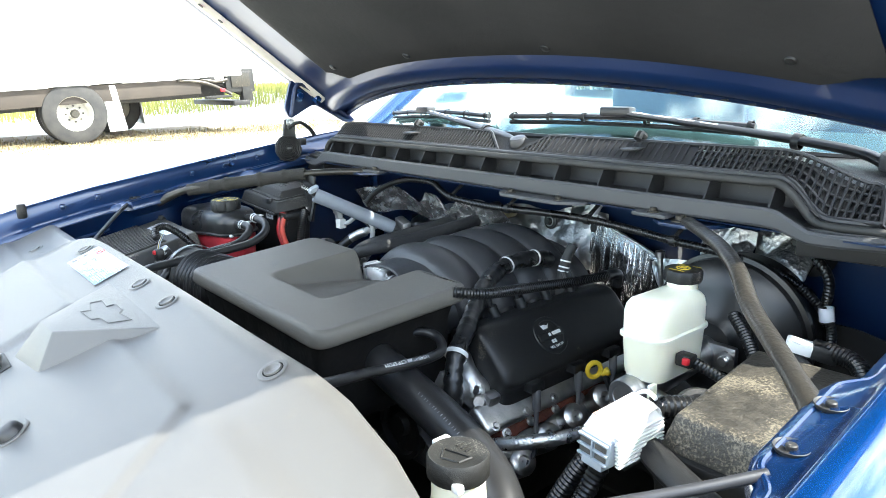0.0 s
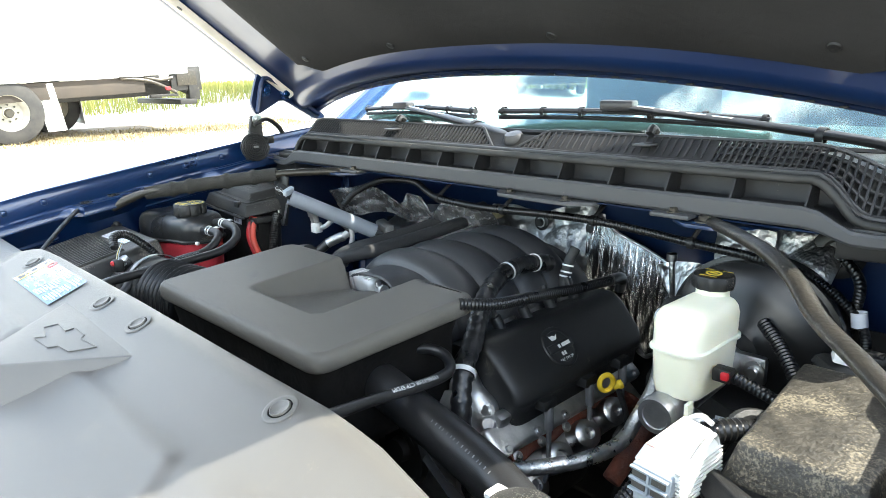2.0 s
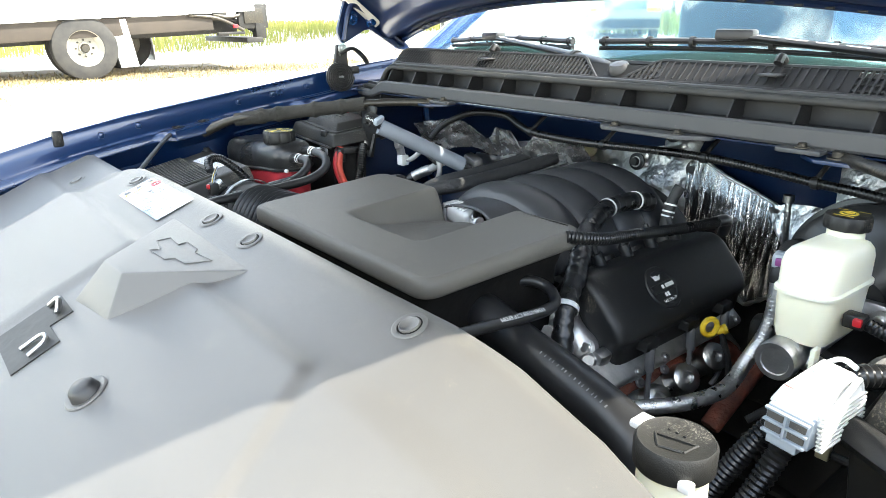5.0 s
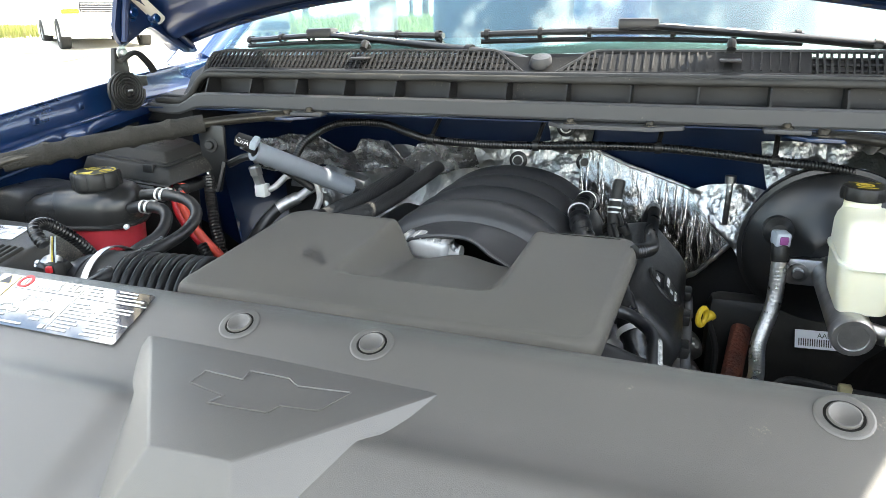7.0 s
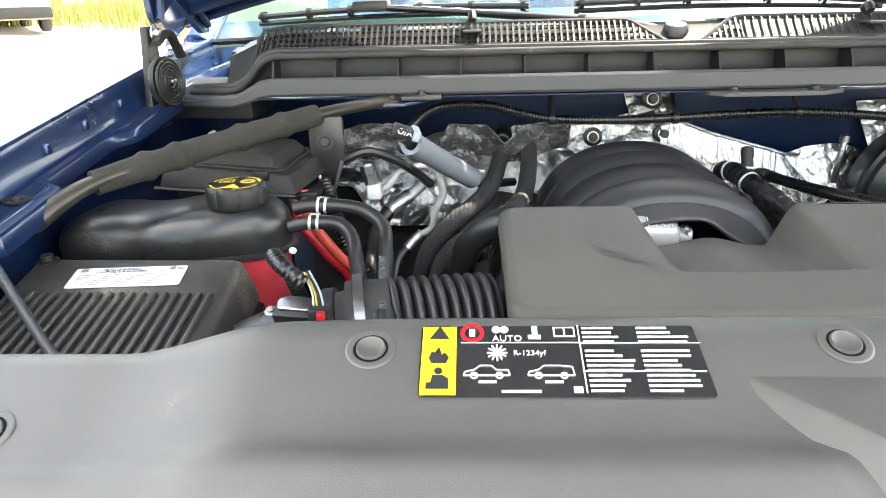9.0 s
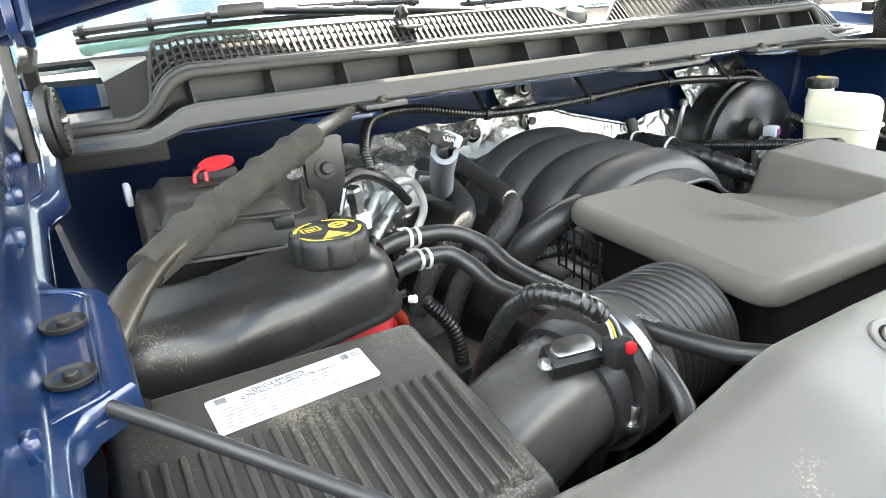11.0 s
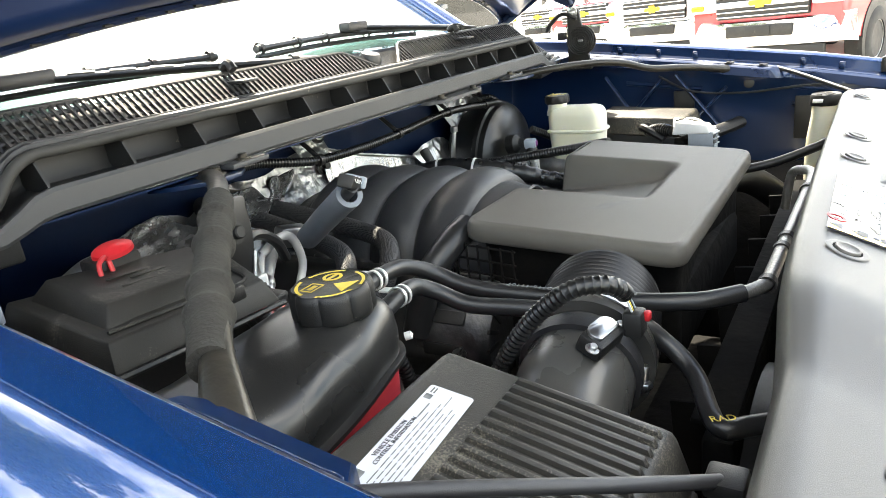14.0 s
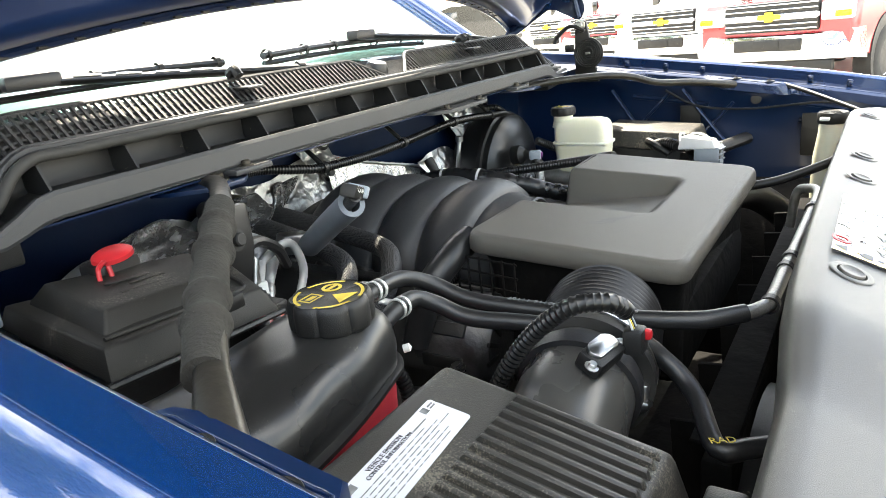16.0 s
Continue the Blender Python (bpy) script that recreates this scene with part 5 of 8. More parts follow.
for y in (1.020, 1.132, 1.235):
    c = thing("ignition_lead", (0.31, y, 0.9), "grey ignition lead with boot below the valve cover", "ignition lead", "ignition leads")
    part("coil_terminal", box((0.312, y, 0.944), (0.022, 0.034, 0.018), 0.004), BLACK_P, c)
    part("boot", rod((0.318, y, 0.938), (0.322, y - 0.004, 0.902), 0.0075), BOOT, c)
    part("lead", tube([(0.322, y - 0.004, 0.905), (0.325, y - 0.008, 0.87), (0.330, y - 0.015, 0.835), (0.325, y - 0.03, 0.81)], 0.0042, 8, 0.008), BOOT, c)

# accessory drive at the engine's nose
drv = thing("accessory_drive", (0.12, 0.86, 0.7), "black belt pulleys with serpentine belt and aluminium water pump", "belt drive")
for x, z, r in ((0.14, 0.86, 0.062), (0.30, 0.74, 0.075), (0.0, 0.70, 0.09), (-0.20, 0.78, 0.055)):
    part("pulley", lathe([(0, 0.0), (r * 0.3, 0.0), (r * 0.35, 0.012), (r * 0.82, 0.012), (r * 0.86, 0.0), (r, 0.0), (r, 0.030), (0, 0.030)], axis((x, 0.855, z), (0, 1, 0)), 32), DARK, drv)
part("belt", tube([(0.20, 0.868, 0.87), (0.30, 0.868, 0.80), (0.375, 0.868, 0.74), (0.31, 0.868, 0.66), (0.10, 0.868, 0.62), (-0.09, 0.868, 0.68), (-0.25, 0.868, 0.77), (-0.20, 0.868, 0.84), (0.05, 0.868, 0.80), (0.12, 0.868, 0.925), (0.20, 0.868, 0.87)], 0.011, 6, 0.02, None, 0.3), RUBBER, drv)
part("water_pump", box((0.16, 0.91, 0.85), (0.20, 0.08, 0.13), 0.02), ALU, drv)
part("thermostat_outlet", lathe([(0, 0), (0.030, 0), (0.034, 0.01), (0.034, 0.03), (0.028, 0.05), (0, 0.05)], axis((0.215, 0.92, 0.93), (0.2, -0.8, 0.5))), ALU, drv)
part("front_bracket", tube([(0.205, 0.925, 0.990), (0.235, 0.940, 0.955), (0.258, 0.950, 0.905), (0.262, 0.955, 0.85)], 0.026, 12, 0.01, lambda i, k: 1 + 0.18 * math.sin(i * 1.1)), ALU, drv)
part("bracket_web", moved(box((0, 0, 0), (0.022, 0.03, 0.10), 0.008), pose(0.272, 0.945, 0.90, 0, 20, 0)), ALU, drv)
for q in ((0.236, 0.942, 0.957), (0.275, 0.930, 0.93), (0.262, 0.925, 0.875), (0.225, 0.905, 0.91)):
    part("bracket_boss", lathe([(0, 0.012), (0.009, 0.012), (0.012, 0.008), (0.014, -0.02), (0, -0.02)], axis(q, (0.4, -0.75, 0.4)), 16), ALU, drv)
for p in ((0.265, 0.935, 0.945), (0.20, 0.90, 0.985), (0.29, 0.93, 0.90)):
    part("drive_bolt", bolt(p, (0.2, -0.8, 0.5), 0.008), STEEL, drv)
GRIMY_ALU = material("grimy_cast_aluminium", (0.13, 0.13, 0.13), 0.45, 0.8, color2=(0.06, 0.06, 0.06), scale=30, bump=0.1, bump_scale=160)
alt = thing("alternator", (-0.24, 0.92, 0.85), "grimy alternator with slotted aluminium housing", "alternator")
part("housing", lathe([(0, 0), (0.055, 0), (0.068, 0.015), (0.070, 0.10), (0.055, 0.125), (0, 0.125)], axis((-0.238, 0.885, 0.972), (0, 1, 0)), 28), GRIMY_ALU, alt)
for k in range(10):
    a = 0.6283 * k
    part("slot", moved(box((0.0695, 0, 0.06), (0.006, 0.018, 0.06), 0.002), axis((-0.238, 0.885, 0.972), (0, 1, 0), a)), DARK, alt)
for k in range(14):
    a = 0.4488 * k
    part("fan_slot", moved(box((0.045, 0, -0.0005), (0.028, 0.006, 0.004), 0.001), axis((-0.238, 0.885, 0.972), (0, 1, 0), a)), DARK, alt)

# ---- air filter box, sensor pipe, bellows ----
def abox_z(x, y):
    return 1.081 + (y - 0.60) * 0.205 + 0.012 * (x + 0.53) * -1


BOX_P = material("dusty_grey_box_plastic", (0.044, 0.042, 0.037), 0.42, color2=(0.034, 0.032, 0.029), scale=10, grain=0.5, dust=0.52, dust_color=(0.21, 0.19, 0.15), dust_scale=520)
ab = thing("air_filter_box", (-0.65, 0.69, 0.9), "dusty black air filter box with ribbed lid", "air filter box")
corner = lambda x, y, dz=0.0: (x, y, abox_z(x, y) + dz)
part("lid", hexa([corner(-0.775, 0.585, -0.055), corner(-0.515, 0.585, -0.055), corner(-0.520, 0.794, -0.055), corner(-0.775, 0.794, -0.055),
                  corner(-0.765, 0.597, 0), corner(-0.530, 0.597, 0), corner(-0.535, 0.783, 0), corner(-0.765, 0.783, 0)], 0.010, 3), BOX_P, ab)
part("base", hexa([(-0.765, 0.60, 0.86), (-0.525, 0.60, 0.86), (-0.53, 0.785, 0.86), (-0.765, 0.785, 0.86),
                   corner(-0.778, 0.582, -0.058), corner(-0.512, 0.582, -0.058), corner(-0.517, 0.797, -0.058), corner(-0.778, 0.797, -0.058)], 0.010), BLACK_P, ab)
for i in range(19):
    x = -0.752 + 0.0114 * i
    w = 0.0029
    part("lid_rib", hexa([corner(x - w, 0.603, -0.002), corner(x + w, 0.603, -0.002), corner(x + w, 0.716, -0.002), corner(x - w, 0.716, -0.002),
                          corner(x - w * 0.8, 0.606, 0.0050), corner(x + w * 0.8, 0.606, 0.0050), corner(x + w * 0.8, 0.711, 0.0050), corner(x - w * 0.8, 0.711, 0.0050)], 0.0008, 1), BOX_P, ab)
part("lid_screw", bolt(corner(-0.748, 0.772, 0.0), (0, 0, 1), 0.007), BLACK_P, ab)
part("lid_clip", box((-0.60, 0.585, 1.035), (0.03, 0.012, 0.035), 0.003), STEEL, ab)
em = plane_pose(corner(-0.704, 0.721, 0.0008), corner(-0.586, 0.729, 0.0008), corner(-0.699, 0.757, 0.0008))
lab = thing("emission_label", (-0.65, 0.735, 1.09), "white printed vehicle emission label on the filter box lid", "label")
part("paper", moved(prism(rounded([(0, 0), (0.118, 0), (0.118, 0.036), (0, 0.036)], 0.003, 3), 0.0005), em), PAPER, lab, smooth=0)
em1 = em @ Matrix.Translation((0, 0, 0.0006))
write("title_text", "VEHICLE EMISSION", 0.0050, em1 @ Matrix.Translation((0.050, 0.0300, 0.0002)), BLACK_INK, lab, "CENTER")
write("title_text", "CONTROL INFORMATION", 0.0046, em1 @ Matrix.Translation((0.050, 0.0258, 0.0002)), BLACK_INK, lab, "CENTER")
rng = random.Random(8)
rows = []
for k in range(6):
    x = 0.006
    y = 0.0215 - 0.0034 * k
    while x < 0.085 + 0.02 * rng.random():
        w = rng.uniform(0.004, 0.014)
        rows.append((x, y, w, 0.0009))
        x += w + 0.0022
rows += [(0.078, 0.0255, 0.018, 0.0013), (0.006, 0.028, 0.008, 0.006), (0.100, 0.028, 0.006, 0.006), (0.108, 0.031, 0.007, 0.0014), (0.108, 0.0285, 0.007, 0.0014)]
part("small_print", bars(rows, em1), INK_GREY, lab, smooth=0)

PIPE_P = material("smooth_pipe_plastic", (0.070, 0.068, 0.064), 0.28, color2=(0.055, 0.054, 0.050), scale=14, grain=0.15, dust=0.15, rough_spread=0.08)
mafp = thing("air_flow_pipe", (-0.45, 0.70, 0.98), "black moulded air pipe with an air flow sensor", "intake pipe")
part("elbow", tube([(-0.530, 0.690, 1.000), (-0.495, 0.694, 1.020), (-0.455, 0.699, 1.034), (-0.415, 0.704, 1.042), (-0.400, 0.706, 1.044)], 0.0525, 32, 0.006), PIPE_P, mafp)
part("collar", lathe([(0.0525, -0.010), (0.0575, -0.009), (0.0585, 0.0), (0.0575, 0.009), (0.0525, 0.010)], axis((-0.418, 0.7035, 1.0415), (1, 0.14, 0.16)), 36), SATIN_P, mafp)
part("clamp_band", lathe([(0.0655, -0.005), (0.0672, -0.005), (0.0672, 0.005), (0.0655, 0.005)], axis((-0.388, 0.708, 1.0455), (1, 0.16, 0.08)), 36), STEEL, mafp)
part("clamp_screw", rod((-0.405, 0.650, 1.020), (-0.402, 0.647, 1.046), 0.0045), STEEL, mafp)
part("screw_nut", rod((-0.404, 0.649, 1.024), (-0.4035, 0.6485, 1.030), 0.0085, 6), STEEL, mafp)
sm = pose(-0.446, 0.672, 1.092, 25, 0, -10) @ Matrix.Diagonal((0.72, 0.72, 0.8, 1))
sens = part("flow_sensor", moved(box((0, 0, 0), (0.060, 0.034, 0.022), 0.005), sm), BLACK_P, mafp, "black sensor with bright metal cover")
part("sensor_cover", moved(prism(rounded([(-0.022, -0.010), (0.022, -0.010), (0.026, 0.004), (0.016, 0.013), (-0.016, 0.013), (-0.026, 0.004)], 0.004, 3), 0.004, Matrix.Translation((0, 0.002, 0.011)), 0.001), sm), STEEL, sens)
for x in (-0.034, 0.032):
    part("sensor_screw", moved(bolt((x, -0.006, 0.006), (0, 0, 1), 0.005), sm), STEEL, sens)
part("sensor_plug", box((-0.419, 0.650, 1.098), (0.020, 0.018, 0.024), 0.004), BLACK_P, sens)
part("plug_lock", box((-0.416, 0.640, 1.104), (0.008, 0.007, 0.009), 0.002), RED_P, sens, "red connector lock")
for k, c in enumerate((WHITE_INK, YELLOW_INK, BLACK_P, GREY_CONN)):
    part("sensor_wire", tube([(-0.424 + 0.003 * k, 0.650, 1.108), (-0.426 + 0.0025 * k, 0.655, 1.122), (-0.436 + 0.002 * k, 0.668, 1.137)], 0.0011, 5, 0.006), c, sens)
part("sensor_loom", ribbed([(-0.432, 0.653, 1.130), (-0.443, 0.655, 1.139), (-0.456, 0.664, 1.147), (-0.467, 0.690, 1.143), (-0.466, 0.729, 1.108), (-0.465, 0.761, 1.060), (-0.467, 0.778, 1.02)], 0.0085), LOOM_P, mafp)

bel = thing("intake_bellows", (-0.32, 0.72, 0.98), "black rubber corrugated intake bellows", "intake hose")
line = [(-0.372, 0.712, 1.042), (-0.34, 0.720, 1.040), (-0.30, 0.730, 1.038), (-0.264, 0.738, 1.036)]
part("front_cuff", tube([(-0.408, 0.705, 1.043), (-0.395, 0.707, 1.043), (-0.368, 0.713, 1.042)], 0.0645, 36, 0.005), RUBBER_D, bel)
part("folds", tube(line, 0.0580, 44, 0.0020, lambda i, k: 1.0 + 0.15 * abs(math.sin(i * math.pi / 6.0)) ** 0.8), RUBBER, bel, smooth=50)
part("cuff", tube([(-0.268, 0.737, 1.036), (-0.235, 0.745, 1.030), (-0.19, 0.755, 1.02)], 0.048, 28, 0.01), RUBBER_D, bel)

# ---- coolant reservoir ----
res = thing("coolant_reservoir", (-0.64, 0.88, 0.9), "red coolant reservoir with a dusty black top and ribbed cap", "coolant tank")


def tank_outline(grow):
    base = rounded([(-0.785, 0.822), (-0.60, 0.818), (-0.522, 0.836), (-0.500, 0.882), (-0.535, 0.938), (-0.70, 0.955), (-0.785, 0.935)], 0.05, 6)
    c = V((-0.65, 0.89))
    out = []
    for p, q in zip(base, base[1:] + base[:1]):
        k = max(1, int((V(q) - V(p)).length / 0.004))
        out += [V(p).lerp(V(q), j / k) for j in range(k)]
    return [c + (p - c) * (1 + grow / max(0.03, (p - c).length)) for p in out]


def tank_ring(grow, z, wave=0.0):
    out = []
    for p in tank_outline(grow):
        lift = 0.012 * smoothstep(-0.70, -0.56, p.x)
        w = 0.22 * wave * (0.5 * math.sin(p.x * 62) + 0.5) * smoothstep(-0.48, -0.56, p.x)
        scallop = 0.10 * wave * math.sin(p.x * 84) * smoothstep(0.90, 0.84, p.y)
        out.append(V((p.x, p.y - scallop, z + lift - w)))
    return out


part("red_tank", loft([tank_ring(-0.03, 0.90), tank_ring(-0.014, 0.95), tank_ring(-0.008, 1.03), tank_ring(-0.004, 1.086)]), RED_TANK, res, "translucent red lower tank")
part("seam", loft([tank_ring(0.0, 1.083), tank_ring(0.0055, 1.085), tank_ring(0.0055, 1.0885), tank_ring(0.0, 1.091)]), TANK_P, res)
part("black_top", loft([tank_ring(-0.001, 1.089), tank_ring(0.000, 1.098, 0.002), tank_ring(0.001, 1.110, 0.007), tank_ring(-0.001, 1.124, 0.012), tank_ring(-0.006, 1.134, 0.015), tank_ring(-0.014, 1.140, 0.016), tank_ring(-0.025, 1.144, 0.015), tank_ring(-0.038, 1.146, 0.013), tank_ring(-0.052, 1.147, 0.011), tank_ring(-0.064, 1.147, 0.010)]), TANK_P, res, "dusty black upper shell", smooth=75)
cc = V((-0.565, 0.871, 1.150))
part("neck", lathe([(0.031, -0.014), (0.030, 0.010), (0.024, 0.012), (0, 0.012)], Matrix.Translation(cc)), BLACK_P, res)
prof = [(0.90, 0.002), (0.98, 0.004), (1.0, 0.008), (1.0, 0.023), (0.96, 0.028), (0.90, 0.0295), (0.87, 0.0285), (0.02, 0.0285)]
rings = []
for k, z in prof:
    rings.append([cc + V((math.cos(a) * 0.0355 * k * (1 + (0.085 * (abs(math.cos(a * 4)) ** 0.55 - 0.75) if z < 0.03 else 0)), math.sin(a) * 0.0355 * k * (1 + (0.085 * (abs(math.cos(a * 4)) ** 0.55 - 0.75) if z < 0.03 else 0)), z)) for a in span(0, 2 * math.pi, 97)[:-1]])
cap = part("cap", loft(rings), BLACK_P, res, "black lobed pressure cap with yellow warning print", smooth=50)
ct = Matrix.Translation(cc + V((0, 0, 0.0288))) @ Matrix.Diagonal((0.98, 0.98, 1, 1))
for a0, a1 in ((0.2, 1.4), (1.75, 2.9), (3.4, 4.5), (4.9, 6.1)):
    ring = bmesh.new()
    n0 = [ring.verts.new((0.0275 * math.cos(a), 0.0275 * math.sin(a), 0.0003)) for a in span(a0, a1, 12)]
    n1 = [ring.verts.new((0.0305 * math.cos(a), 0.0305 * math.sin(a), 0.0003)) for a in span(a0, a1, 12)]
    for i in range(11):
        ring.faces.new((n0[i], n0[i + 1], n1[i + 1], n1[i]))
    part("cap_arc", moved(ring, ct), YELLOW_INK, cap, smooth=0)
part("cap_triangle", moved(prism([(-0.012, -0.022), (0.012, -0.022), (0.0, -0.004)], 0.0004), ct), YELLOW_INK, cap, smooth=0)
part("cap_gauge", bars([(-0.022, 0.002, 0.018, 0.002), (-0.022, 0.014, 0.018, 0.002), (-0.022, 0.002, 0.002, 0.014), (-0.006, 0.002, 0.002, 0.014), (-0.018, 0.006, 0.010, 0.005)], ct), YELLOW_INK, cap, smooth=0)
part("cap_ring", moved(lathe([(0.006, 0), (0.009, 0), (0.009, 0.0004), (0.006, 0.0004)], Matrix.Translation((0.013, 0.008, 0)), 20), ct), YELLOW_INK, cap, smooth=0)
part("cap_hand", bars([(0.006, 0.006, 0.014, 0.004)], ct), YELLOW_INK, cap, smooth=0)


CLAMP = material("bright_zinc_clamp", (0.80, 0.80, 0.78), 0.35, 0.6, scale=40, spread=0.2)


def clamp(at, way, r, parent, name="spring_clamp"):
    m = axis(at, way)
    c = part(name, join(*[lathe([(r, k - 0.0016), (r + 0.0014, k - 0.0016), (r + 0.0014, k + 0.0016), (r, k + 0.0016)], m, 20) for k in (-0.0045, 0.0045)]), CLAMP, parent, "bright spring clamp")
    for k in (-0.005, 0.005):
        part("clamp_ear", moved(box((r + 0.0055, k, 0), (0.011, 0.0022, 0.0125), 0.0008), m), CLAMP, c)
    part("clamp_bridge", moved(box((r + 0.0012, 0.0, 0.0), (0.0018, 0.012, 0.008), 0.0006), m), CLAMP, c)
    return c


def printed(hose_pts, marks, r, parent):
    """Light print bars along a hose."""
    line = curve_points(hose_pts, 0.003)
    bm = bmesh.new()
    for k in marks:
        i = max(1, min(len(line) - 2, int(k * len(line))))
        q, d = line[i], (line[i + 1] - line[i - 1]).normalized()
        up = (V((0, -0.55, 0.8)) - d * d.dot(V((0, -0.55, 0.8)))).normalized()
        s = d.cross(up)
        o = q + up * (r + 0.0006)
        hw = 0.0020
        v = [bm.verts.new(o + d * a + s * b) for a, b in ((-0.0010, -hw), (0.0010, -hw), (0.0010, hw), (-0.0010, hw))]
        bm.faces.new(v)
    return part("hose_print", bm, INK_GREY, parent, smooth=0)


h1 = [(-0.505, 0.898, 1.138), (-0.478, 0.900, 1.142), (-0.425, 0.902, 1.136), (-0.394, 0.885, 1.120), (-0.386, 0.846, 1.104), (-0.379, 0.783, 1.099), (-0.372, 0.724, 1.098), (-0.364, 0.665, 1.098), (-0.352, 0.622, 1.0985), (-0.341, 0.604, 1.0990), (-0.326, 0.585, 1.1000)]
h2 = [(-0.505, 0.870, 1.124), (-0.480, 0.870, 1.129), (-0.446, 0.873, 1.126), (-0.428, 0.858, 1.114), (-0.419, 0.827, 1.100), (-0.406, 0.769, 1.097), (-0.387, 0.680, 1.090), (-0.377, 0.645, 1.065), (-0.392, 0.615, 1.044), (-0.448, 0.585, 1.032), (-0.435, 0.562, 1.030), (-0.42, 0.54, 1.03)]
for k, h in enumerate((h1, h2)):
    t = thing("coolant_hose", h[0], "black rubber coolant hose with white print and bright clamp", "hose", "coolant hoses")
    part("rubber", tube(h, 0.0088, 14, 0.008), RUBBER, t)
    clamp(V(h[1]).lerp(V(h[2]), 0.15), V(h[2]) - V(h[1]), 0.0092, t)
    if not k:
        write("hose_text", "092116-11107", 0.0098, plane_pose((-0.3745, 0.745, 1.1078), (-0.3865, 0.846, 1.1136), (-0.4965, 0.733, 1.108)), INK_GREY, t)
        write("hose_text", "EPDM", 0.0098, plane_pose((-0.3645, 0.672, 1.1075), (-0.3720, 0.724, 1.1075), (-0.4865, 0.660, 1.108)), INK_GREY, t)
    if k:
        write("hose_text", "RAD", 0.011, plane_pose((-0.458, 0.588, 1.0420), (-0.440, 0.560, 1.0405), (-0.44, 0.60, 1.0425)), YELLOW_INK, t)
part("hose_nipple_cap", lathe([(0, 0), (0.004, 0), (0.004, 0.006), (0, 0.008)], axis((-0.500, 0.852, 1.100), (0.5, -0.8, 0.2))), LIGHT_CONN, res)

# ---- battery box with terminal cover ----
bat = thing("battery_box", (-0.65, 1.06, 0.95), "dusty black battery and fuse box with sloped lid", "battery box")
part("lid", hexa([(-0.712, 0.972, 1.148), (-0.528, 0.980, 1.132), (-0.490, 1.100, 1.150), (-0.700, 1.165, 1.160),
                  (-0.705, 0.982, 1.174), (-0.537, 0.991, 1.158), (-0.502, 1.093, 1.172), (-0.693, 1.155, 1.182)], 0.003, 2), DUSTY_P, bat)
part("lid_step", hexa([(-0.692, 1.002, 1.172), (-0.556, 1.008, 1.160), (-0.528, 1.084, 1.172), (-0.682, 1.138, 1.180),
                       (-0.678, 1.016, 1.190), (-0.570, 1.022, 1.180), (-0.546, 1.078, 1.190), (-0.668, 1.124, 1.198)], 0.003, 2), DUSTY_P, bat)
part("lid_rim", tube([(-0.696, 0.994, 1.1755), (-0.62, 0.997, 1.168), (-0.552, 1.000, 1.1615), (-0.540, 1.03, 1.166), (-0.520, 1.086, 1.1765)], 0.0022, 6, 0.008), DUSTY_P, bat)
for k, (w, o) in enumerate(((0.050, 0.0), (0.036, 0.008), (0.044, -0.004))):
    part("lid_lettering", moved(box((0, 0, 0), (w, 0.0042, 0.0016), 0.0006), pose(-0.622 + o, 1.040 + 0.011 * k, 1.1885 + 0.0022 * k, 10, 5.5, 0)), DUSTY_P, bat)
part("end_tab", box((-0.702, 1.162, 1.176), (0.008, 0.020, 0.026), 0.003), GREY_CONN, bat, "grey end tab")
part("lid_latch", box((-0.575, 0.989, 1.158), (0.022, 0.010, 0.014), 0.002), BLACK_P, bat)
part("case_edge", tube([(-0.716, 0.969, 1.148), (-0.62, 0.972, 1.139), (-0.526, 0.977, 1.131)], 0.003, 6, 0.01), BLACK_P, bat)
part("case", hexa([(-0.70, 1.010, 0.95), (-0.585, 1.015, 0.95), (-0.57, 1.09, 0.95), (-0.71, 1.15, 0.95),
                   (-0.704, 1.000, 1.150), (-0.575, 1.005, 1.140), (-0.560, 1.096, 1.152), (-0.692, 1.150, 1.161)], 0.006), BLACK_P, bat)
part("case_lip", box((-0.52, 1.03, 1.125), (0.035, 0.07, 0.014), 0.003), BLACK_P, bat)
part("label_sticker", moved(box((0, 0, 0), (0.034, 0.001, 0.026), 0), pose(-0.600, 0.9985, 1.120, 0, 2, 2)), PAPER, bat, "white bar code sticker")
part("sticker_print", moved(bars([(-0.012 + 0.003 * i, 0.001, 0.0016, 0.009) for i in range(7)], Matrix.Rotation(radians(90), 4, "X")), pose(-0.600, 0.9975, 1.1105, 0, 2, 2)), BLACK_INK, bat, smooth=0)
rc = thing("terminal_cover", (-0.648, 1.075, 1.19), "red plastic jump terminal cover with loop tab", "terminal cover")
part("post", box((-0.628, 1.095, 1.188), (0.045, 0.036, 0.026), 0.005), BLACK_P, rc)
part("cover_disc", moved(lathe([(0, 0.006), (0.024, 0.005), (0.030, 0.002), (0.031, -0.003), (0, -0.003)], None, 24), pose(-0.626, 1.090, 1.205, 8, -6, 0) @ Matrix.Diagonal((0.66, 0.55, 0.8, 1))), RED_P, rc)
part("loop_tab", tube([(-0.641, 1.080, 1.204), (-0.652, 1.073, 1.201), (-0.655, 1.069, 1.190), (-0.653, 1.068, 1.178), (-0.648, 1.068, 1.172), (-0.643, 1.069, 1.178), (-0.642, 1.071, 1.190), (-0.641, 1.075, 1.200)], 0.0024, 8, 0.003), RED_P, rc)
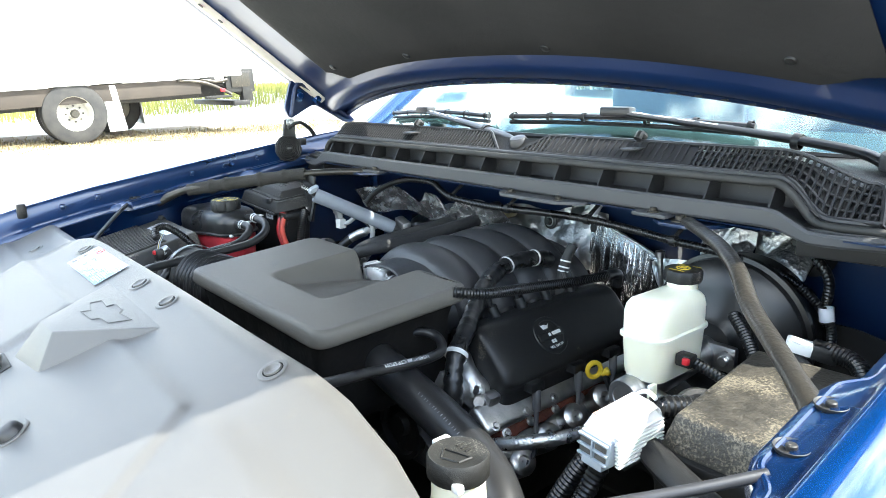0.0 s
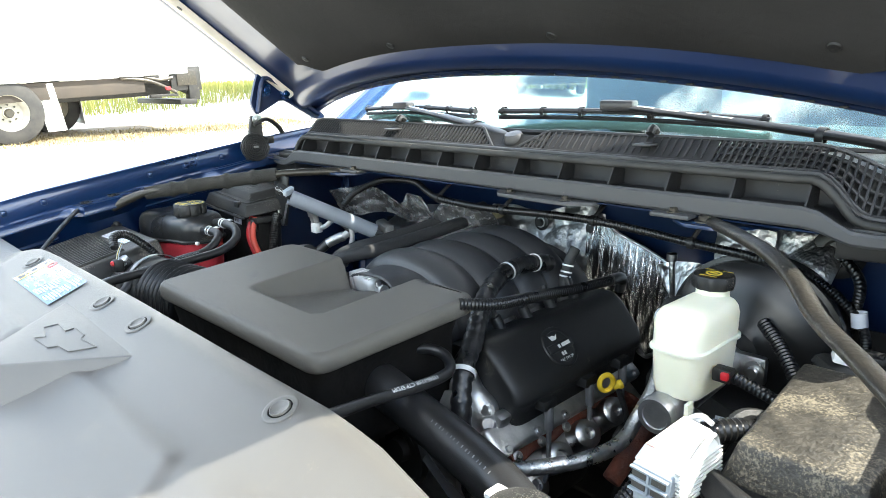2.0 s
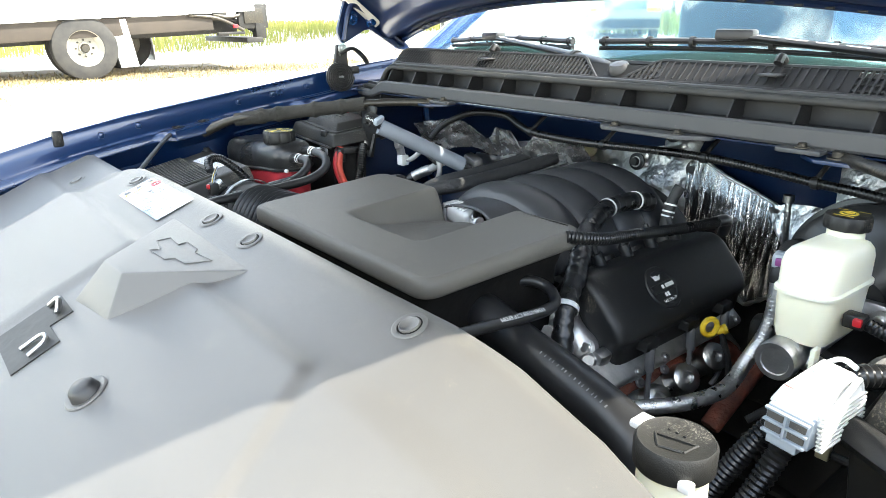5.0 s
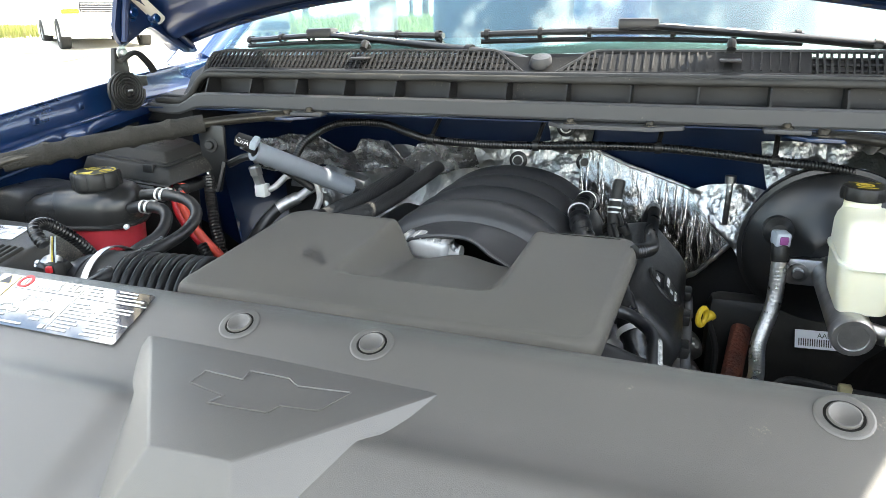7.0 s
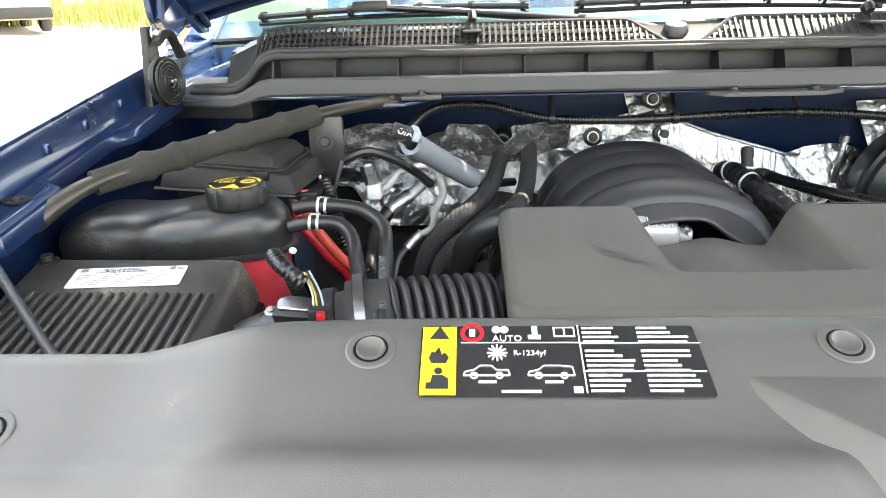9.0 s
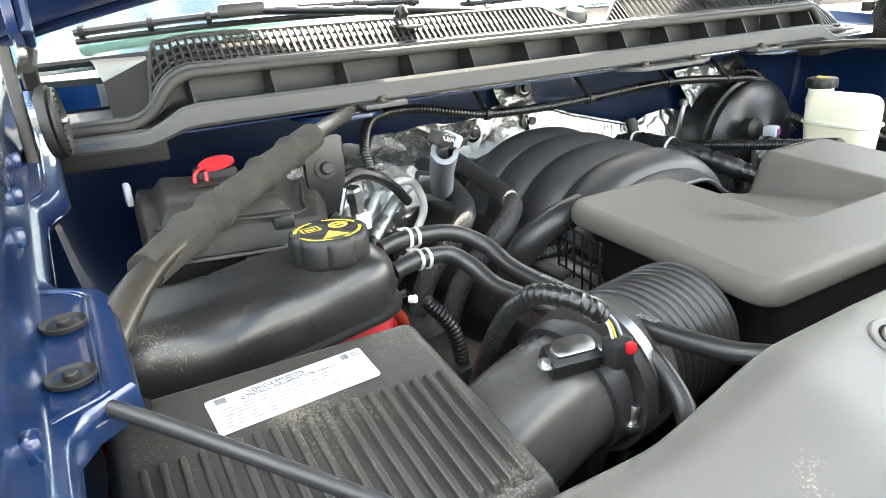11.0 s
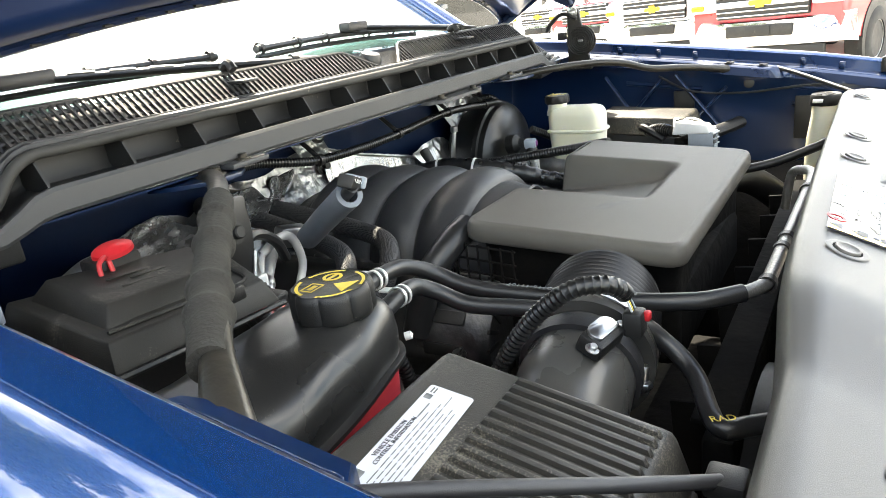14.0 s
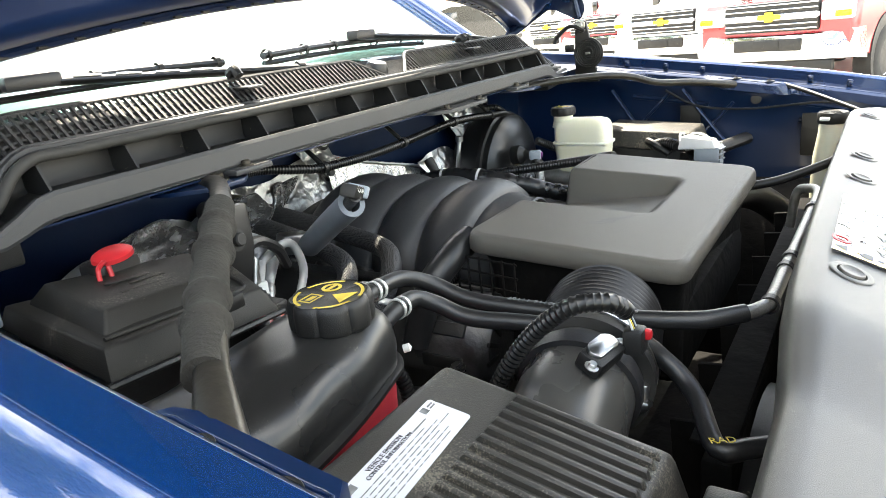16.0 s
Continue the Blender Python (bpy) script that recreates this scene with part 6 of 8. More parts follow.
for k, (x, c) in enumerate(((-0.535, RED_P), (-0.520, ORANGE_P))):
    t = thing("battery_cable", (x, 1.0, 1.1), "red battery cable running down from the fuse box", "cable", "battery cables")
    part("cable", tube([(x, 1.005, 1.130), (x + 0.015, 0.985, 1.09), (x + 0.045, 0.985, 1.045), (x + 0.075, 0.995, 1.0), (x + 0.07, 1.0, 0.93)], 0.0075, 10, 0.01), c, t)
    part("boot", rod((x, 1.002, 1.124), (x + 0.006, 0.995, 1.100), 0.010), RUBBER, t)
t = thing("wiring_loom", (-0.48, 1.02, 1.0), "black corrugated cable loom beside the fuse box", "cable loom", "looms")
part("loom", ribbed([(-0.500, 1.05, 1.135), (-0.488, 1.035, 1.11), (-0.47, 1.015, 1.06), (-0.455, 1.005, 1.0), (-0.46, 1.0, 0.90)], 0.0105), LOOM_P, t)

# ---- upright bracket with the service port and foam sleeve ----
br = thing("steel_bracket", (-0.50, 1.07, 1.1), "black folded bracket with a bolt and a pointed lower end", "bracket")
part("plate", prism(rounded([(-0.026, 0.040), (0.026, 0.040), (0.024, -0.01), (0.006, -0.080), (-0.006, -0.080), (-0.024, -0.01)], 0.008, 3), 0.006, plane_pose((-0.494, 1.068, 1.184), (-0.447, 1.072, 1.184), (-0.494, 1.068, 1.30)), 0.002), WIPER_P, br)
part("bolt", bolt((-0.495, 1.061, 1.189), (0.1, -1, 0.15), 0.0075), DARK, br)
part("edge", tube([(-0.473, 1.062, 1.160), (-0.484, 1.060, 1.128), (-0.494, 1.059, 1.106), (-0.505, 1.060, 1.130), (-0.512, 1.060, 1.150)], 0.0028, 6, 0.008), STEEL, br)

sl = thing("foam_tube", (-0.34, 1.08, 1.16), "grey foam tube over a cable with a lock-marked plug", "cable sleeve")
part("sleeve", tube([(-0.374, 1.010, 1.192), (-0.338, 1.085, 1.150), (-0.292, 1.172, 1.100)], 0.0165, 24, 0.01, hollow=0.62), GREY_FOAM, sl)
part("cable", tube([(-0.384, 0.995, 1.204), (-0.368, 1.030, 1.182), (-0.32, 1.12, 1.130), (-0.28, 1.20, 1.085), (-0.22, 1.26, 1.07)], 0.0075, 10, 0.01), RUBBER, sl)
plugm = pose(-0.380, 1.000, 1.208, 15, 20, 20) @ Matrix.Scale(0.66, 4)
plug = part("plug", moved(box((0, 0, 0), (0.052, 0.030, 0.024), 0.004), plugm), DARK, sl, "dark grey plug with white lock mark")
part("plug_tab", moved(box((0.020, 0.0, 0.004), (0.016, 0.040, 0.022), 0.004), plugm), GREY_CONN, plug)
write("plug_text", "O/A", 0.018, plugm @ Matrix.Rotation(radians(68), 4, "X") @ Matrix.Translation((-0.022, -0.006, 0.0165)), WHITE_INK, plug)

ac = thing("refrigerant_line", (-0.42, 1.1, 1.1), "bright aluminium refrigerant lines with service valve", "refrigerant line")
part("valve", lathe([(0, 0), (0.010, 0), (0.010, 0.018), (0.012, 0.020), (0.012, 0.034), (0.009, 0.037), (0, 0.037)], axis((-0.440, 1.115, 1.110), (-0.15, -0.15, 1)), 6), ALU, ac)
part("valve_elbow", box((-0.436, 1.115, 1.100), (0.022, 0.020, 0.024), 0.003), LIGHT_CONN, ac)
part("pipe", tube([(-0.432, 1.118, 1.099), (-0.418, 1.128, 1.104), (-0.400, 1.14, 1.122)], 0.0058, 10, 0.006), CASE_P, ac)
part("pipe", tube([(-0.400, 1.14, 1.122), (-0.362, 1.14, 1.133), (-0.341, 1.14, 1.124), (-0.331, 1.14, 1.088), (-0.346, 1.14, 1.055), (-0.350, 1.14, 1.031), (-0.369, 1.14, 1.018)], 0.0058, 12, 0.006), CASE_P, ac)
part("crimp_collar", tube([(-0.366, 1.140, 1.020), (-0.380, 1.136, 1.008), (-0.390, 1.132, 0.998)], 0.0095, 14, 0.004, lambda i, k: 1.0 + 0.08 * (i % 3 == 0)), ALU, ac)
part("rubber_line", tube([(-0.388, 1.133, 1.000), (-0.404, 1.12, 0.984), (-0.410, 1.10, 0.95), (-0.41, 1.07, 0.88)], 0.0085, 12, 0.01), RUBBER, ac)
part("fitting_block", moved(box((0, 0, 0), (0.050, 0.024, 0.032), 0.006), pose(-0.285, 1.20, 1.105, 10, 12, -10)), ALU, ac)
part("crimp_collar", tube([(-0.418, 1.132, 1.062), (-0.402, 1.144, 1.072), (-0.386, 1.156, 1.080)], 0.0115, 14, 0.004, lambda i, k: 1.0 + 0.08 * (i % 3 == 0)), ALU, ac)
part("rubber_line", tube([(-0.418, 1.132, 1.062), (-0.438, 1.10, 1.03), (-0.442, 1.03, 0.97), (-0.43, 0.99, 0.88)], 0.0115, 12, 0.01), RUBBER, ac)
part("pipe_run", tube([(-0.386, 1.156, 1.080), (-0.36, 1.170, 1.098), (-0.33, 1.185, 1.112)], 0.0088, 12, 0.01), CASE_P, ac)
part("dark_line", tube([(-0.485, 1.09, 1.15), (-0.44, 1.10, 1.165), (-0.39, 1.12, 1.14), (-0.35, 1.15, 1.10)], 0.007, 8, 0.01), RUBBER, ac)

# braided heater hoses
for k, off in enumerate((0.0, 0.052)):
    t = thing("heater_hose", (-0.2 + off, 1.3, 1.1), "black braided heater hose rising to the firewall", "hose", "heater hoses")
    b = off * 0.9
    part("hose", tube([(-0.225 + off, 1.44, 1.118), (-0.230 + off, 1.36, 1.112), (-0.243 + off, 1.24 - 0.5 * b, 1.096), (-0.262 + off, 1.15 - b, 1.084), (-0.285 + off * 0.8, 1.105 - b, 1.074), (-0.320 + off * 0.6, 1.085 - b, 1.050), (-0.352 + off * 0.5, 1.095 - b, 1.010), (-0.370 + off * 0.5, 1.11 - b, 0.95)], 0.0145, 16, 0.006), BRAID, t)
    part("firewall_nipple", rod((-0.224 + off, 1.41, 1.117), (-0.222 + off, 1.47, 1.12), 0.018), BEIGE_P if k else DARK, t)
    clamp(V((-0.227 + off, 1.395, 1.1155)), (0, 1, 0.05), 0.0138, t)

# ---- strut braces ----
lb = thing("strut_brace", (-0.62, 0.97, 1.19), "dirty steel brace bar in a black foam sleeve", "brace bar", "brace bars")
bar = [(-0.412, 1.188, 1.226), (-0.440, 1.140, 1.230), (-0.505, 1.062, 1.227), (-0.62, 0.945, 1.208), (-0.712, 0.838, 1.192), (-0.764, 0.772, 1.160)]
part("bar", tube(bar, 0.0115, 14, 0.012, lambda i, k: 1.0 + 0.4 * max(0, 1 - i / 4) + 0.55 * max(0, 1 - (k - 1 - i) / 7), 0.75), BARE, lb)
part("sleeve", tube([bar[2], (-0.56, 1.006, 1.218), bar[3], (-0.67, 0.892, 1.199), (-0.718, 0.838, 1.189)], 0.0152, 18, 0.004, lambda i, k: 1.0 + 0.03 * math.sin(i * 0.31) + 0.24 * max(math.exp(-((i - c) / 1.8) ** 2) for c in (14, 30, 52, 62))), FOAM, lb, "black foam sleeve with tape rings")
rb = thing("strut_brace", (0.64, 0.99, 1.19), "dirty bent steel brace bar", "brace bar", "brace bars")
bar = [(0.475, 1.190, 1.226), (0.52, 1.140, 1.232), (0.60, 1.060, 1.232), (0.655, 1.000, 1.222), (0.70, 0.945, 1.200), (0.76, 0.875, 1.190), (0.83, 0.800, 1.172)]
DUSTY_STEEL = material("dust_covered_steel", (0.024, 0.022, 0.019), 0.34, 0.3, color2=(0.036, 0.032, 0.026), scale=40, bump=0.12, bump_scale=200, dust=0.16, dust_color=(0.22, 0.19, 0.135), dust_scale=340)
part("bar", tube(bar, 0.0112, 18, 0.012, lambda i, k: 1.0 + 0.2 * max(0, 1 - i / 4) + 0.25 * max(0, 1 - (k - 1 - i) / 5), 0.72), DUSTY_STEEL, rb)
for s, b, ends in ((-1, lb, ((-0.412, 1.188, 1.224), (-0.782, 0.783, 1.168))), (1, rb, ((0.475, 1.190, 1.224), (0.828, 0.802, 1.173)))):
    for k, e in enumerate(ends[:1]):
        part("end_plate", moved(prism(rounded([(-0.022, -0.020), (0.022, -0.020), (0.024, 0.016), (0.012, 0.026), (-0.012, 0.026), (-0.024, 0.016)], 0.007, 3), 0.005, None, 0.0012), pose(e[0], e[1], e[2] - 0.001, -12 if k else 0, 0, (s * -42) + (180 if k else 0))), BARE, b)
        part("end_bolt", bolt((e[0], e[1], e[2] + 0.0045), (0, -0.1, 1), 0.0075), BARE, b)
for s in (-1, 1):
    o = 0.065 if s > 0 else 0.0
    t = thing("support_rod", (s * 0.7, 0.62, 1.14), "slim black support rod between fender and radiator cover", "rod", "support rods")
    part("rod", tube([(s * (0.768 if s < 0 else 0.775) + o, 0.706, 1.168), (s * 0.728 + o, 0.668, 1.154), (s * 0.64 + o, 0.588, 1.116), (s * 0.600 + o, 0.556, 1.098)] if s < 0 else [(s * 0.775 + o, 0.690, 1.166), (s * 0.735 + o, 0.640, 1.154), (s * 0.65 + o, 0.548, 1.128), (s * 0.635 + o, 0.530, 1.122)], 0.0048, 10, 0.02), SATIN_P, t)
    part("rod_end", box(((s * 0.635 + o, 0.532, 1.118) if s > 0 else (-0.597, 0.553, 1.096)), (0.024, 0.024, 0.012), 0.003), BLACK_P, t)

# ---- foil heat shield on the firewall ----
def fold(q, size):
    return (abs(noise.noise(q * 18)) * 0.012 + abs(noise.noise(q * 48)) * 0.004 + noise.noise(q * 120) * 0.0006) * size


SHIELD_TOP = [(-0.60, 1.045), (-0.50, 1.070), (-0.44, 1.098), (-0.36, 1.122), (-0.30, 1.120), (-0.24, 1.108), (-0.20, 1.136), (-0.10, 1.128), (0.0, 1.145), (0.12, 1.150)]
LINER_TOP = [(0.09, 1.150), (0.183, 1.116), (0.307, 1.082), (0.36, 1.066), (0.40, 1.036)]
LINER_LOW = [(0.09, 1.02), (0.16, 0.93), (0.27, 0.885), (0.33, 0.93), (0.40, 1.022)]


def shield(x, v):
    top = table(SHIELD_TOP, x) + 0.006 * math.sin(x * 37)
    z = top + (min(1.015, top - 0.03) - 0.085 * smoothstep(-0.54, -0.48, x) * (1 - smoothstep(-0.16, -0.10, x)) - top) * v
    q = V((x, firewall_y(x) - 0.014 - 0.034 * smoothstep(0.0, 0.9, v), z))
    k = fold(q, 1.0)
    return q + V((0, -k, k * 0.4))


def liner(x, v):
    """The creased sheet that hangs in a curve beside the manifold."""
    a, b = table(LINER_TOP, x), table(LINER_LOW, x)
    z = a + (b - a) * v
    q = V((x, firewall_y(x) - 0.030 - 0.040 * v + 0.022 * v * v - 0.035 * math.sin(math.pi * (x - 0.09) / 0.31), z))
    return q + V((0, -fold(q, 0.22), 0))


hs = thing("heat_shield", (-0.1, 1.46, 0.9), "crinkled silver foil heat shield on the firewall", "heat shield")
part("foil", sheet(shield, span(-0.60, 0.12, 240), span(0, 1, 50), 0.0012), FOIL, hs, smooth=40)
part("creased_liner", sheet(liner, span(0.09, 0.40, 110), span(0, 1, 80), 0.0012), FOIL_SMOOTH, hs, "dark shining foil liner with long creases", smooth=40)
part("liner_hem", tube([liner(x, 0.0) + V((0, -0.002, 0.002)) for x in span(0.092, 0.398, 60)], 0.0035, 8, 0.004, lambda i, k: 1 + 0.25 * math.sin(i * 1.3) * math.sin(i * 0.37)), FOIL, hs)
part("liner_hem", tube([liner(x, 1.0) + V((0, -0.002, 0.0)) for x in span(0.25, 0.398, 40)], 0.006, 8, 0.004, lambda i, k: 1 + 0.2 * math.sin(i * 0.9), 0.7), FOIL, hs)


def patch(cx, cz, w, h, y0, taper=0.25):
    def f(u, v):
        q = V((cx + (u - 0.5) * w * (1 - taper * (1 - v) ** 1.5) + taper * 0.03 * (1 - v), y0, cz + (v - 0.5) * h * (1 - taper * 0.35 * (2 * u - 1) ** 2)))
        return q + V((0, -0.012 * math.sin(math.pi * u) - fold(q, 1.2) + 0.045 * v, 0))
    return sheet(f, span(0, 1, 44), span(0, 1, 44), 0.0012)


part("foil_patch", patch(0.062, 1.178, 0.10, 0.09, 1.455), FOIL, hs, smooth=35)
part("foil_patch", patch(0.555, 1.155, 0.11, 0.07, 1.345), FOIL, hs, smooth=35)
part("foil_patch", patch(0.46, 1.14, 0.10, 0.10, 1.330), FOIL, hs, smooth=35)
part("foil_patch", patch(0.375, 1.045, 0.15, 0.13, 1.335, 0.85), FOIL, hs, smooth=35)
MAT_FOIL = material("woven_foil_mat", (0.40, 0.40, 0.40), 0.26, 0.8, color2=(0.20, 0.20, 0.205), scale=60, bump=0.5, bump_scale=300, grain=0.4, grain_scale=1500)
MAT_TOP = [(-0.565, 1.158), (-0.530, 1.164), (-0.470, 1.174), (-0.420, 1.172), (-0.385, 1.150), (-0.358, 1.135), (-0.338, 1.142), (-0.326, 1.168), (-0.258, 1.166), (-0.240, 1.148), (-0.228, 1.134), (-0.216, 1.140), (-0.204, 1.163), (-0.150, 1.160), (-0.104, 1.155)]
MAT_Y = [(-0.565, 1.25), (-0.47, 1.285), (-0.36, 1.315), (-0.23, 1.295), (-0.104, 1.36)]


def mat_point(x, v):
    """The notched upper mat that stands off the firewall on the passenger side."""
    top = table(MAT_TOP, x)
    q = V((x, table(MAT_Y, x) + 0.035 * v, top + (1.098 + 0.008 * math.sin(x * 40) - top) * v))
    k = fold(q, 1.3)
    return q + V((0, -k, k * 0.4))


part("foil_mat", sheet(mat_point, span(-0.565, -0.104, 150), span(0, 1, 24), 0.0025), MAT_FOIL, hs, "grey woven foil mat with notched top edge", smooth=45)
for x, z in ((0.098, 1.113), (-0.042, 1.109), (0.062, 1.187)):
    q = V((x, firewall_y(x) - (0.030 if z < 1.15 else 0.062), z))
    part("stud_washer", lathe([(0, 0), (0.019, 0), (0.019, 0.004), (0.010, 0.006), (0.008, 0.016), (0, 0.016)], axis(q, (0, -1, 0.1)), 20), RUBBER, hs, "black washer on stud")
    part("stud_nut", bolt(q + V((0, -0.006, 0)), (0, -1, 0.1), 0.007), STEEL, hs)
part("post_stud", rod((0.365, 1.314, 1.05), (0.365, 1.300, 1.130), 0.005), FOIL, hs)
part("post_cap", lathe([(0, 0), (0.009, 0), (0.009, 0.012), (0, 0.014)], axis((0.365, 1.300, 1.126), (0, 0, 1)), 10), STEEL, hs)

felt = part("wall_felt", sheet(lambda x, v: V((x, firewall_y(x) - 0.014 - 0.004 * noise.noise(V((x * 9, v * 5, 2))), 1.045 - 0.50 * v + 0.008 * math.sin(x * 31))), span(-0.64, 0.72, 80), span(0, 1, 24), 0.004), PAD)
struct(felt, "black felt insulation low on the firewall", "insulation")

# firewall loom
t = thing("wiring_loom", (0.1, 1.24, 1.18), "black corrugated wiring loom clipped along the firewall", "cable loom", "looms")
loom = [(-0.395, 1.165, 1.150), (-0.385, 1.200, 1.180), (-0.345, 1.250, 1.205), (-0.266, 1.275, 1.205), (-0.20, 1.255, 1.193), (-0.151, 1.243, 1.185), (-0.05, 1.232, 1.183), (0.048, 1.226, 1.186), (0.15, 1.230, 1.190),
        (0.247, 1.237, 1.190), (0.34, 1.243, 1.184), (0.422, 1.247, 1.176), (0.52, 1.262, 1.165), (0.60, 1.295, 1.135), (0.66, 1.30, 1.08), (0.68, 1.26, 1.03)]
part("loom", ribbed(loom, 0.0076, 10, 0.005), LOOM_P, t)
for q in ((-0.151, 1.243, 1.185), (0.048, 1.226, 1.186), (0.247, 1.237, 1.190), (0.422, 1.247, 1.176)):
    c = part("loom_clip", lathe([(0.0077, -0.005), (0.0096, -0.005), (0.0096, 0.005), (0.0077, 0.005)], axis(q, (1, 0.05, 0)), 14), BLACK_P, t)
    part("clip_stem", rod(V(q) + V((0, 0.005, 0.007)), V(q) + V((0.004, 0.045, 0.036)), 0.004), BLACK_P, c)
part("loom_label", lathe([(0.0100, -0.011), (0.0112, -0.011), (0.0112, 0.011), (0.0100, 0.011)], axis((0.655, 1.302, 1.09), (0.15, 0.0, -0.9)), 14), PAPER, t, "white cable label")
g = thing("firewall_grommet", (0.591, 1.38, 1.15), "black rubber firewall grommet with cable", "grommet")
part("ring", lathe([(0, 0.0), (0.038, 0), (0.040, 0.006), (0.030, 0.012), (0.022, 0.012), (0.018, 0.006), (0, 0.006)], axis((0.60, 1.375, 1.165), (0, -1, 0.1)), 24), RUBBER, g)
part("cable", ribbed([(0.60, 1.37, 1.165), (0.62, 1.335, 1.165), (0.645, 1.325, 1.135), (0.64, 1.33, 1.08), (0.63, 1.34, 1.04)], 0.0085), LOOM_P, g)

# hoses round the manifold, driver side
t = thing("vent_hose", (0.3, 1.0, 1.1), "black corrugated vent tube along the valve cover", "hose")
vent = [(0.244, 0.900, 1.122), (0.256, 0.925, 1.117), (0.262, 0.965, 1.109), (0.258, 1.03, 1.100), (0.254, 1.10, 1.090), (0.252, 1.18, 1.079), (0.247, 1.30, 1.066)]
part("tube", ribbed(vent, 0.0095, 12, 0.0055), LOOM_P, t)
part("smooth_tube", tube([(0.247, 1.30, 1.066), (0.246, 1.33, 1.064), (0.240, 1.352, 1.055), (0.232, 1.36, 1.03)], 0.0105, 12, 0.008), RUBBER, t)
h = thing("vacuum_hose", (0.185, 1.22, 1.05), "black hose with white bands beside the intake manifold", "hose")
pts = [(0.188, 1.270, 1.124), (0.186, 1.262, 1.112), (0.185, 1.255, 1.100), (0.183, 1.242, 1.060), (0.190, 1.230, 1.00)]
part("hose", tube(pts, 0.0100, 12, 0.008, lambda i, k: 1 + 0.05 * math.sin(i * 1.7)), RUBBER_D, h)
for q in ((0.1845, 1.252, 1.094), (0.1838, 1.248, 1.082), (0.1834, 1.2455, 1.074)):
    part("white_band", lathe([(0.0102, -0.0015), (0.0112, -0.0015), (0.0112, 0.0015), (0.0102, 0.0015)], axis(q, (0.02, 0.3, 1)), 14), LIGHT_CONN, h)
for y in (1.03, 1.10, 1.17, 1.24):
    h = thing("injector_lead", (0.205, y, 1.03), "black injector connector with bright clip", "connector", "injectors")
    part("plug", rod((0.198, y, 1.055), (0.214, y + 0.01, 1.015), 0.010), BLACK_P, h)
    part("clip", rod((0.212, y + 0.009, 1.02), (0.219, y + 0.012, 1.005), 0.012), STEEL, h)
    part("lead", tube([(0.190, y, 1.075), (0.197, y, 1.058), (0.199, y, 1.05)], 0.005, 6, 0.01), RUBBER, h)

# radiator hoses
t = thing("radiator_hose", (0.35, 0.75, 0.93), "thick black upper radiator hose", "hose")
uh = [(0.12, 0.805, 1.000), (0.165, 0.788, 1.022), (0.215, 0.778, 1.026), (0.275, 0.780, 1.008), (0.375, 0.764, 1.000), (0.463, 0.742, 0.994), (0.53, 0.715, 0.982), (0.58, 0.68, 0.95), (0.60, 0.63, 0.90)]
part("hose", tube(uh, 0.0295, 24, 0.008), RUBBER, t)
printed(uh, [0.40 + 0.014 * i for i in range(16)], 0.0295, t)
t = thing("vapour_hose", (0.25, 0.8, 1.0), "black hose with white lettering crossing the engine's nose", "hose")
vh = [(0.345, 0.530, 1.110), (0.325, 0.575, 1.090), (0.300, 0.635, 1.070), (0.287, 0.699, 1.058), (0.283, 0.771, 1.048), (0.280, 0.825, 1.044), (0.270, 0.853, 1.045), (0.245, 0.866, 1.054), (0.219, 0.854, 1.060), (0.196, 0.832, 1.052), (0.182, 0.812, 1.030), (0.176, 0.80, 1.00)]
part("hose", tube(vh, 0.0078, 14, 0.006), RUBBER, t)
write("hose_text", "11545-17:08 CTP EPDM", 0.0085, plane_pose((0.2840, 0.815, 1.0520), (0.2890, 0.699, 1.0658), (0.364, 0.815, 0.995)), WHITE_INK, t)
t = thing("wire_bundle", (0.27, 0.93, 0.9), "taped wire bundle running down the engine's front", "cable loom", "looms")
for q, d in (((0.141, 1.205, 1.101), (0.1, -1, 0.1)), ((0.141, 1.128, 1.1015), (0.18, -1, -0.2))):
    part("white_band", lathe([(0.0160, -0.0022), (0.0172, -0.0022), (0.0172, 0.0022), (0.0160, 0.0022)], axis(q, d), 16), LIGHT_CONN, t)
part("taped_loom", tube([(0.142, 1.25, 1.090), (0.141, 1.205, 1.101), (0.141, 1.13, 1.102), (0.160, 1.06, 1.088), (0.192, 1.00, 1.066), (0.228, 0.945, 1.045), (0.250, 0.900, 1.015), (0.266, 0.878, 0.97), (0.280, 0.868, 0.91), (0.310, 0.86, 0.85), (0.33, 0.85, 0.80)], 0.0155, 14, 0.006, lambda i, k: 1 + 0.07 * math.sin(i * 2.1) + 0.05 * math.sin(i * 0.7)), TAPE, t)
part("band", lathe([(0.0185, -0.004), (0.0195, -0.004), (0.0195, 0.004), (0.0185, 0.004)], axis((0.250, 0.900, 1.015), (0.45, -0.75, -0.6)), 14), LIGHT_CONN, t)

# ---- brakes ----
bb = thing("brake_booster", (0.53, 1.3, 0.9), "round black brake booster drum", "brake booster")
part("drum", lathe([(0, 0), (0.035, 0), (0.045, 0.012), (0.085, 0.020), (0.115, 0.034), (0.128, 0.048), (0.128, 0.062), (0.135, 0.064), (0.135, 0.074), (0.128, 0.078), (0.122, 0.13), (0.10, 0.16), (0, 0.165)], axis((0.520, 1.205, 1.030), (0, 1, 0.05)), 48), WIPER_P, bb)
part("vacuum_valve", lathe([(0, 0), (0.022, 0), (0.022, 0.02), (0.012, 0.03), (0, 0.03)], axis((0.434, 1.200, 1.080), (0, -1, 0.1))), BLACK_P, bb)
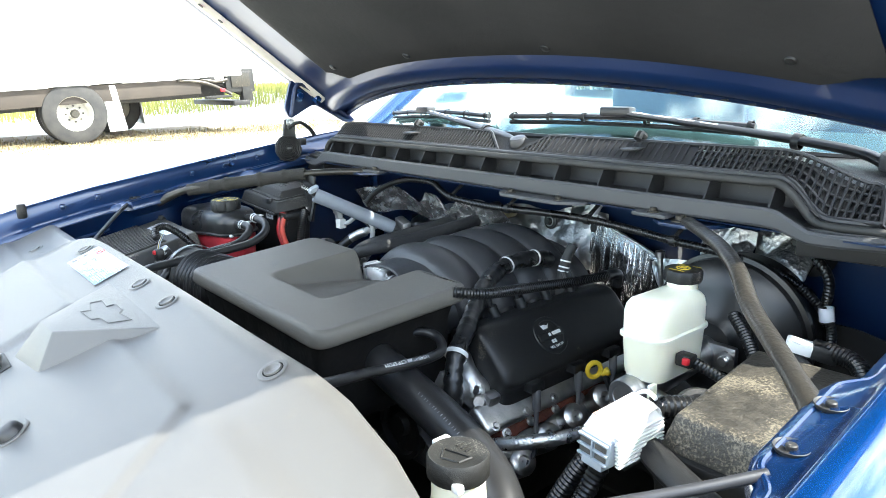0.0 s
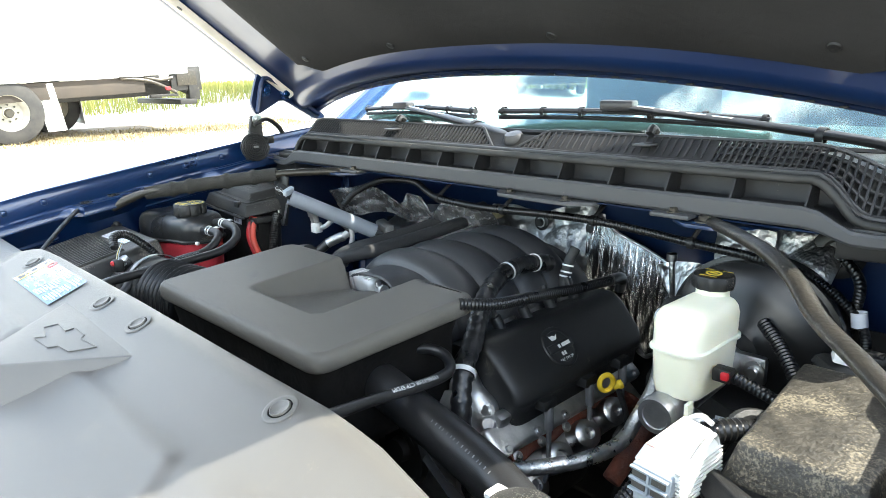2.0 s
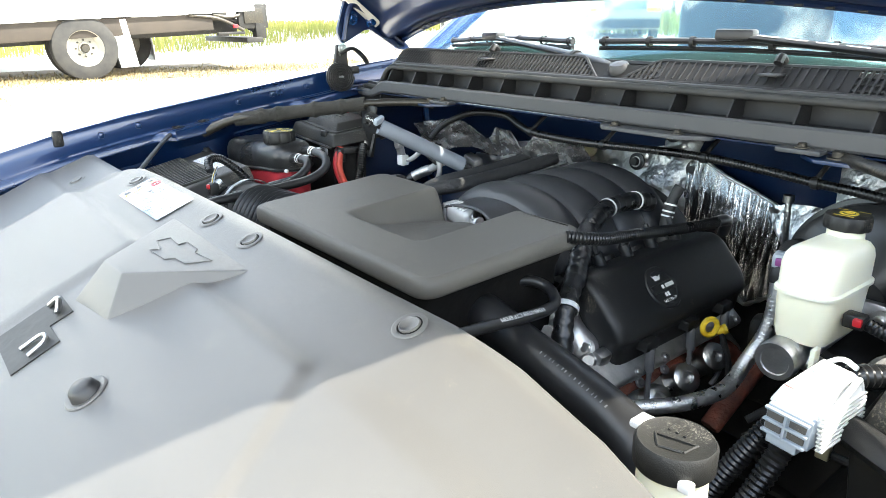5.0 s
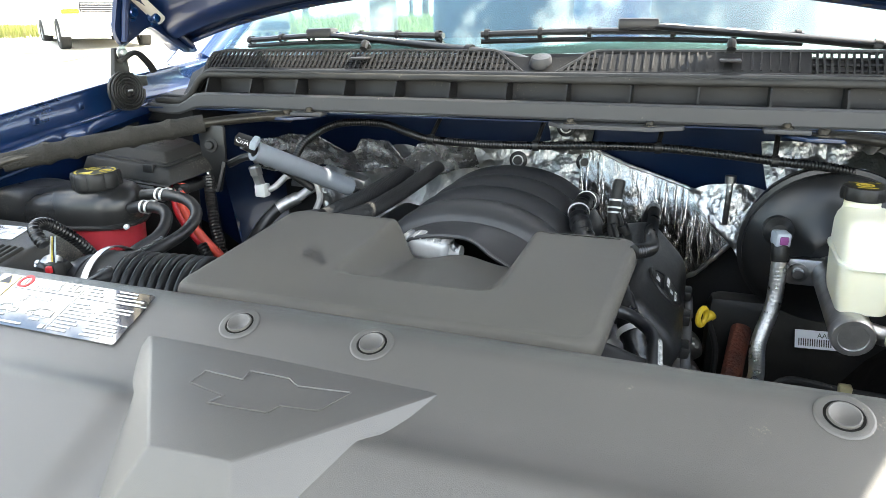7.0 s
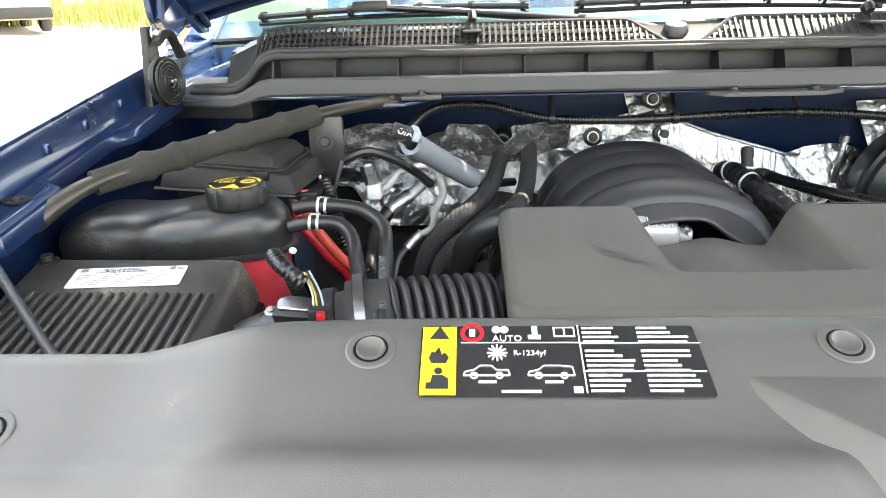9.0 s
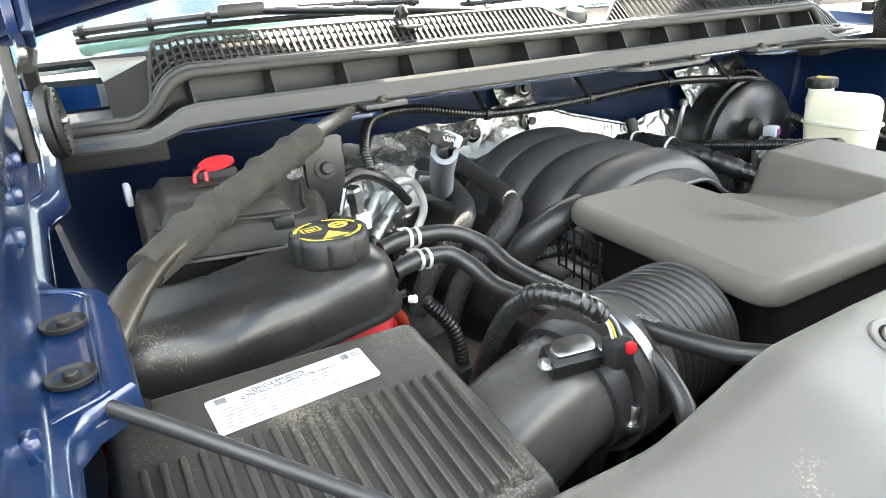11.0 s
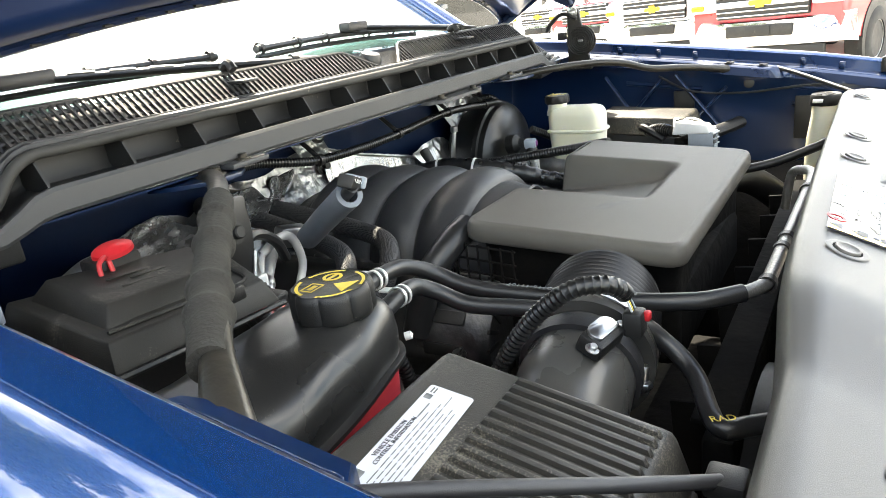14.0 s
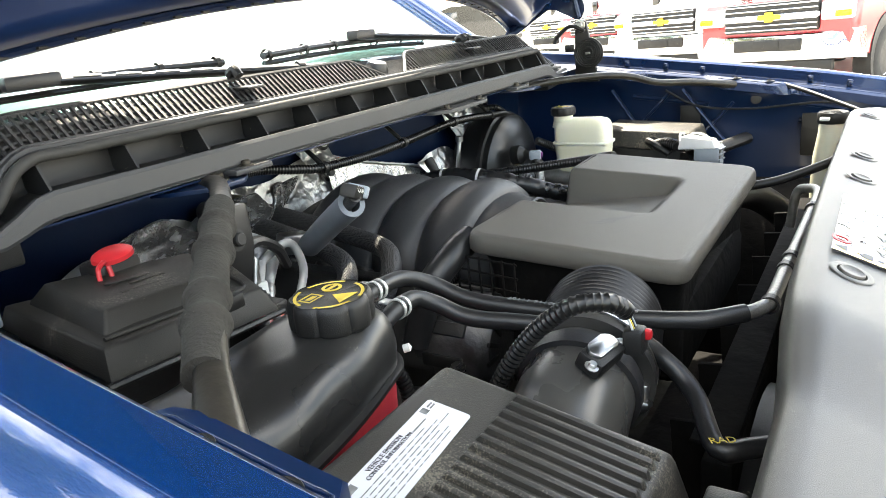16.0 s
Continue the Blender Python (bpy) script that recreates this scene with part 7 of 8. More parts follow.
part("vacuum_plug", moved(box((0, 0, 0), (0.022, 0.026, 0.021), 0.004), pose(0.434, 1.146, 1.082, 0, 0, 15)), GREY_CONN, bb, "grey plug with purple lock")
part("plug_face", moved(box((0, -0.0138, 0), (0.012, 0.004, 0.012), 0.002), pose(0.434, 1.146, 1.082, 0, 0, 15)), material("purple_plastic", (0.22, 0.05, 0.20), 0.5, scale=20), bb)
BRAID_M = material("braided_metal_sleeve", (0.74, 0.74, 0.73), 0.30, 0.92, color2=(0.60, 0.60, 0.59), scale=60, bump=0.22, bump_scale=420)
t = thing("metal_hose", (0.42, 1.1, 0.9), "foil wrapped hose dropping from the brake booster", "hose")
part("hose", tube([(0.436, 1.142, 1.062), (0.436, 1.136, 0.985), (0.421, 1.112, 0.926), (0.418, 1.06, 0.897), (0.400, 0.99, 0.894), (0.365, 0.94, 0.890), (0.310, 0.912, 0.868), (0.285, 0.90, 0.82)], 0.0112, 16, 0.0022, lambda i, k: 1 + 0.035 * math.sin(i * 2.1)), BRAID_M, t)
part("elbow", rod((0.435, 1.146, 1.075), (0.436, 1.140, 1.048), 0.013), BLACK_P, t)

mc = thing("brake_master_cylinder", (0.51, 1.08, 0.96), "cast aluminium brake master cylinder", "master cylinder")
part("bore", rod((0.512, 0.995, 1.008), (0.514, 1.21, 1.018), 0.025, 24), ALU, mc)
part("end_cap", lathe([(0, 0.002), (0.017, 0.002), (0.018, 0), (0.024, 0), (0.026, 0.003), (0.026, 0.016), (0, 0.016)], axis((0.512, 0.985, 1.007), (0, 1, 0.04)), 28), ALU, mc)
part("mount_flange", moved(box((0, 0, 0), (0.12, 0.016, 0.045), 0.008), pose(0.514, 1.195, 1.018, 0, 0, 0)), ALU, mc)
part("side_boss", rod((0.512, 1.03, 1.006), (0.56, 1.03, 0.995), 0.013), ALU, mc)
for s in (-0.045, 0.045):
    part("flange_nut", bolt((0.514 + s, 1.186, 1.018), (0, -1, 0), 0.009), STEEL, mc)
part("brake_pipe", tube([(0.555, 1.03, 0.997), (0.60, 1.03, 0.995), (0.635, 1.06, 0.985), (0.63, 1.10, 0.95), (0.60, 1.12, 0.90)], 0.004, 8, 0.01), DARK, mc)
part("fitting", rod((0.556, 1.03, 0.996), (0.575, 1.03, 0.994), 0.008, 6), STEEL, mc)

br = thing("brake_fluid_reservoir", (0.51, 1.07, 1.02), "milky white brake fluid reservoir with black cap", "fluid reservoir")


def res_ring(grow, z):
    base = rounded([(0.486, 0.998), (0.558, 1.000), (0.562, 1.130), (0.490, 1.132)], 0.026, 6)
    c = V((0.523, 1.065))
    return [V((*(c + (V(p) - c) * (1 + grow / (V(p) - c).length)), z)) for p in base]


part("lower_tank", loft([res_ring(-0.020, 1.026), res_ring(-0.010, 1.030), res_ring(-0.006, 1.042), res_ring(-0.002, 1.092)]), FLUID_P, br, "fluid-yellowed lower half")
part("seam", loft([res_ring(-0.002, 1.091), res_ring(0.003, 1.093), res_ring(0.003, 1.097), res_ring(-0.002, 1.099)]), WHITE_P, br)
part("upper_tank", loft([res_ring(-0.002, 1.097), res_ring(-0.002, 1.128), res_ring(-0.005, 1.138), res_ring(-0.011, 1.1445), res_ring(-0.022, 1.148), res_ring(-0.036, 1.149)]), WHITE_P, br, smooth=60)
part("neck", lathe([(0.026, -0.012), (0.022, 0.004), (0.022, 0.022), (0, 0.022)], Matrix.Translation((0.521, 1.111, 1.143))), WHITE_P, br)
cc = V((0.521, 1.111, 1.157))
rings = []
for k, z in ((0.96, 0.0), (1.0, 0.003), (1.0, 0.013), (0.95, 0.0175), (0.80, 0.0185), (0.02, 0.0185)):
    rings.append([cc + V((math.cos(a) * 0.0275 * k * (1 + 0.03 * math.cos(a * 10) * (z < 0.015)), math.sin(a) * 0.0275 * k * (1 + 0.03 * math.cos(a * 10) * (z < 0.015)), z)) for a in span(0, 2 * math.pi, 81)[:-1]])
cap = part("cap", loft(rings), BLACK_P, br, "black cap with yellow print", smooth=45)
part("cap_print", moved(join(lathe([(0.008, 0), (0.011, 0), (0.011, 0.0004), (0.008, 0.0004)], None, 20), bars([(-0.005, -0.004, 0.010, 0.008), (-0.018, 0.012, 0.012, 0.003), (-0.012, -0.02, 0.024, 0.004), (0.006, 0.014, 0.014, 0.003)], Matrix())), Matrix.Translation(cc + V((0, 0, 0.0187)))), YELLOW_INK, cap, smooth=0)
part("level_sensor", box((0.572, 1.045, 1.066), (0.024, 0.020, 0.018), 0.003), BLACK_P, br)
part("sensor_lock", box((0.578, 1.036, 1.068), (0.010, 0.012, 0.010), 0.002), RED_P, br, "red connector lock")
part("mount_leg", box((0.553, 0.994, 1.018), (0.006, 0.016, 0.040), 0.001), WHITE_P, br)
part("sensor_loom", ribbed([(0.584, 1.048, 1.064), (0.63, 1.048, 1.052), (0.67, 1.05, 1.035), (0.72, 1.06, 1.02)], 0.0085), LOOM_P, br)
t = thing("wiring_loom", (0.62, 1.15, 1.08), "black corrugated loom with white band behind the brake reservoir", "cable loom", "looms")
part("loom", ribbed([(0.56, 1.20, 1.09), (0.60, 1.17, 1.065), (0.64, 1.13, 1.03), (0.67, 1.10, 0.98)], 0.0105), LOOM_P, t)
part("band", lathe([(0.0112, -0.004), (0.0122, -0.004), (0.0122, 0.004), (0.0112, 0.004)], axis((0.635, 1.135, 1.036), (0.4, -0.4, -0.4)), 14), LIGHT_CONN, t)

# control module with its big connector
ecu = thing("module_connector", (0.60, 0.88, 1.03), "white and grey multi-pin module connector block", "connector block")
em3 = pose(0.605, 0.850, 1.090, 0, 3, -4) @ Matrix.Scale(0.87, 4)
part("housing", moved(box((0.010, -0.026, -0.040), (0.050, 0.062, 0.036), 0.003), em3), GREY_CONN, ecu, "grey lower socket block")
part("shell", moved(hexa([(-0.020, -0.050, -0.026), (0.042, -0.050, -0.026), (0.044, 0.046, -0.030), (-0.018, 0.046, -0.030),
                          (-0.012, -0.040, -0.004), (0.028, -0.038, -0.004), (0.030, 0.036, 0.004), (-0.010, 0.040, 0.004)], 0.004, 3), em3), LIGHT_CONN, ecu, "white connector shell")
part("shell_foot", moved(box((0.008, -0.034, -0.062), (0.034, 0.050, 0.012), 0.002), em3), GREY_CONN, ecu)
for k in range(9):
    part("shell_fin", moved(box((0.0425 - 0.0006 * k, -0.004, -0.054 + 0.0048 * k), (0.007, 0.092, 0.0020), 0), em3), LIGHT_CONN, ecu)
part("lever", moved(tube([(0.036, -0.030, -0.022), (0.040, -0.012, -0.002), (0.038, 0.016, 0.006), (0.034, 0.036, -0.004), (0.036, 0.042, -0.020)], 0.0032, 8, 0.006), em3), LIGHT_CONN, ecu)
part("lever", moved(tube([(-0.014, 0.040, -0.010), (0.006, 0.045, 0.008), (0.026, 0.042, 0.006)], 0.0032, 8, 0.006), em3), LIGHT_CONN, ecu)
part("lever_disc", moved(lathe([(0, 0.004), (0.014, 0.003), (0.015, 0.0), (0, 0.0)], Matrix.Translation((0.008, 0.014, 0.000)), 20), em3), LIGHT_CONN, ecu)
for x in (-0.004, 0.021):
    for z in (-0.034, -0.048):
        part("socket", moved(box((x, -0.0572, z), (0.018, 0.003, 0.0085), 0.0008), em3), GREY_P, ecu)
part("socket_web", moved(box((0.0085, -0.0585, -0.041), (0.003, 0.005, 0.030), 0.0006), em3), GREY_CONN, ecu)
for z in (-0.027, -0.041, -0.055):
    part("socket_web", moved(box((0.0085, -0.0585, z), (0.048, 0.005, 0.003), 0.0006), em3), GREY_CONN, ecu)
part("pink_mark", moved(box((-0.004, -0.035, -0.0035), (0.011, 0.011, 0.001), 0), em3), material("pink_ink", (0.75, 0.35, 0.30), 0.6, scale=60), ecu)
part("loom", ribbed([(0.610, 0.893, 1.070), (0.632, 0.925, 1.072), (0.650, 0.955, 1.060), (0.66, 0.97, 1.02), (0.665, 0.97, 0.96)], 0.0135, 14, 0.007), LOOM_P, ecu)
part("lower_loom", ribbed([(0.582, 0.835, 1.030), (0.560, 0.820, 0.985), (0.540, 0.80, 0.93), (0.53, 0.78, 0.87)], 0.012, 12, 0.006), LOOM_P, ecu)
part("lower_loom", ribbed([(0.600, 0.825, 1.02), (0.588, 0.80, 0.97), (0.57, 0.78, 0.91), (0.56, 0.77, 0.86)], 0.012, 12, 0.006), LOOM_P, ecu)

fb = thing("fuse_box", (0.72, 0.88, 0.95), "black fuse box with a mud-dusted lid", "fuse box")
part("lid", hexa([(0.652, 0.850, 1.040), (0.792, 0.845, 1.045), (0.800, 1.085, 1.060), (0.645, 1.085, 1.060),
                  (0.665, 0.862, 1.086), (0.782, 0.857, 1.090), (0.790, 1.072, 1.102), (0.656, 1.072, 1.100)], 0.006, 3), TAN_DUST, fb)
part("case", hexa([(0.66, 0.855, 0.90), (0.79, 0.85, 0.90), (0.795, 1.08, 0.90), (0.65, 1.08, 0.90),
                   (0.646, 0.843, 1.043), (0.798, 0.838, 1.048), (0.806, 1.092, 1.062), (0.640, 1.092, 1.062)], 0.005), BLACK_P, fb)
part("front_rail", tube([(0.625, 0.865, 1.035), (0.67, 0.83, 1.04), (0.74, 0.79, 1.045), (0.80, 0.76, 1.05)], 0.018, 10, 0.02, None, 0.8), BLACK_P, fb)
part("cable_guide", tube([(0.630, 0.90, 1.045), (0.635, 0.94, 1.068), (0.655, 0.955, 1.07), (0.665, 0.93, 1.07)], 0.009, 8, 0.006), BLACK_P, fb)

wf = thing("washer_filler", (0.64, 0.58, 1.05), "white washer fluid filler neck with flat black cap", "washer filler")
wc = V((0.612, 0.580, 1.117))
part("neck", lathe([(0.030, -0.30), (0.034, -0.14), (0.032, -0.08), (0.025, -0.030), (0.024, 0.0), (0, 0.0)], Matrix.Translation(wc)), WHITE_P, wf)
part("cap", lathe([(0.027, -0.010), (0.0285, -0.008), (0.0285, 0.008), (0.0265, 0.0115), (0.0245, 0.0105), (0.010, 0.0095), (0, 0.0095)], Matrix.Translation(wc), 36), DUSTY_P, wf, "flat black cap with moulded symbol")
mark = [(-0.014, -0.004), (-0.004, -0.016), (0.012, -0.010), (0.014, 0.004), (-0.014, -0.004)]
for a, b in zip(mark, mark[1:]):
    part("cap_symbol", tube([wc + V((*a, 0.0103)), wc + V(((a[0] + b[0]) / 2, (a[1] + b[1]) / 2, 0.0106)), wc + V((*b, 0.0103))], 0.0011, 5, 0.008), DUSTY_P, wf)
for x in (-0.010, -0.004, 0.002):
    part("cap_symbol", box(wc + V((x, 0.012, 0.0102)), (0.0022, 0.010, 0.0015), 0.0004), DUSTY_P, wf)
part("cap_tab", box(wc + V((-0.031, 0.012, 0.002)), (0.020, 0.018, 0.006), 0.002), LIGHT_CONN, wf)
part("strap_lug", box(wc + V((0.022, -0.020, -0.006)), (0.010, 0.008, 0.008), 0.002), LIGHT_CONN, wf)
# serial label on the lower firewall
lb2 = thing("serial_label", (0.50, 1.24, 0.89), "white bar code label behind the brake cylinder", "label")
lm = pose(0.490, 1.225, 0.875, 62, 0, 6)
part("paper", moved(box((0.03, 0.015, 0), (0.062, 0.030, 0.001), 0), lm), PAPER, lb2, smooth=0)
part("bar_code", bars([(0.004 + 0.0034 * i, 0.004, 0.0018, 0.012) for i in range(15)], lm @ Matrix.Translation((0, 0, 0.0008))), BLACK_INK, lb2, smooth=0)
write("label_text", "AADL", 0.011, lm @ Matrix.Translation((0.032, 0.0185, 0.001)), BLACK_INK, lb2)
part("backing", box((0.50, 1.27, 0.86), (0.30, 0.05, 0.16), 0.02), DARK, lb2)
t = thing("brake_pipe", (0.52, 1.15, 0.86), "black brake pipes with a tan clip", "pipe")
for k in (0, 0.03):
    part("pipe", tube([(0.44, 1.10, 0.84 - k), (0.47, 1.13, 0.862 - k), (0.55, 1.12, 0.862 - k), (0.64, 1.11, 0.866 - k)], 0.006, 8, 0.01), DARK, t)
part("clip", box((0.545, 1.115, 0.850), (0.018, 0.014, 0.050), 0.002), BEIGE_P, t)
t = thing("rust_pipe", (0.40, 1.15, 0.83), "rusty pipe beside the exhaust", "pipe")
part("pipe", rod((0.405, 1.22, 0.90), (0.385, 1.10, 0.80), 0.016), RUST, t)
# clutter hanging at the driver side
t = thing("relay_connector", (0.70, 1.12, 1.10), "white and black connector by the firewall", "connector")
part("body", moved(box((0, 0, 0), (0.034, 0.026, 0.016), 0.003), pose(0.690, 1.120, 1.100, 0, 10, 20)), LIGHT_CONN, t)
part("socket", moved(box((0.03, 0.0, 0.002), (0.032, 0.030, 0.022), 0.004), pose(0.690, 1.120, 1.100, 0, 10, 20)), BLACK_P, t)
part("rail", tube([(0.66, 1.13, 1.085), (0.74, 1.06, 1.08), (0.79, 0.99, 1.08)], 0.016, 8, 0.03, None, 0.6), BLACK_P, t)
part("loom", ribbed([(0.72, 1.13, 1.10), (0.76, 1.12, 1.095), (0.79, 1.08, 1.07)], 0.012), LOOM_P, t)
# passenger side clutter below the hoses
t = thing("heater_pipe", (-0.2, 0.93, 1.04), "short black pipe stub beside the manifold", "hose")
part("pipe", tube([(-0.212, 0.945, 1.108), (-0.252, 0.948, 1.098), (-0.290, 0.965, 1.062), (-0.305, 0.985, 0.99)], 0.019, 14, 0.01), RUBBER, t)
part("nipple", rod((-0.214, 0.945, 1.108), (-0.190, 0.94, 1.112), 0.008), LIGHT_CONN, t)
t = thing("plastic_shroud", (-0.2, 0.88, 0.95), "black lattice shroud beside the air duct", "shroud")
for k in range(6):
    part("lattice_bar", box((-0.248 - 0.003 * k, 0.945 - 0.018 * k, 1.065), (0.0024, 0.0024, 0.070), 0.0006), SHADE_BLACK, t)
for k in range(5):
    part("lattice_bar", moved(box((0, 0, 0), (0.0024, 0.100, 0.0024), 0.0006), pose(-0.255, 0.900, 1.025 + 0.018 * k, 0, 0, -10)), SHADE_BLACK, t)
t = thing("wiring_loom", (-0.38, 0.90, 0.98), "black corrugated looms in the passenger side well", "cable loom", "looms")
for pts in ([(-0.40, 0.86, 1.03), (-0.395, 0.87, 0.97), (-0.39, 0.88, 0.88)], [(-0.28, 1.00, 1.03), (-0.25, 0.985, 1.04), (-0.20, 0.98, 1.045)], [(-0.44, 0.94, 1.05), (-0.41, 0.93, 1.0), (-0.40, 0.93, 0.9)]):
    part("loom", ribbed(pts, 0.009), LOOM_P, t)
t = thing("starter_box", (-0.40, 0.93, 0.95), "black plastic housing deep beside the engine", "housing")
part("body", moved(box((0, 0, 0), (0.13, 0.10, 0.16), 0.015), pose(-0.42, 0.96, 0.885, 0, 0, 12)), BLACK_P, t)
part("ear", moved(box((0.03, -0.052, 0.05), (0.03, 0.01, 0.05), 0.004), pose(-0.42, 0.96, 0.885, 0, 0, 12)), GREY_CONN, t)
HARNESS_P = material("silvered_sleeve", (0.30, 0.29, 0.27), 0.34, 0.6, color2=(0.22, 0.21, 0.20), scale=60, bump=0.15, bump_scale=500)
t = thing("cable_harness", (-0.02, 0.60, 1.07), "grey taped harness behind the radiator cover", "cable loom", "looms")
line = [(-0.341, 0.604, 1.0990), (-0.326, 0.585, 1.1000), (-0.312, 0.574, 1.1005), (-0.290, 0.568, 1.101), (-0.212, 0.566, 1.101), (-0.132, 0.564, 1.100), (0.02, 0.561, 1.100), (0.100, 0.560, 1.100), (0.132, 0.564, 1.099), (0.150, 0.575, 1.097), (0.166, 0.592, 1.085), (0.172, 0.60, 1.03)]
part("harness", tube(line, 0.0068, 14, 0.0022, lambda i, k: 1 + 0.03 * math.sin(i * 2.1)), HARNESS_P, t)
for x, y in ((-0.300, 0.568), (-0.205, 0.566), (-0.170, 0.565), (0.03, 0.561)):
    part("tie", lathe([(0.0068, -0.005), (0.0090, -0.005), (0.0090, 0.005), (0.0068, 0.005)], axis((x, y, 1.1005), (1, -0.02, 0)), 14), BLACK_P, t)
fan = thing("radiator_fan_shroud", (0, 0.53, 0.8), "black radiator fan shroud behind the cover", "fan shroud")
part("shroud", box((0, 0.50, 0.74), (1.1, 0.05, 0.46), 0.01), BLACK_P, fan)
for x in (-0.30, 0.28):
    part("fan_ring", lathe([(0.215, 0.0), (0.225, 0.0), (0.225, 0.05), (0.215, 0.05)], axis((x, 0.525, 0.76), (0, 1, 0)), 40), BLACK_P, fan)
    for k in range(7):
        part("fan_blade", moved(hexa([(0.04, -0.02, 0.0), (0.20, -0.035, 0.0), (0.20, 0.035, 0.02), (0.04, 0.02, 0.02), (0.04, -0.02, 0.004), (0.20, -0.035, 0.004), (0.20, 0.035, 0.024), (0.04, 0.02, 0.024)], 0.001, 1), axis((x, 0.535, 0.76), (0, 1, 0), k * 0.8976)), DARK, fan)
    part("fan_motor", lathe([(0, 0.06), (0.05, 0.06), (0.058, 0.05), (0.06, 0.0), (0, 0.0)], axis((x, 0.525, 0.76), (0, 1, 0)), 28), DARK, fan)
for k in range(9):
    part("shroud_rib", box((-0.45 + 0.11 * k, 0.545, 0.86), (0.008, 0.05, 0.20), 0.002), BLACK_P, fan)

for ob, d in ((mafp, (-0.005, 0.008, 0.008)), (bel, (-0.002, 0.006, 0.007)), (bat, (0.004, 0.0, 0.0)), (rc, (0.020, 0.014, 0.002)), (sl, (0.008, -0.004, 0.004)), (dip, (0.008, -0.006, -0.006)), (ecu, (0.006, -0.016, -0.004)), (wf, (0.010, -0.004, 0.006))):
    ob.location += V(d)

# ---- fan shroud under the radiator cover ----
# The shroud also keeps direct sun off the bay floor.
sh = thing("fan_shroud", (0.0, 0.6, 0.55), "black plastic radiator fan shroud with stiffening ribs", "fan shroud")
part("panel", box((0.04, 0.592, 0.77), (0.90, 0.030, 0.44), 0.008), SHADE_BLACK, sh)
for k in range(7):
    x = -0.34 + 0.125 * k
    part("rib", hexa([(x - 0.003, 0.600, 0.60), (x + 0.003, 0.600, 0.60), (x + 0.003, 0.625, 0.60), (x - 0.003, 0.625, 0.60), (x - 0.003, 0.600, 0.985), (x + 0.003, 0.600, 0.985), (x + 0.003, 0.650, 0.98), (x - 0.003, 0.650, 0.98)], 0.001), SHADE_BLACK, sh)
part("top_flange", box((0.04, 0.600, 0.993), (0.86, 0.040, 0.006), 0.002), SHADE_BLACK, sh)
# Added block that covers a sunlit spot of the floor, coloured near-black.
part("lower_block", box((0.02, 0.70, 0.62), (0.70, 0.20, 0.16), 0.03), SHADE_BLACK, sh, "added near-black block over the bay floor")
# ---- vehicles round the lot ----


def wheel(t, at, r, w, hub=STEEL, name="wheel"):
    """Tyre and rim; the axle along y of the vehicle's own frame."""
    tyre = part(name, lathe([(r * 0.58, -w / 2), (r * 0.90, -w / 2), (r * 0.98, -w * 0.42), (r, -w * 0.3), (r, w * 0.3), (r * 0.98, w * 0.42), (r * 0.90, w / 2), (r * 0.58, w / 2)], axis(at, (0, 1, 0)), 40), TYRE, t, "black tyre on a bright wheel")
    s = 1 if at[1] > 0 else -1
    part("rim", lathe([(0, w * 0.22), (r * 0.14, w * 0.24), (r * 0.16, w * 0.12), (r * 0.50, w * 0.20), (r * 0.56, w * 0.44), (r * 0.60, w * 0.46), (r * 0.60, -w * 0.3), (0, -w * 0.3)], axis(at, (0, s, 0)), 32), hub, tyre)
    for k in range(8):
        a = k * math.pi / 4
        part("wheel_hole", lathe([(0, 0), (r * 0.06, 0), (r * 0.06, 0.01), (0, 0.01)], axis(V(at) + V((math.cos(a) * r * 0.36, s * w * 0.175, math.sin(a) * r * 0.36)), (0, s, 0)), 10), DARK, tyre)
    return tyre


def place(t, m):
    """Move a finished vehicle, built round the origin, to its pose."""
    t.matrix_basis = m
    return t


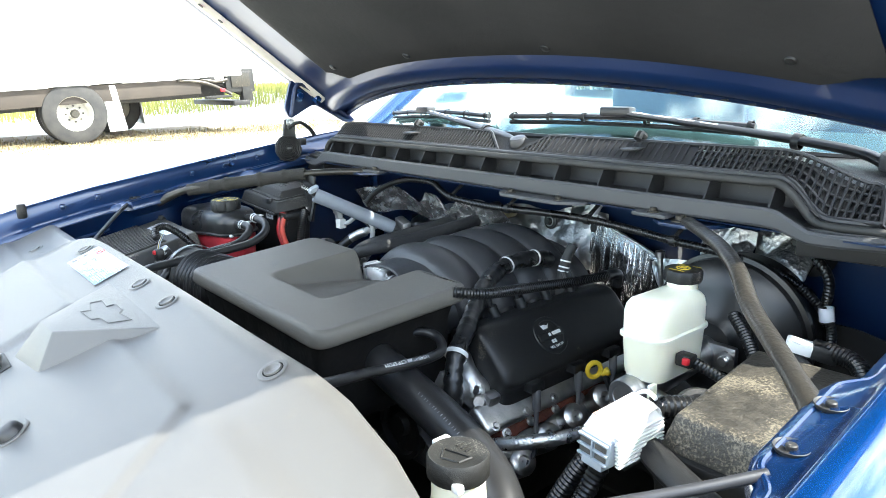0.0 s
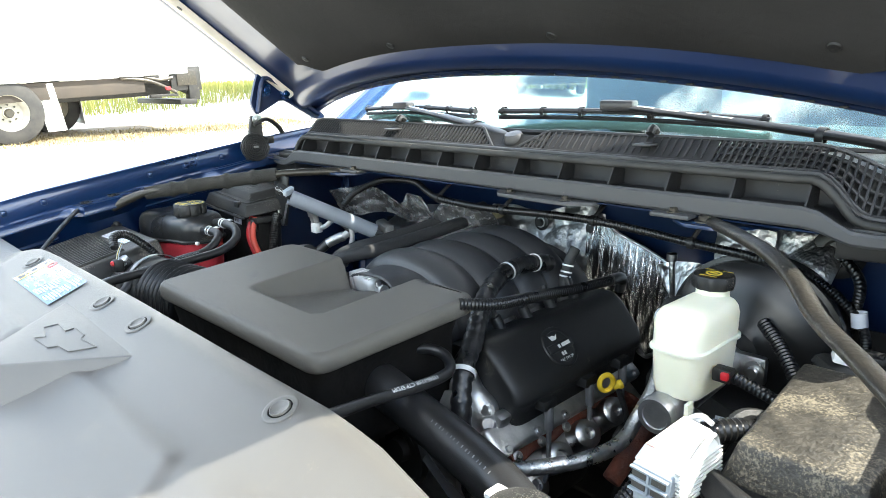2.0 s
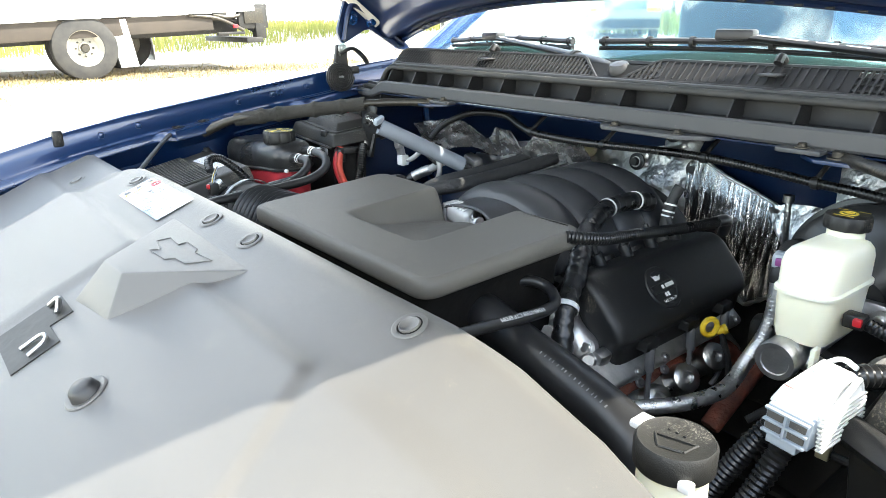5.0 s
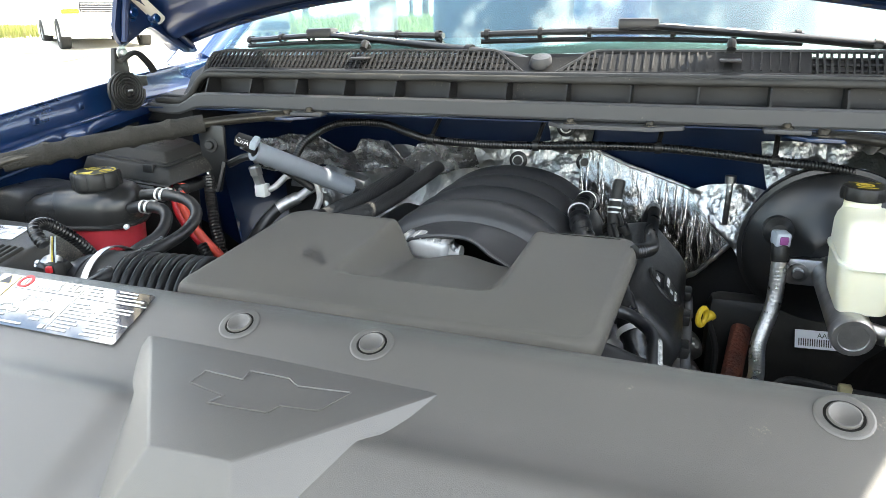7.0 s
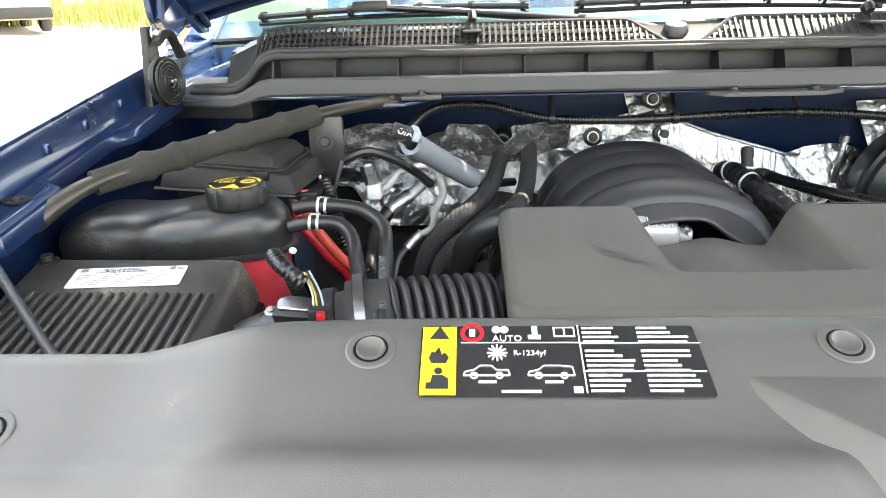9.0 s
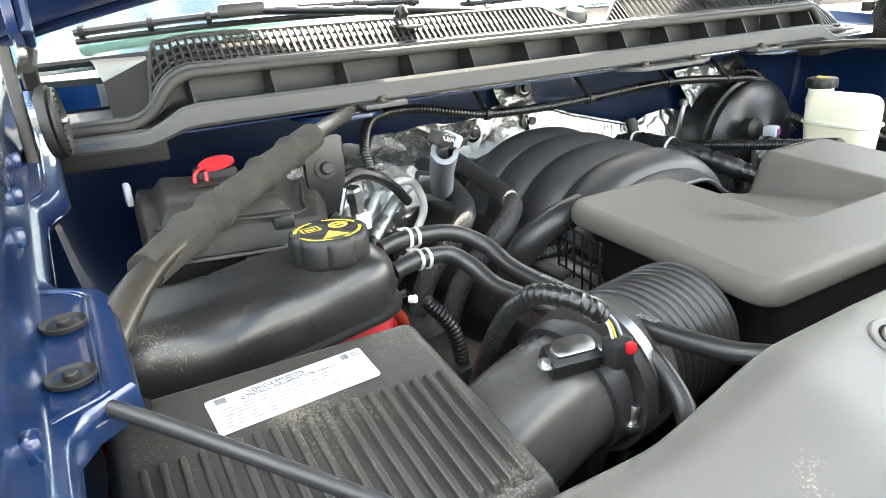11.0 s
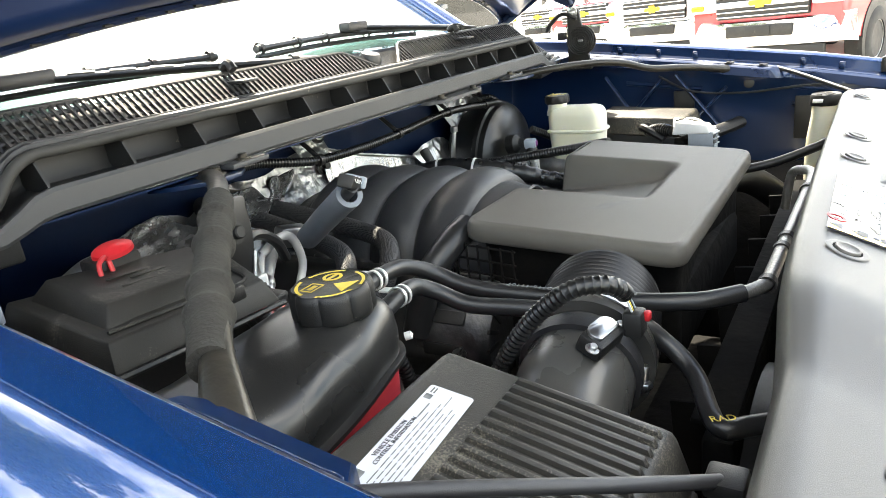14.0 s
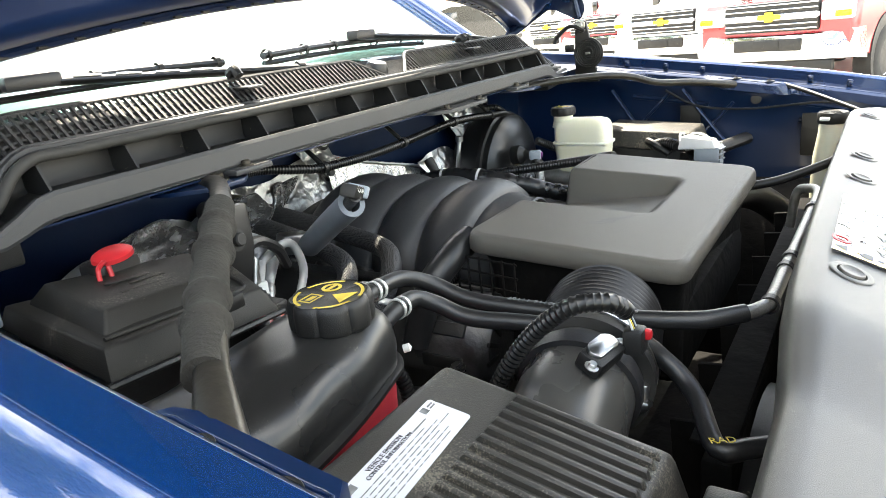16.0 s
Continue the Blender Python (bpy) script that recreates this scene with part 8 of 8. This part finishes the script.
def pickup(paint, label, m, name="pickup_truck"):
    """A full-size pickup facing -x, its nose at x = 0."""
    t = thing(name, (0, 0, 0), label, "pickup truck", "parked pickups")
    prof = [(0.02, 0.62), (0.0, 0.80), (0.02, 1.10), (0.12, 1.22), (1.10, 1.30), (1.35, 1.32), (2.05, 1.86), (2.5, 1.92), (3.6, 1.90), (3.85, 1.30), (5.9, 1.28), (5.95, 0.55), (0.4, 0.50)]

    def ring(y, k):
        return [V((x, y, z if z < 1.35 else 1.35 + (z - 1.35) * 1.0)) for x, z in prof]
    part("body", loft([[V((x + 0.10, -1.0, z * 0.99)) for x, z in prof], [V((x, -0.93, z)) for x, z in prof], [V((x - 0.02, 0, z + 0.015)) for x, z in prof], [V((x, 0.93, z)) for x, z in prof], [V((x + 0.10, 1.0, z * 0.99)) for x, z in prof]]), paint, t, smooth=35)
    part("windshield", hexa([(1.38, -0.78, 1.345), (1.40, -0.78, 1.33), (1.40, 0.78, 1.33), (1.38, 0.78, 1.345), (2.02, -0.68, 1.862), (2.04, -0.68, 1.85), (2.04, 0.68, 1.85), (2.02, 0.68, 1.862)], 0.004), TINT, t)
    for s in (-1, 1):
        part("side_window", box((2.75, s * 0.985, 1.58), (1.5, 0.02, 0.40), 0.008), TINT, t)
        part("wheel_arch", lathe([(0, -0.03), (0.50, -0.03), (0.50, 0.03), (0, 0.03)], axis((1.0, s * 0.985, 0.46), (0, 1, 0)), 32), DARK, t)
        lamp = part("headlamp", box((0.03, s * 0.78, 1.06), (0.14, 0.36, 0.22), 0.03), LAMP_CLEAR, t, "clear stacked headlamp")
        part("turn_signal", box((-0.02, s * 0.86, 1.02), (0.08, 0.18, 0.07), 0.015), AMBER, lamp)
        part("fog_lamp", lathe([(0, 0), (0.10, 0), (0.11, 0.02), (0.06, 0.03), (0, 0.02)], axis((0.05, s * 0.93, 0.62), (-1, s * 0.3, 0)), 20), LAMP_CLEAR, t)
        part("mirror", box((1.55, s * 1.10, 1.42), (0.10, 0.16, 0.24), 0.03), BLACK_PAINT, t)
    grille = part("grille", box((0.0, 0, 1.03), (0.10, 1.18, 0.36), 0.02), DARK, t, "dark grille with chrome bars")
    for k in range(6):
        part("grille_bar", box((-0.05, 0, 0.88 + 0.06 * k), (0.04, 1.16, 0.018), 0.006), CHROME, grille)
    part("grille_frame", box((-0.045, 0, 1.035), (0.05, 1.20, 0.055), 0.012), CHROME, grille)
    part("emblem", prism(rounded([(-0.14, -0.03), (-0.05, -0.03), (-0.05, -0.06), (0.05, -0.06), (0.05, -0.03), (0.14, -0.03), (0.14, 0.03), (0.05, 0.03), (0.05, 0.06), (-0.05, 0.06), (-0.05, 0.03), (-0.14, 0.03)], 0.01, 2), 0.02, axis((-0.075, 0, 1.035), (-1, 0, 0))), YELLOW_P, grille)
    bumper = part("bumper", loft([[V((x, y, z)) for x, z in ((0.30 + 0.12 * abs(y) ** 4, 0.46), (-0.08 + 0.16 * abs(y) ** 3, 0.50), (-0.12 + 0.16 * abs(y) ** 3, 0.62), (-0.10 + 0.16 * abs(y) ** 3, 0.80), (0.02, 0.84), (0.30, 0.84))] for y in span(-1.0, 1.0, 15)]), CHROME, t, "chrome front bumper")
    part("bumper_opening", box((-0.10, 0, 0.69), (0.06, 0.86, 0.15), 0.02), DARK, bumper)
    part("plate_mount", box((-0.13, 0, 0.69), (0.02, 0.32, 0.13), 0.006), BLACK_P, bumper)
    part("air_dam", box((0.06, 0, 0.42), (0.10, 1.5, 0.14), 0.02), BLACK_P, bumper)
    for x in (1.0, 4.7):
        for s in (-1, 1):
            wheel(t, (x, s * 0.90, 0.41), 0.41, 0.27)
    return place(t, m)


def facing(x, y, deg, z=None):
    return pose(x, y, ground_z(x) if z is None else z, 0, 0, deg)


pickup(RED_PAINT, "red pickup truck with chrome grille and bumper parked facing the lane", facing(9.0, 1.78, -17))
pickup(WHITE_PAINT, "white pickup truck with chrome grille and bumper parked facing the lane", facing(11.3, 3.75, -17))
pickup(RED_PAINT, "red pickup truck with chrome bumper farther along the row", facing(13.7, 5.85, -17))
pickup(WHITE_PAINT, "white pickup truck farther along the row", facing(16.2, 8.0, -17))
pickup(WHITE_PAINT, "white pickup truck with chrome bumper parked on dry grass", pose(-10.85, 0.47, ground_z(-10.85), 0, 0, 172))


def van(paint, label, m, name="van"):
    """A boxy van facing -x, its nose at x = 0."""
    t = thing(name, (0, 0, 0), label, "van")
    prof = [(0.04, 0.30), (0.0, 0.60), (0.05, 1.05), (0.9, 1.20), (1.35, 1.95), (1.6, 2.05), (5.4, 2.05), (5.45, 0.30)]
    part("body", loft([[V((x, y * 0.99, z * (0.985 if abs(y) > 0.95 else 1))) for x, z in prof] for y in (-1.0, -0.93, 0.93, 1.0)]), paint, t, smooth=35)
    part("windshield", hexa([(0.93, -0.82, 1.225), (0.95, -0.82, 1.21), (0.95, 0.82, 1.21), (0.93, 0.82, 1.225), (1.33, -0.78, 1.90), (1.35, -0.78, 1.89), (1.35, 0.78, 1.89), (1.33, 0.78, 1.90)], 0.004), TINT, t)
    grille = part("grille", box((0.0, 0, 0.93), (0.06, 1.15, 0.22), 0.02), DARK, t)
    for k in range(4):
        part("grille_bar", box((-0.03, 0, 0.85 + 0.05 * k), (0.03, 1.12, 0.016), 0.005), CHROME, grille)
    for s in (-1, 1):
        lamp = part("headlamp", box((0.02, s * 0.76, 0.97), (0.10, 0.34, 0.16), 0.02), LAMP_CLEAR, t)
        part("turn_signal", box((0.0, s * 0.78, 0.84), (0.08, 0.36, 0.09), 0.015), AMBER, lamp)
        part("side_window", box((1.55, s * 0.995, 1.55), (0.8, 0.02, 0.5), 0.01), TINT, t)
        for x in (0.85, 4.3):
            wheel(t, (x, s * 0.90, 0.36), 0.36, 0.24)
    part("bumper", box((-0.02, 0, 0.46), (0.16, 1.95, 0.26), 0.04), CHROME if paint is WHITE_PAINT else BLACK_P, t)
    return place(t, m)


van(WHITE_PAINT, "white cargo van with amber turn signals parked by tall grass", pose(-12.8, 13.1, ground_z(-12.8, 13.1), 0, 0, 145))
van(material("tan_paint", (0.30, 0.24, 0.17), 0.35, color2=(0.26, 0.21, 0.15), scale=2, coat=0.8), "tan van parked beside the white van", pose(-11.45, 16.85, ground_z(-11.45, 16.85), 0, 0, 130))
van(BLACK_PAINT, "black van with amber lamps parked at the end of the row", facing(22.5, 17.0, -35), "van")

# box truck, its side toward the lane and its tail to the rear
bt = thing("box_truck", (0, 0, 0), "white box truck with dark chassis and dual rear wheels", "box truck")
gz = 0.32
part("cargo_box", hexa([(-15.0, -1.2, 1.22), (-12.5, -2.4, 1.22), (-12.5, 6.45, 1.40), (-15.0, 6.45, 1.40), (-15.0, -1.2, 4.1), (-12.5, -2.4, 4.1), (-12.5, 6.45, 4.1), (-15.0, 6.45, 4.1)], 0.02), WHITE_PAINT, bt, "white smooth cargo box")
part("cab", box((-13.7, -4.2, 1.7), (2.3, 2.4, 2.2), 0.15), WHITE_PAINT, bt)
part("side_skirt", hexa([(-12.62, -1.0, 0.92), (-12.58, -1.0, 0.92), (-12.58, 5.6, 1.08), (-12.62, 5.6, 1.08), (-12.62, -1.0, 1.23), (-12.58, -1.0, 1.23), (-12.58, 5.6, 1.37), (-12.62, 5.6, 1.37)], 0.005), material("truck_chassis_brown", (0.045, 0.036, 0.028), 0.8, scale=3), bt, "dark brown chassis side rail")
for x in (-13.2, -14.3):
    part("chassis_rail", hexa([(x, -3, 0.82), (x + 0.09, -3, 0.82), (x + 0.09, 6.3, 1.0), (x, 6.3, 1.0), (x, -3, 1.1), (x + 0.09, -3, 1.1), (x + 0.09, 6.3, 1.28), (x, 6.3, 1.28)], 0.01), DARK, bt)
part("liftgate_post", box((-12.62, 6.55, 1.18), (0.20, 0.22, 0.60), 0.02), DARK, bt)
part("liftgate_post", box((-14.5, 6.55, 1.18), (0.20, 0.22, 0.60), 0.02), DARK, bt)
part("liftgate_arm", tube([(-12.66, 5.3, 1.30), (-12.66, 6.0, 1.25), (-12.66, 6.5, 1.02)], 0.05, 8, 0.1), DARK, bt)
part("rear_step", box((-13.5, 6.35, 0.86), (2.2, 0.35, 0.10), 0.02), DARK, bt)
part("tail_lamp", box((-12.7, 6.60, 0.98), (0.14, 0.06, 0.10), 0.02), RED_P, bt)
for x, y in ((-12.67, 3.28), (-13.00, 3.28), (-14.6, 4.45), (-14.9, 4.45), (-13.0, -3.6), (-14.6, -3.6)):
    tm = axis((x, y, gz + 0.535), (1, 0, 0)) @ Matrix.Scale(1.127, 4)
    ty = part("wheel", lathe([(0.27, -0.12), (0.42, -0.12), (0.465, -0.10), (0.475, -0.07), (0.475, 0.07), (0.465, 0.10), (0.42, 0.12), (0.27, 0.12)], tm, 40), TYRE, bt, "tall black truck tyre")
    part("rim", lathe([(0, 0.02), (0.08, 0.06), (0.09, 0.0), (0.20, -0.02), (0.26, 0.08), (0.285, 0.10), (0.285, -0.08), (0, -0.08)], tm, 32), material("cream_rim_paint", (0.42, 0.40, 0.34), 0.5, scale=6), ty, "cream steel rim")
    part("hub", lathe([(0, 0.09), (0.05, 0.09), (0.075, 0.05), (0.08, -0.02), (0, -0.02)], tm, 20), BARE, ty)
    for k in range(8):
        a = k * math.pi / 4
        part("lug_nut", lathe([(0, 0), (0.016, 0), (0.016, 0.035), (0, 0.035)], tm @ Matrix.Translation((0.125 * math.cos(a), 0.125 * math.sin(a), -0.008)), 6), BARE, ty)
part("mud_flap", hexa([(-12.66, 3.83, gz + 0.16), (-12.54, 4.11, gz + 0.18), (-12.56, 4.12, gz + 0.18), (-12.68, 3.84, gz + 0.16), (-12.66, 3.72, 1.30), (-12.54, 4.00, 1.32), (-12.56, 4.01, 1.32), (-12.68, 3.73, 1.30)], 0.004), WHITE_PAINT, bt, "white mud flap")
part("mud_flap", hexa([(-14.9, 4.98, gz + 0.15), (-14.4, 4.98, gz + 0.15), (-14.4, 5.0, gz + 0.15), (-14.9, 5.0, gz + 0.15), (-14.9, 4.95, 1.2), (-14.4, 4.95, 1.2), (-14.4, 4.97, 1.2), (-14.9, 4.97, 1.2)], 0.004), WHITE_PAINT, bt, "white mud flap")

part("liftgate_panel", box((-12.60, 6.42, 1.30), (0.10, 0.62, 0.46), 0.02), DARK, bt, "dark folded liftgate panel")
part("liftgate_frame", box((-12.54, 6.42, 1.31), (0.05, 0.40, 0.28), 0.01), BARE, bt)
part("liftgate_strut", tube([(-12.56, 5.15, 1.36), (-12.56, 5.7, 1.28), (-12.56, 6.2, 1.05)], 0.035, 8, 0.08), BARE, bt)
part("liftgate_strut", tube([(-12.56, 5.6, 1.36), (-12.56, 5.9, 1.30), (-12.56, 6.15, 1.33)], 0.035, 8, 0.08), BARE, bt)
part("liftgate_foot", box((-12.60, 5.95, 1.00), (0.10, 0.55, 0.05), 0.01), DARK, bt)
part("tail_lamp", box((-12.52, 6.02, 1.13), (0.05, 0.10, 0.07), 0.015), RED_P, bt)
part("far_step_post", box((-14.4, 7.35, 1.25), (0.20, 0.30, 0.50), 0.02), DARK, bt)
part("marker_plate", box((-14.28, 7.35, 1.34), (0.02, 0.16, 0.14), 0.004), material("marker_yellow_green", (0.55, 0.62, 0.05), 0.5, scale=4), bt, "yellow-green reflective plate")
part("flap_print", join(*[moved(box((0, 0, 0.035 * k), (0.004, 0.14 - 0.03 * (k % 2), 0.018), 0), pose(-12.592, 3.97, 0.66, 0, 0, -23)) for k in range(4)]), INK_GREY, bt)
bt.matrix_basis = Matrix.Translation((0, 3.2, 0.115)) @ Matrix.Rotation(radians(1.3), 4, "X") @ Matrix.Translation((0, -3.28, 0))

# ---- dirt verge below the box truck ----


def verge(u, v):
    y = -5 + 17 * v
    x = -14.9 + (2.55 + 0.25 * math.sin(y * 1.7) + 0.15 * math.sin(y * 4.1)) * u
    return V((x, y, ground_z(x, y) + 0.006 + 0.02 * noise.noise(V((x, y, 0)) * 2.0) ** 2))


struct(part("ground_verge", sheet(verge, span(0, 1, 20), span(0, 1, 120)), material("dry_dirt", (0.27, 0.215, 0.145), 0.95, color2=(0.19, 0.155, 0.11), scale=2.0, bump=0.5, bump_scale=30)), "dry brown dirt verge below the box truck", "ground")

# ---- plants ----


def blades(count, area, height, seed, mat, name, label):
    """Tufts of bent grass blades strewn over a stretch of the plan."""
    r = random.Random(seed)
    verts, faces = [], []
    for _ in range(count):
        x, y = area(r)
        z = ground_z(x, y)
        h = height * r.uniform(0.4, 1.2)
        a = r.uniform(0, 6.283)
        w = 0.012 + 0.02 * h
        dx, dy = math.cos(a) * w, math.sin(a) * w
        bx, by = r.uniform(-0.35, 0.35) * h, r.uniform(-0.35, 0.35) * h
        i = len(verts)
        verts += [(x - dx, y - dy, z - 0.01), (x + dx, y + dy, z - 0.01), (x + dx * 0.6 + bx * 0.4, y + dy * 0.6 + by * 0.4, z + h * 0.6), (x - dx * 0.6 + bx * 0.4, y - dy * 0.6 + by * 0.4, z + h * 0.6), (x + bx, y + by, z + h)]
        faces += [(i, i + 1, i + 2, i + 3), (i + 3, i + 2, i + 4)]
    me = bpy.data.meshes.new(name)
    me.from_pydata(verts, [], faces)
    me.materials.append(mat)
    return tagged(new(name, me), label, "grass", "", "stuff")


blades(9000, lambda r: (r.gauss(-12.9, 0.55), r.uniform(-4, 9)), 0.055, 11, DRY_GRASS, "dry_grass", "dry straw-coloured grass tufts under the box truck")
blades(1500, lambda r: (r.gauss(-11.2, 0.5), r.uniform(-0.9, 1.6)), 0.06, 12, DRY_GRASS, "dry_grass", "dry grass tufts below the parked pickup")
blades(26000, lambda r: (r.uniform(-40, -19), r.uniform(2, 46)), 0.40, 13, GRASS, "tall_grass", "tall sunlit yellow-green grass behind the lot")
blades(12000, lambda r: (r.uniform(-22, -4), r.uniform(20, 46)), 0.75, 14, GRASS, "tall_grass", "tall sunlit yellow-green grass behind the lot")


def tree(x, y, h, seed, name="tree", leaves=330, spread=1.0, low=0.35):
    """Tapered trunk, limbs and a crown of many small leaf clumps."""
    r = random.Random(seed)
    z0 = ground_z(x, y)
    t = thing(name, (x, y, z0), "broad green leafy tree at the edge of the lot", "tree", "trees")
    part("trunk", tube([(x, y, z0 - 0.1), (x + 0.1, y, z0 + h * 0.25), (x - 0.05, y + 0.1, z0 + h * 0.55), (x, y, z0 + h * 0.85)], h * 0.035 * spread, 10, h * 0.05, lambda i, k: 1.15 - 0.9 * i / k), BARK, t)
    tips = []
    for i in range(11):
        a, e = r.uniform(0, 6.283), r.uniform(low, 0.8)
        b = V((x, y, z0 + h * e))
        L = h * spread * r.uniform(0.22, 0.38)
        tip = b + V((math.cos(a) * L, math.sin(a) * L, L * r.uniform(0.3, 0.9)))
        part("limb", tube([b, b.lerp(tip, 0.5) + V((0, 0, -0.03 * h)), tip], h * 0.012, 6, h * 0.05, lambda i, k: 1.1 - 0.8 * i / k), BARK, t)
        tips += [tip, b.lerp(tip, 0.65)]
    tips.append(V((x, y, z0 + h * 0.92)))
    verts, faces = [], []
    for tip in tips:
        for _ in range(leaves):
            d = V((r.gauss(0, 1), r.gauss(0, 1), r.gauss(0, 0.8))).normalized() * h * 0.16 * spread * r.random() ** 0.5
            q = tip + d
            s = h * 0.012 * spread ** 0.5 * r.uniform(0.6, 1.5)
            u = V((r.gauss(0, 1), r.gauss(0, 1), r.gauss(0, 1))).normalized()
            w = u.orthogonal().normalized()
            i = len(verts)
            verts += [q - u * s, q + w * s * 0.6, q + u * s, q - w * s * 0.6]
            faces.append((i, i + 1, i + 2, i + 3))
    me = bpy.data.meshes.new("crown")
    me.from_pydata([tuple(v) for v in verts], [], faces)
    me.materials.append(LEAF)
    c = new("crown", me)
    c.parent = t
    c.matrix_parent_inverse = BASE[t].inverted()
    BASE[c] = Matrix()
    return t


tree(-9.1, 20.3, 25.0, 20, leaves=1000, spread=0.46, low=0.60)
for i in range(16):
    tree(-48 + 3.1 * i + 1.4 * math.sin(i * 2.3), 47 + 3 * math.sin(i * 1.7), 6.5 + 2.0 * math.sin(i * 2.9), 30 + i)
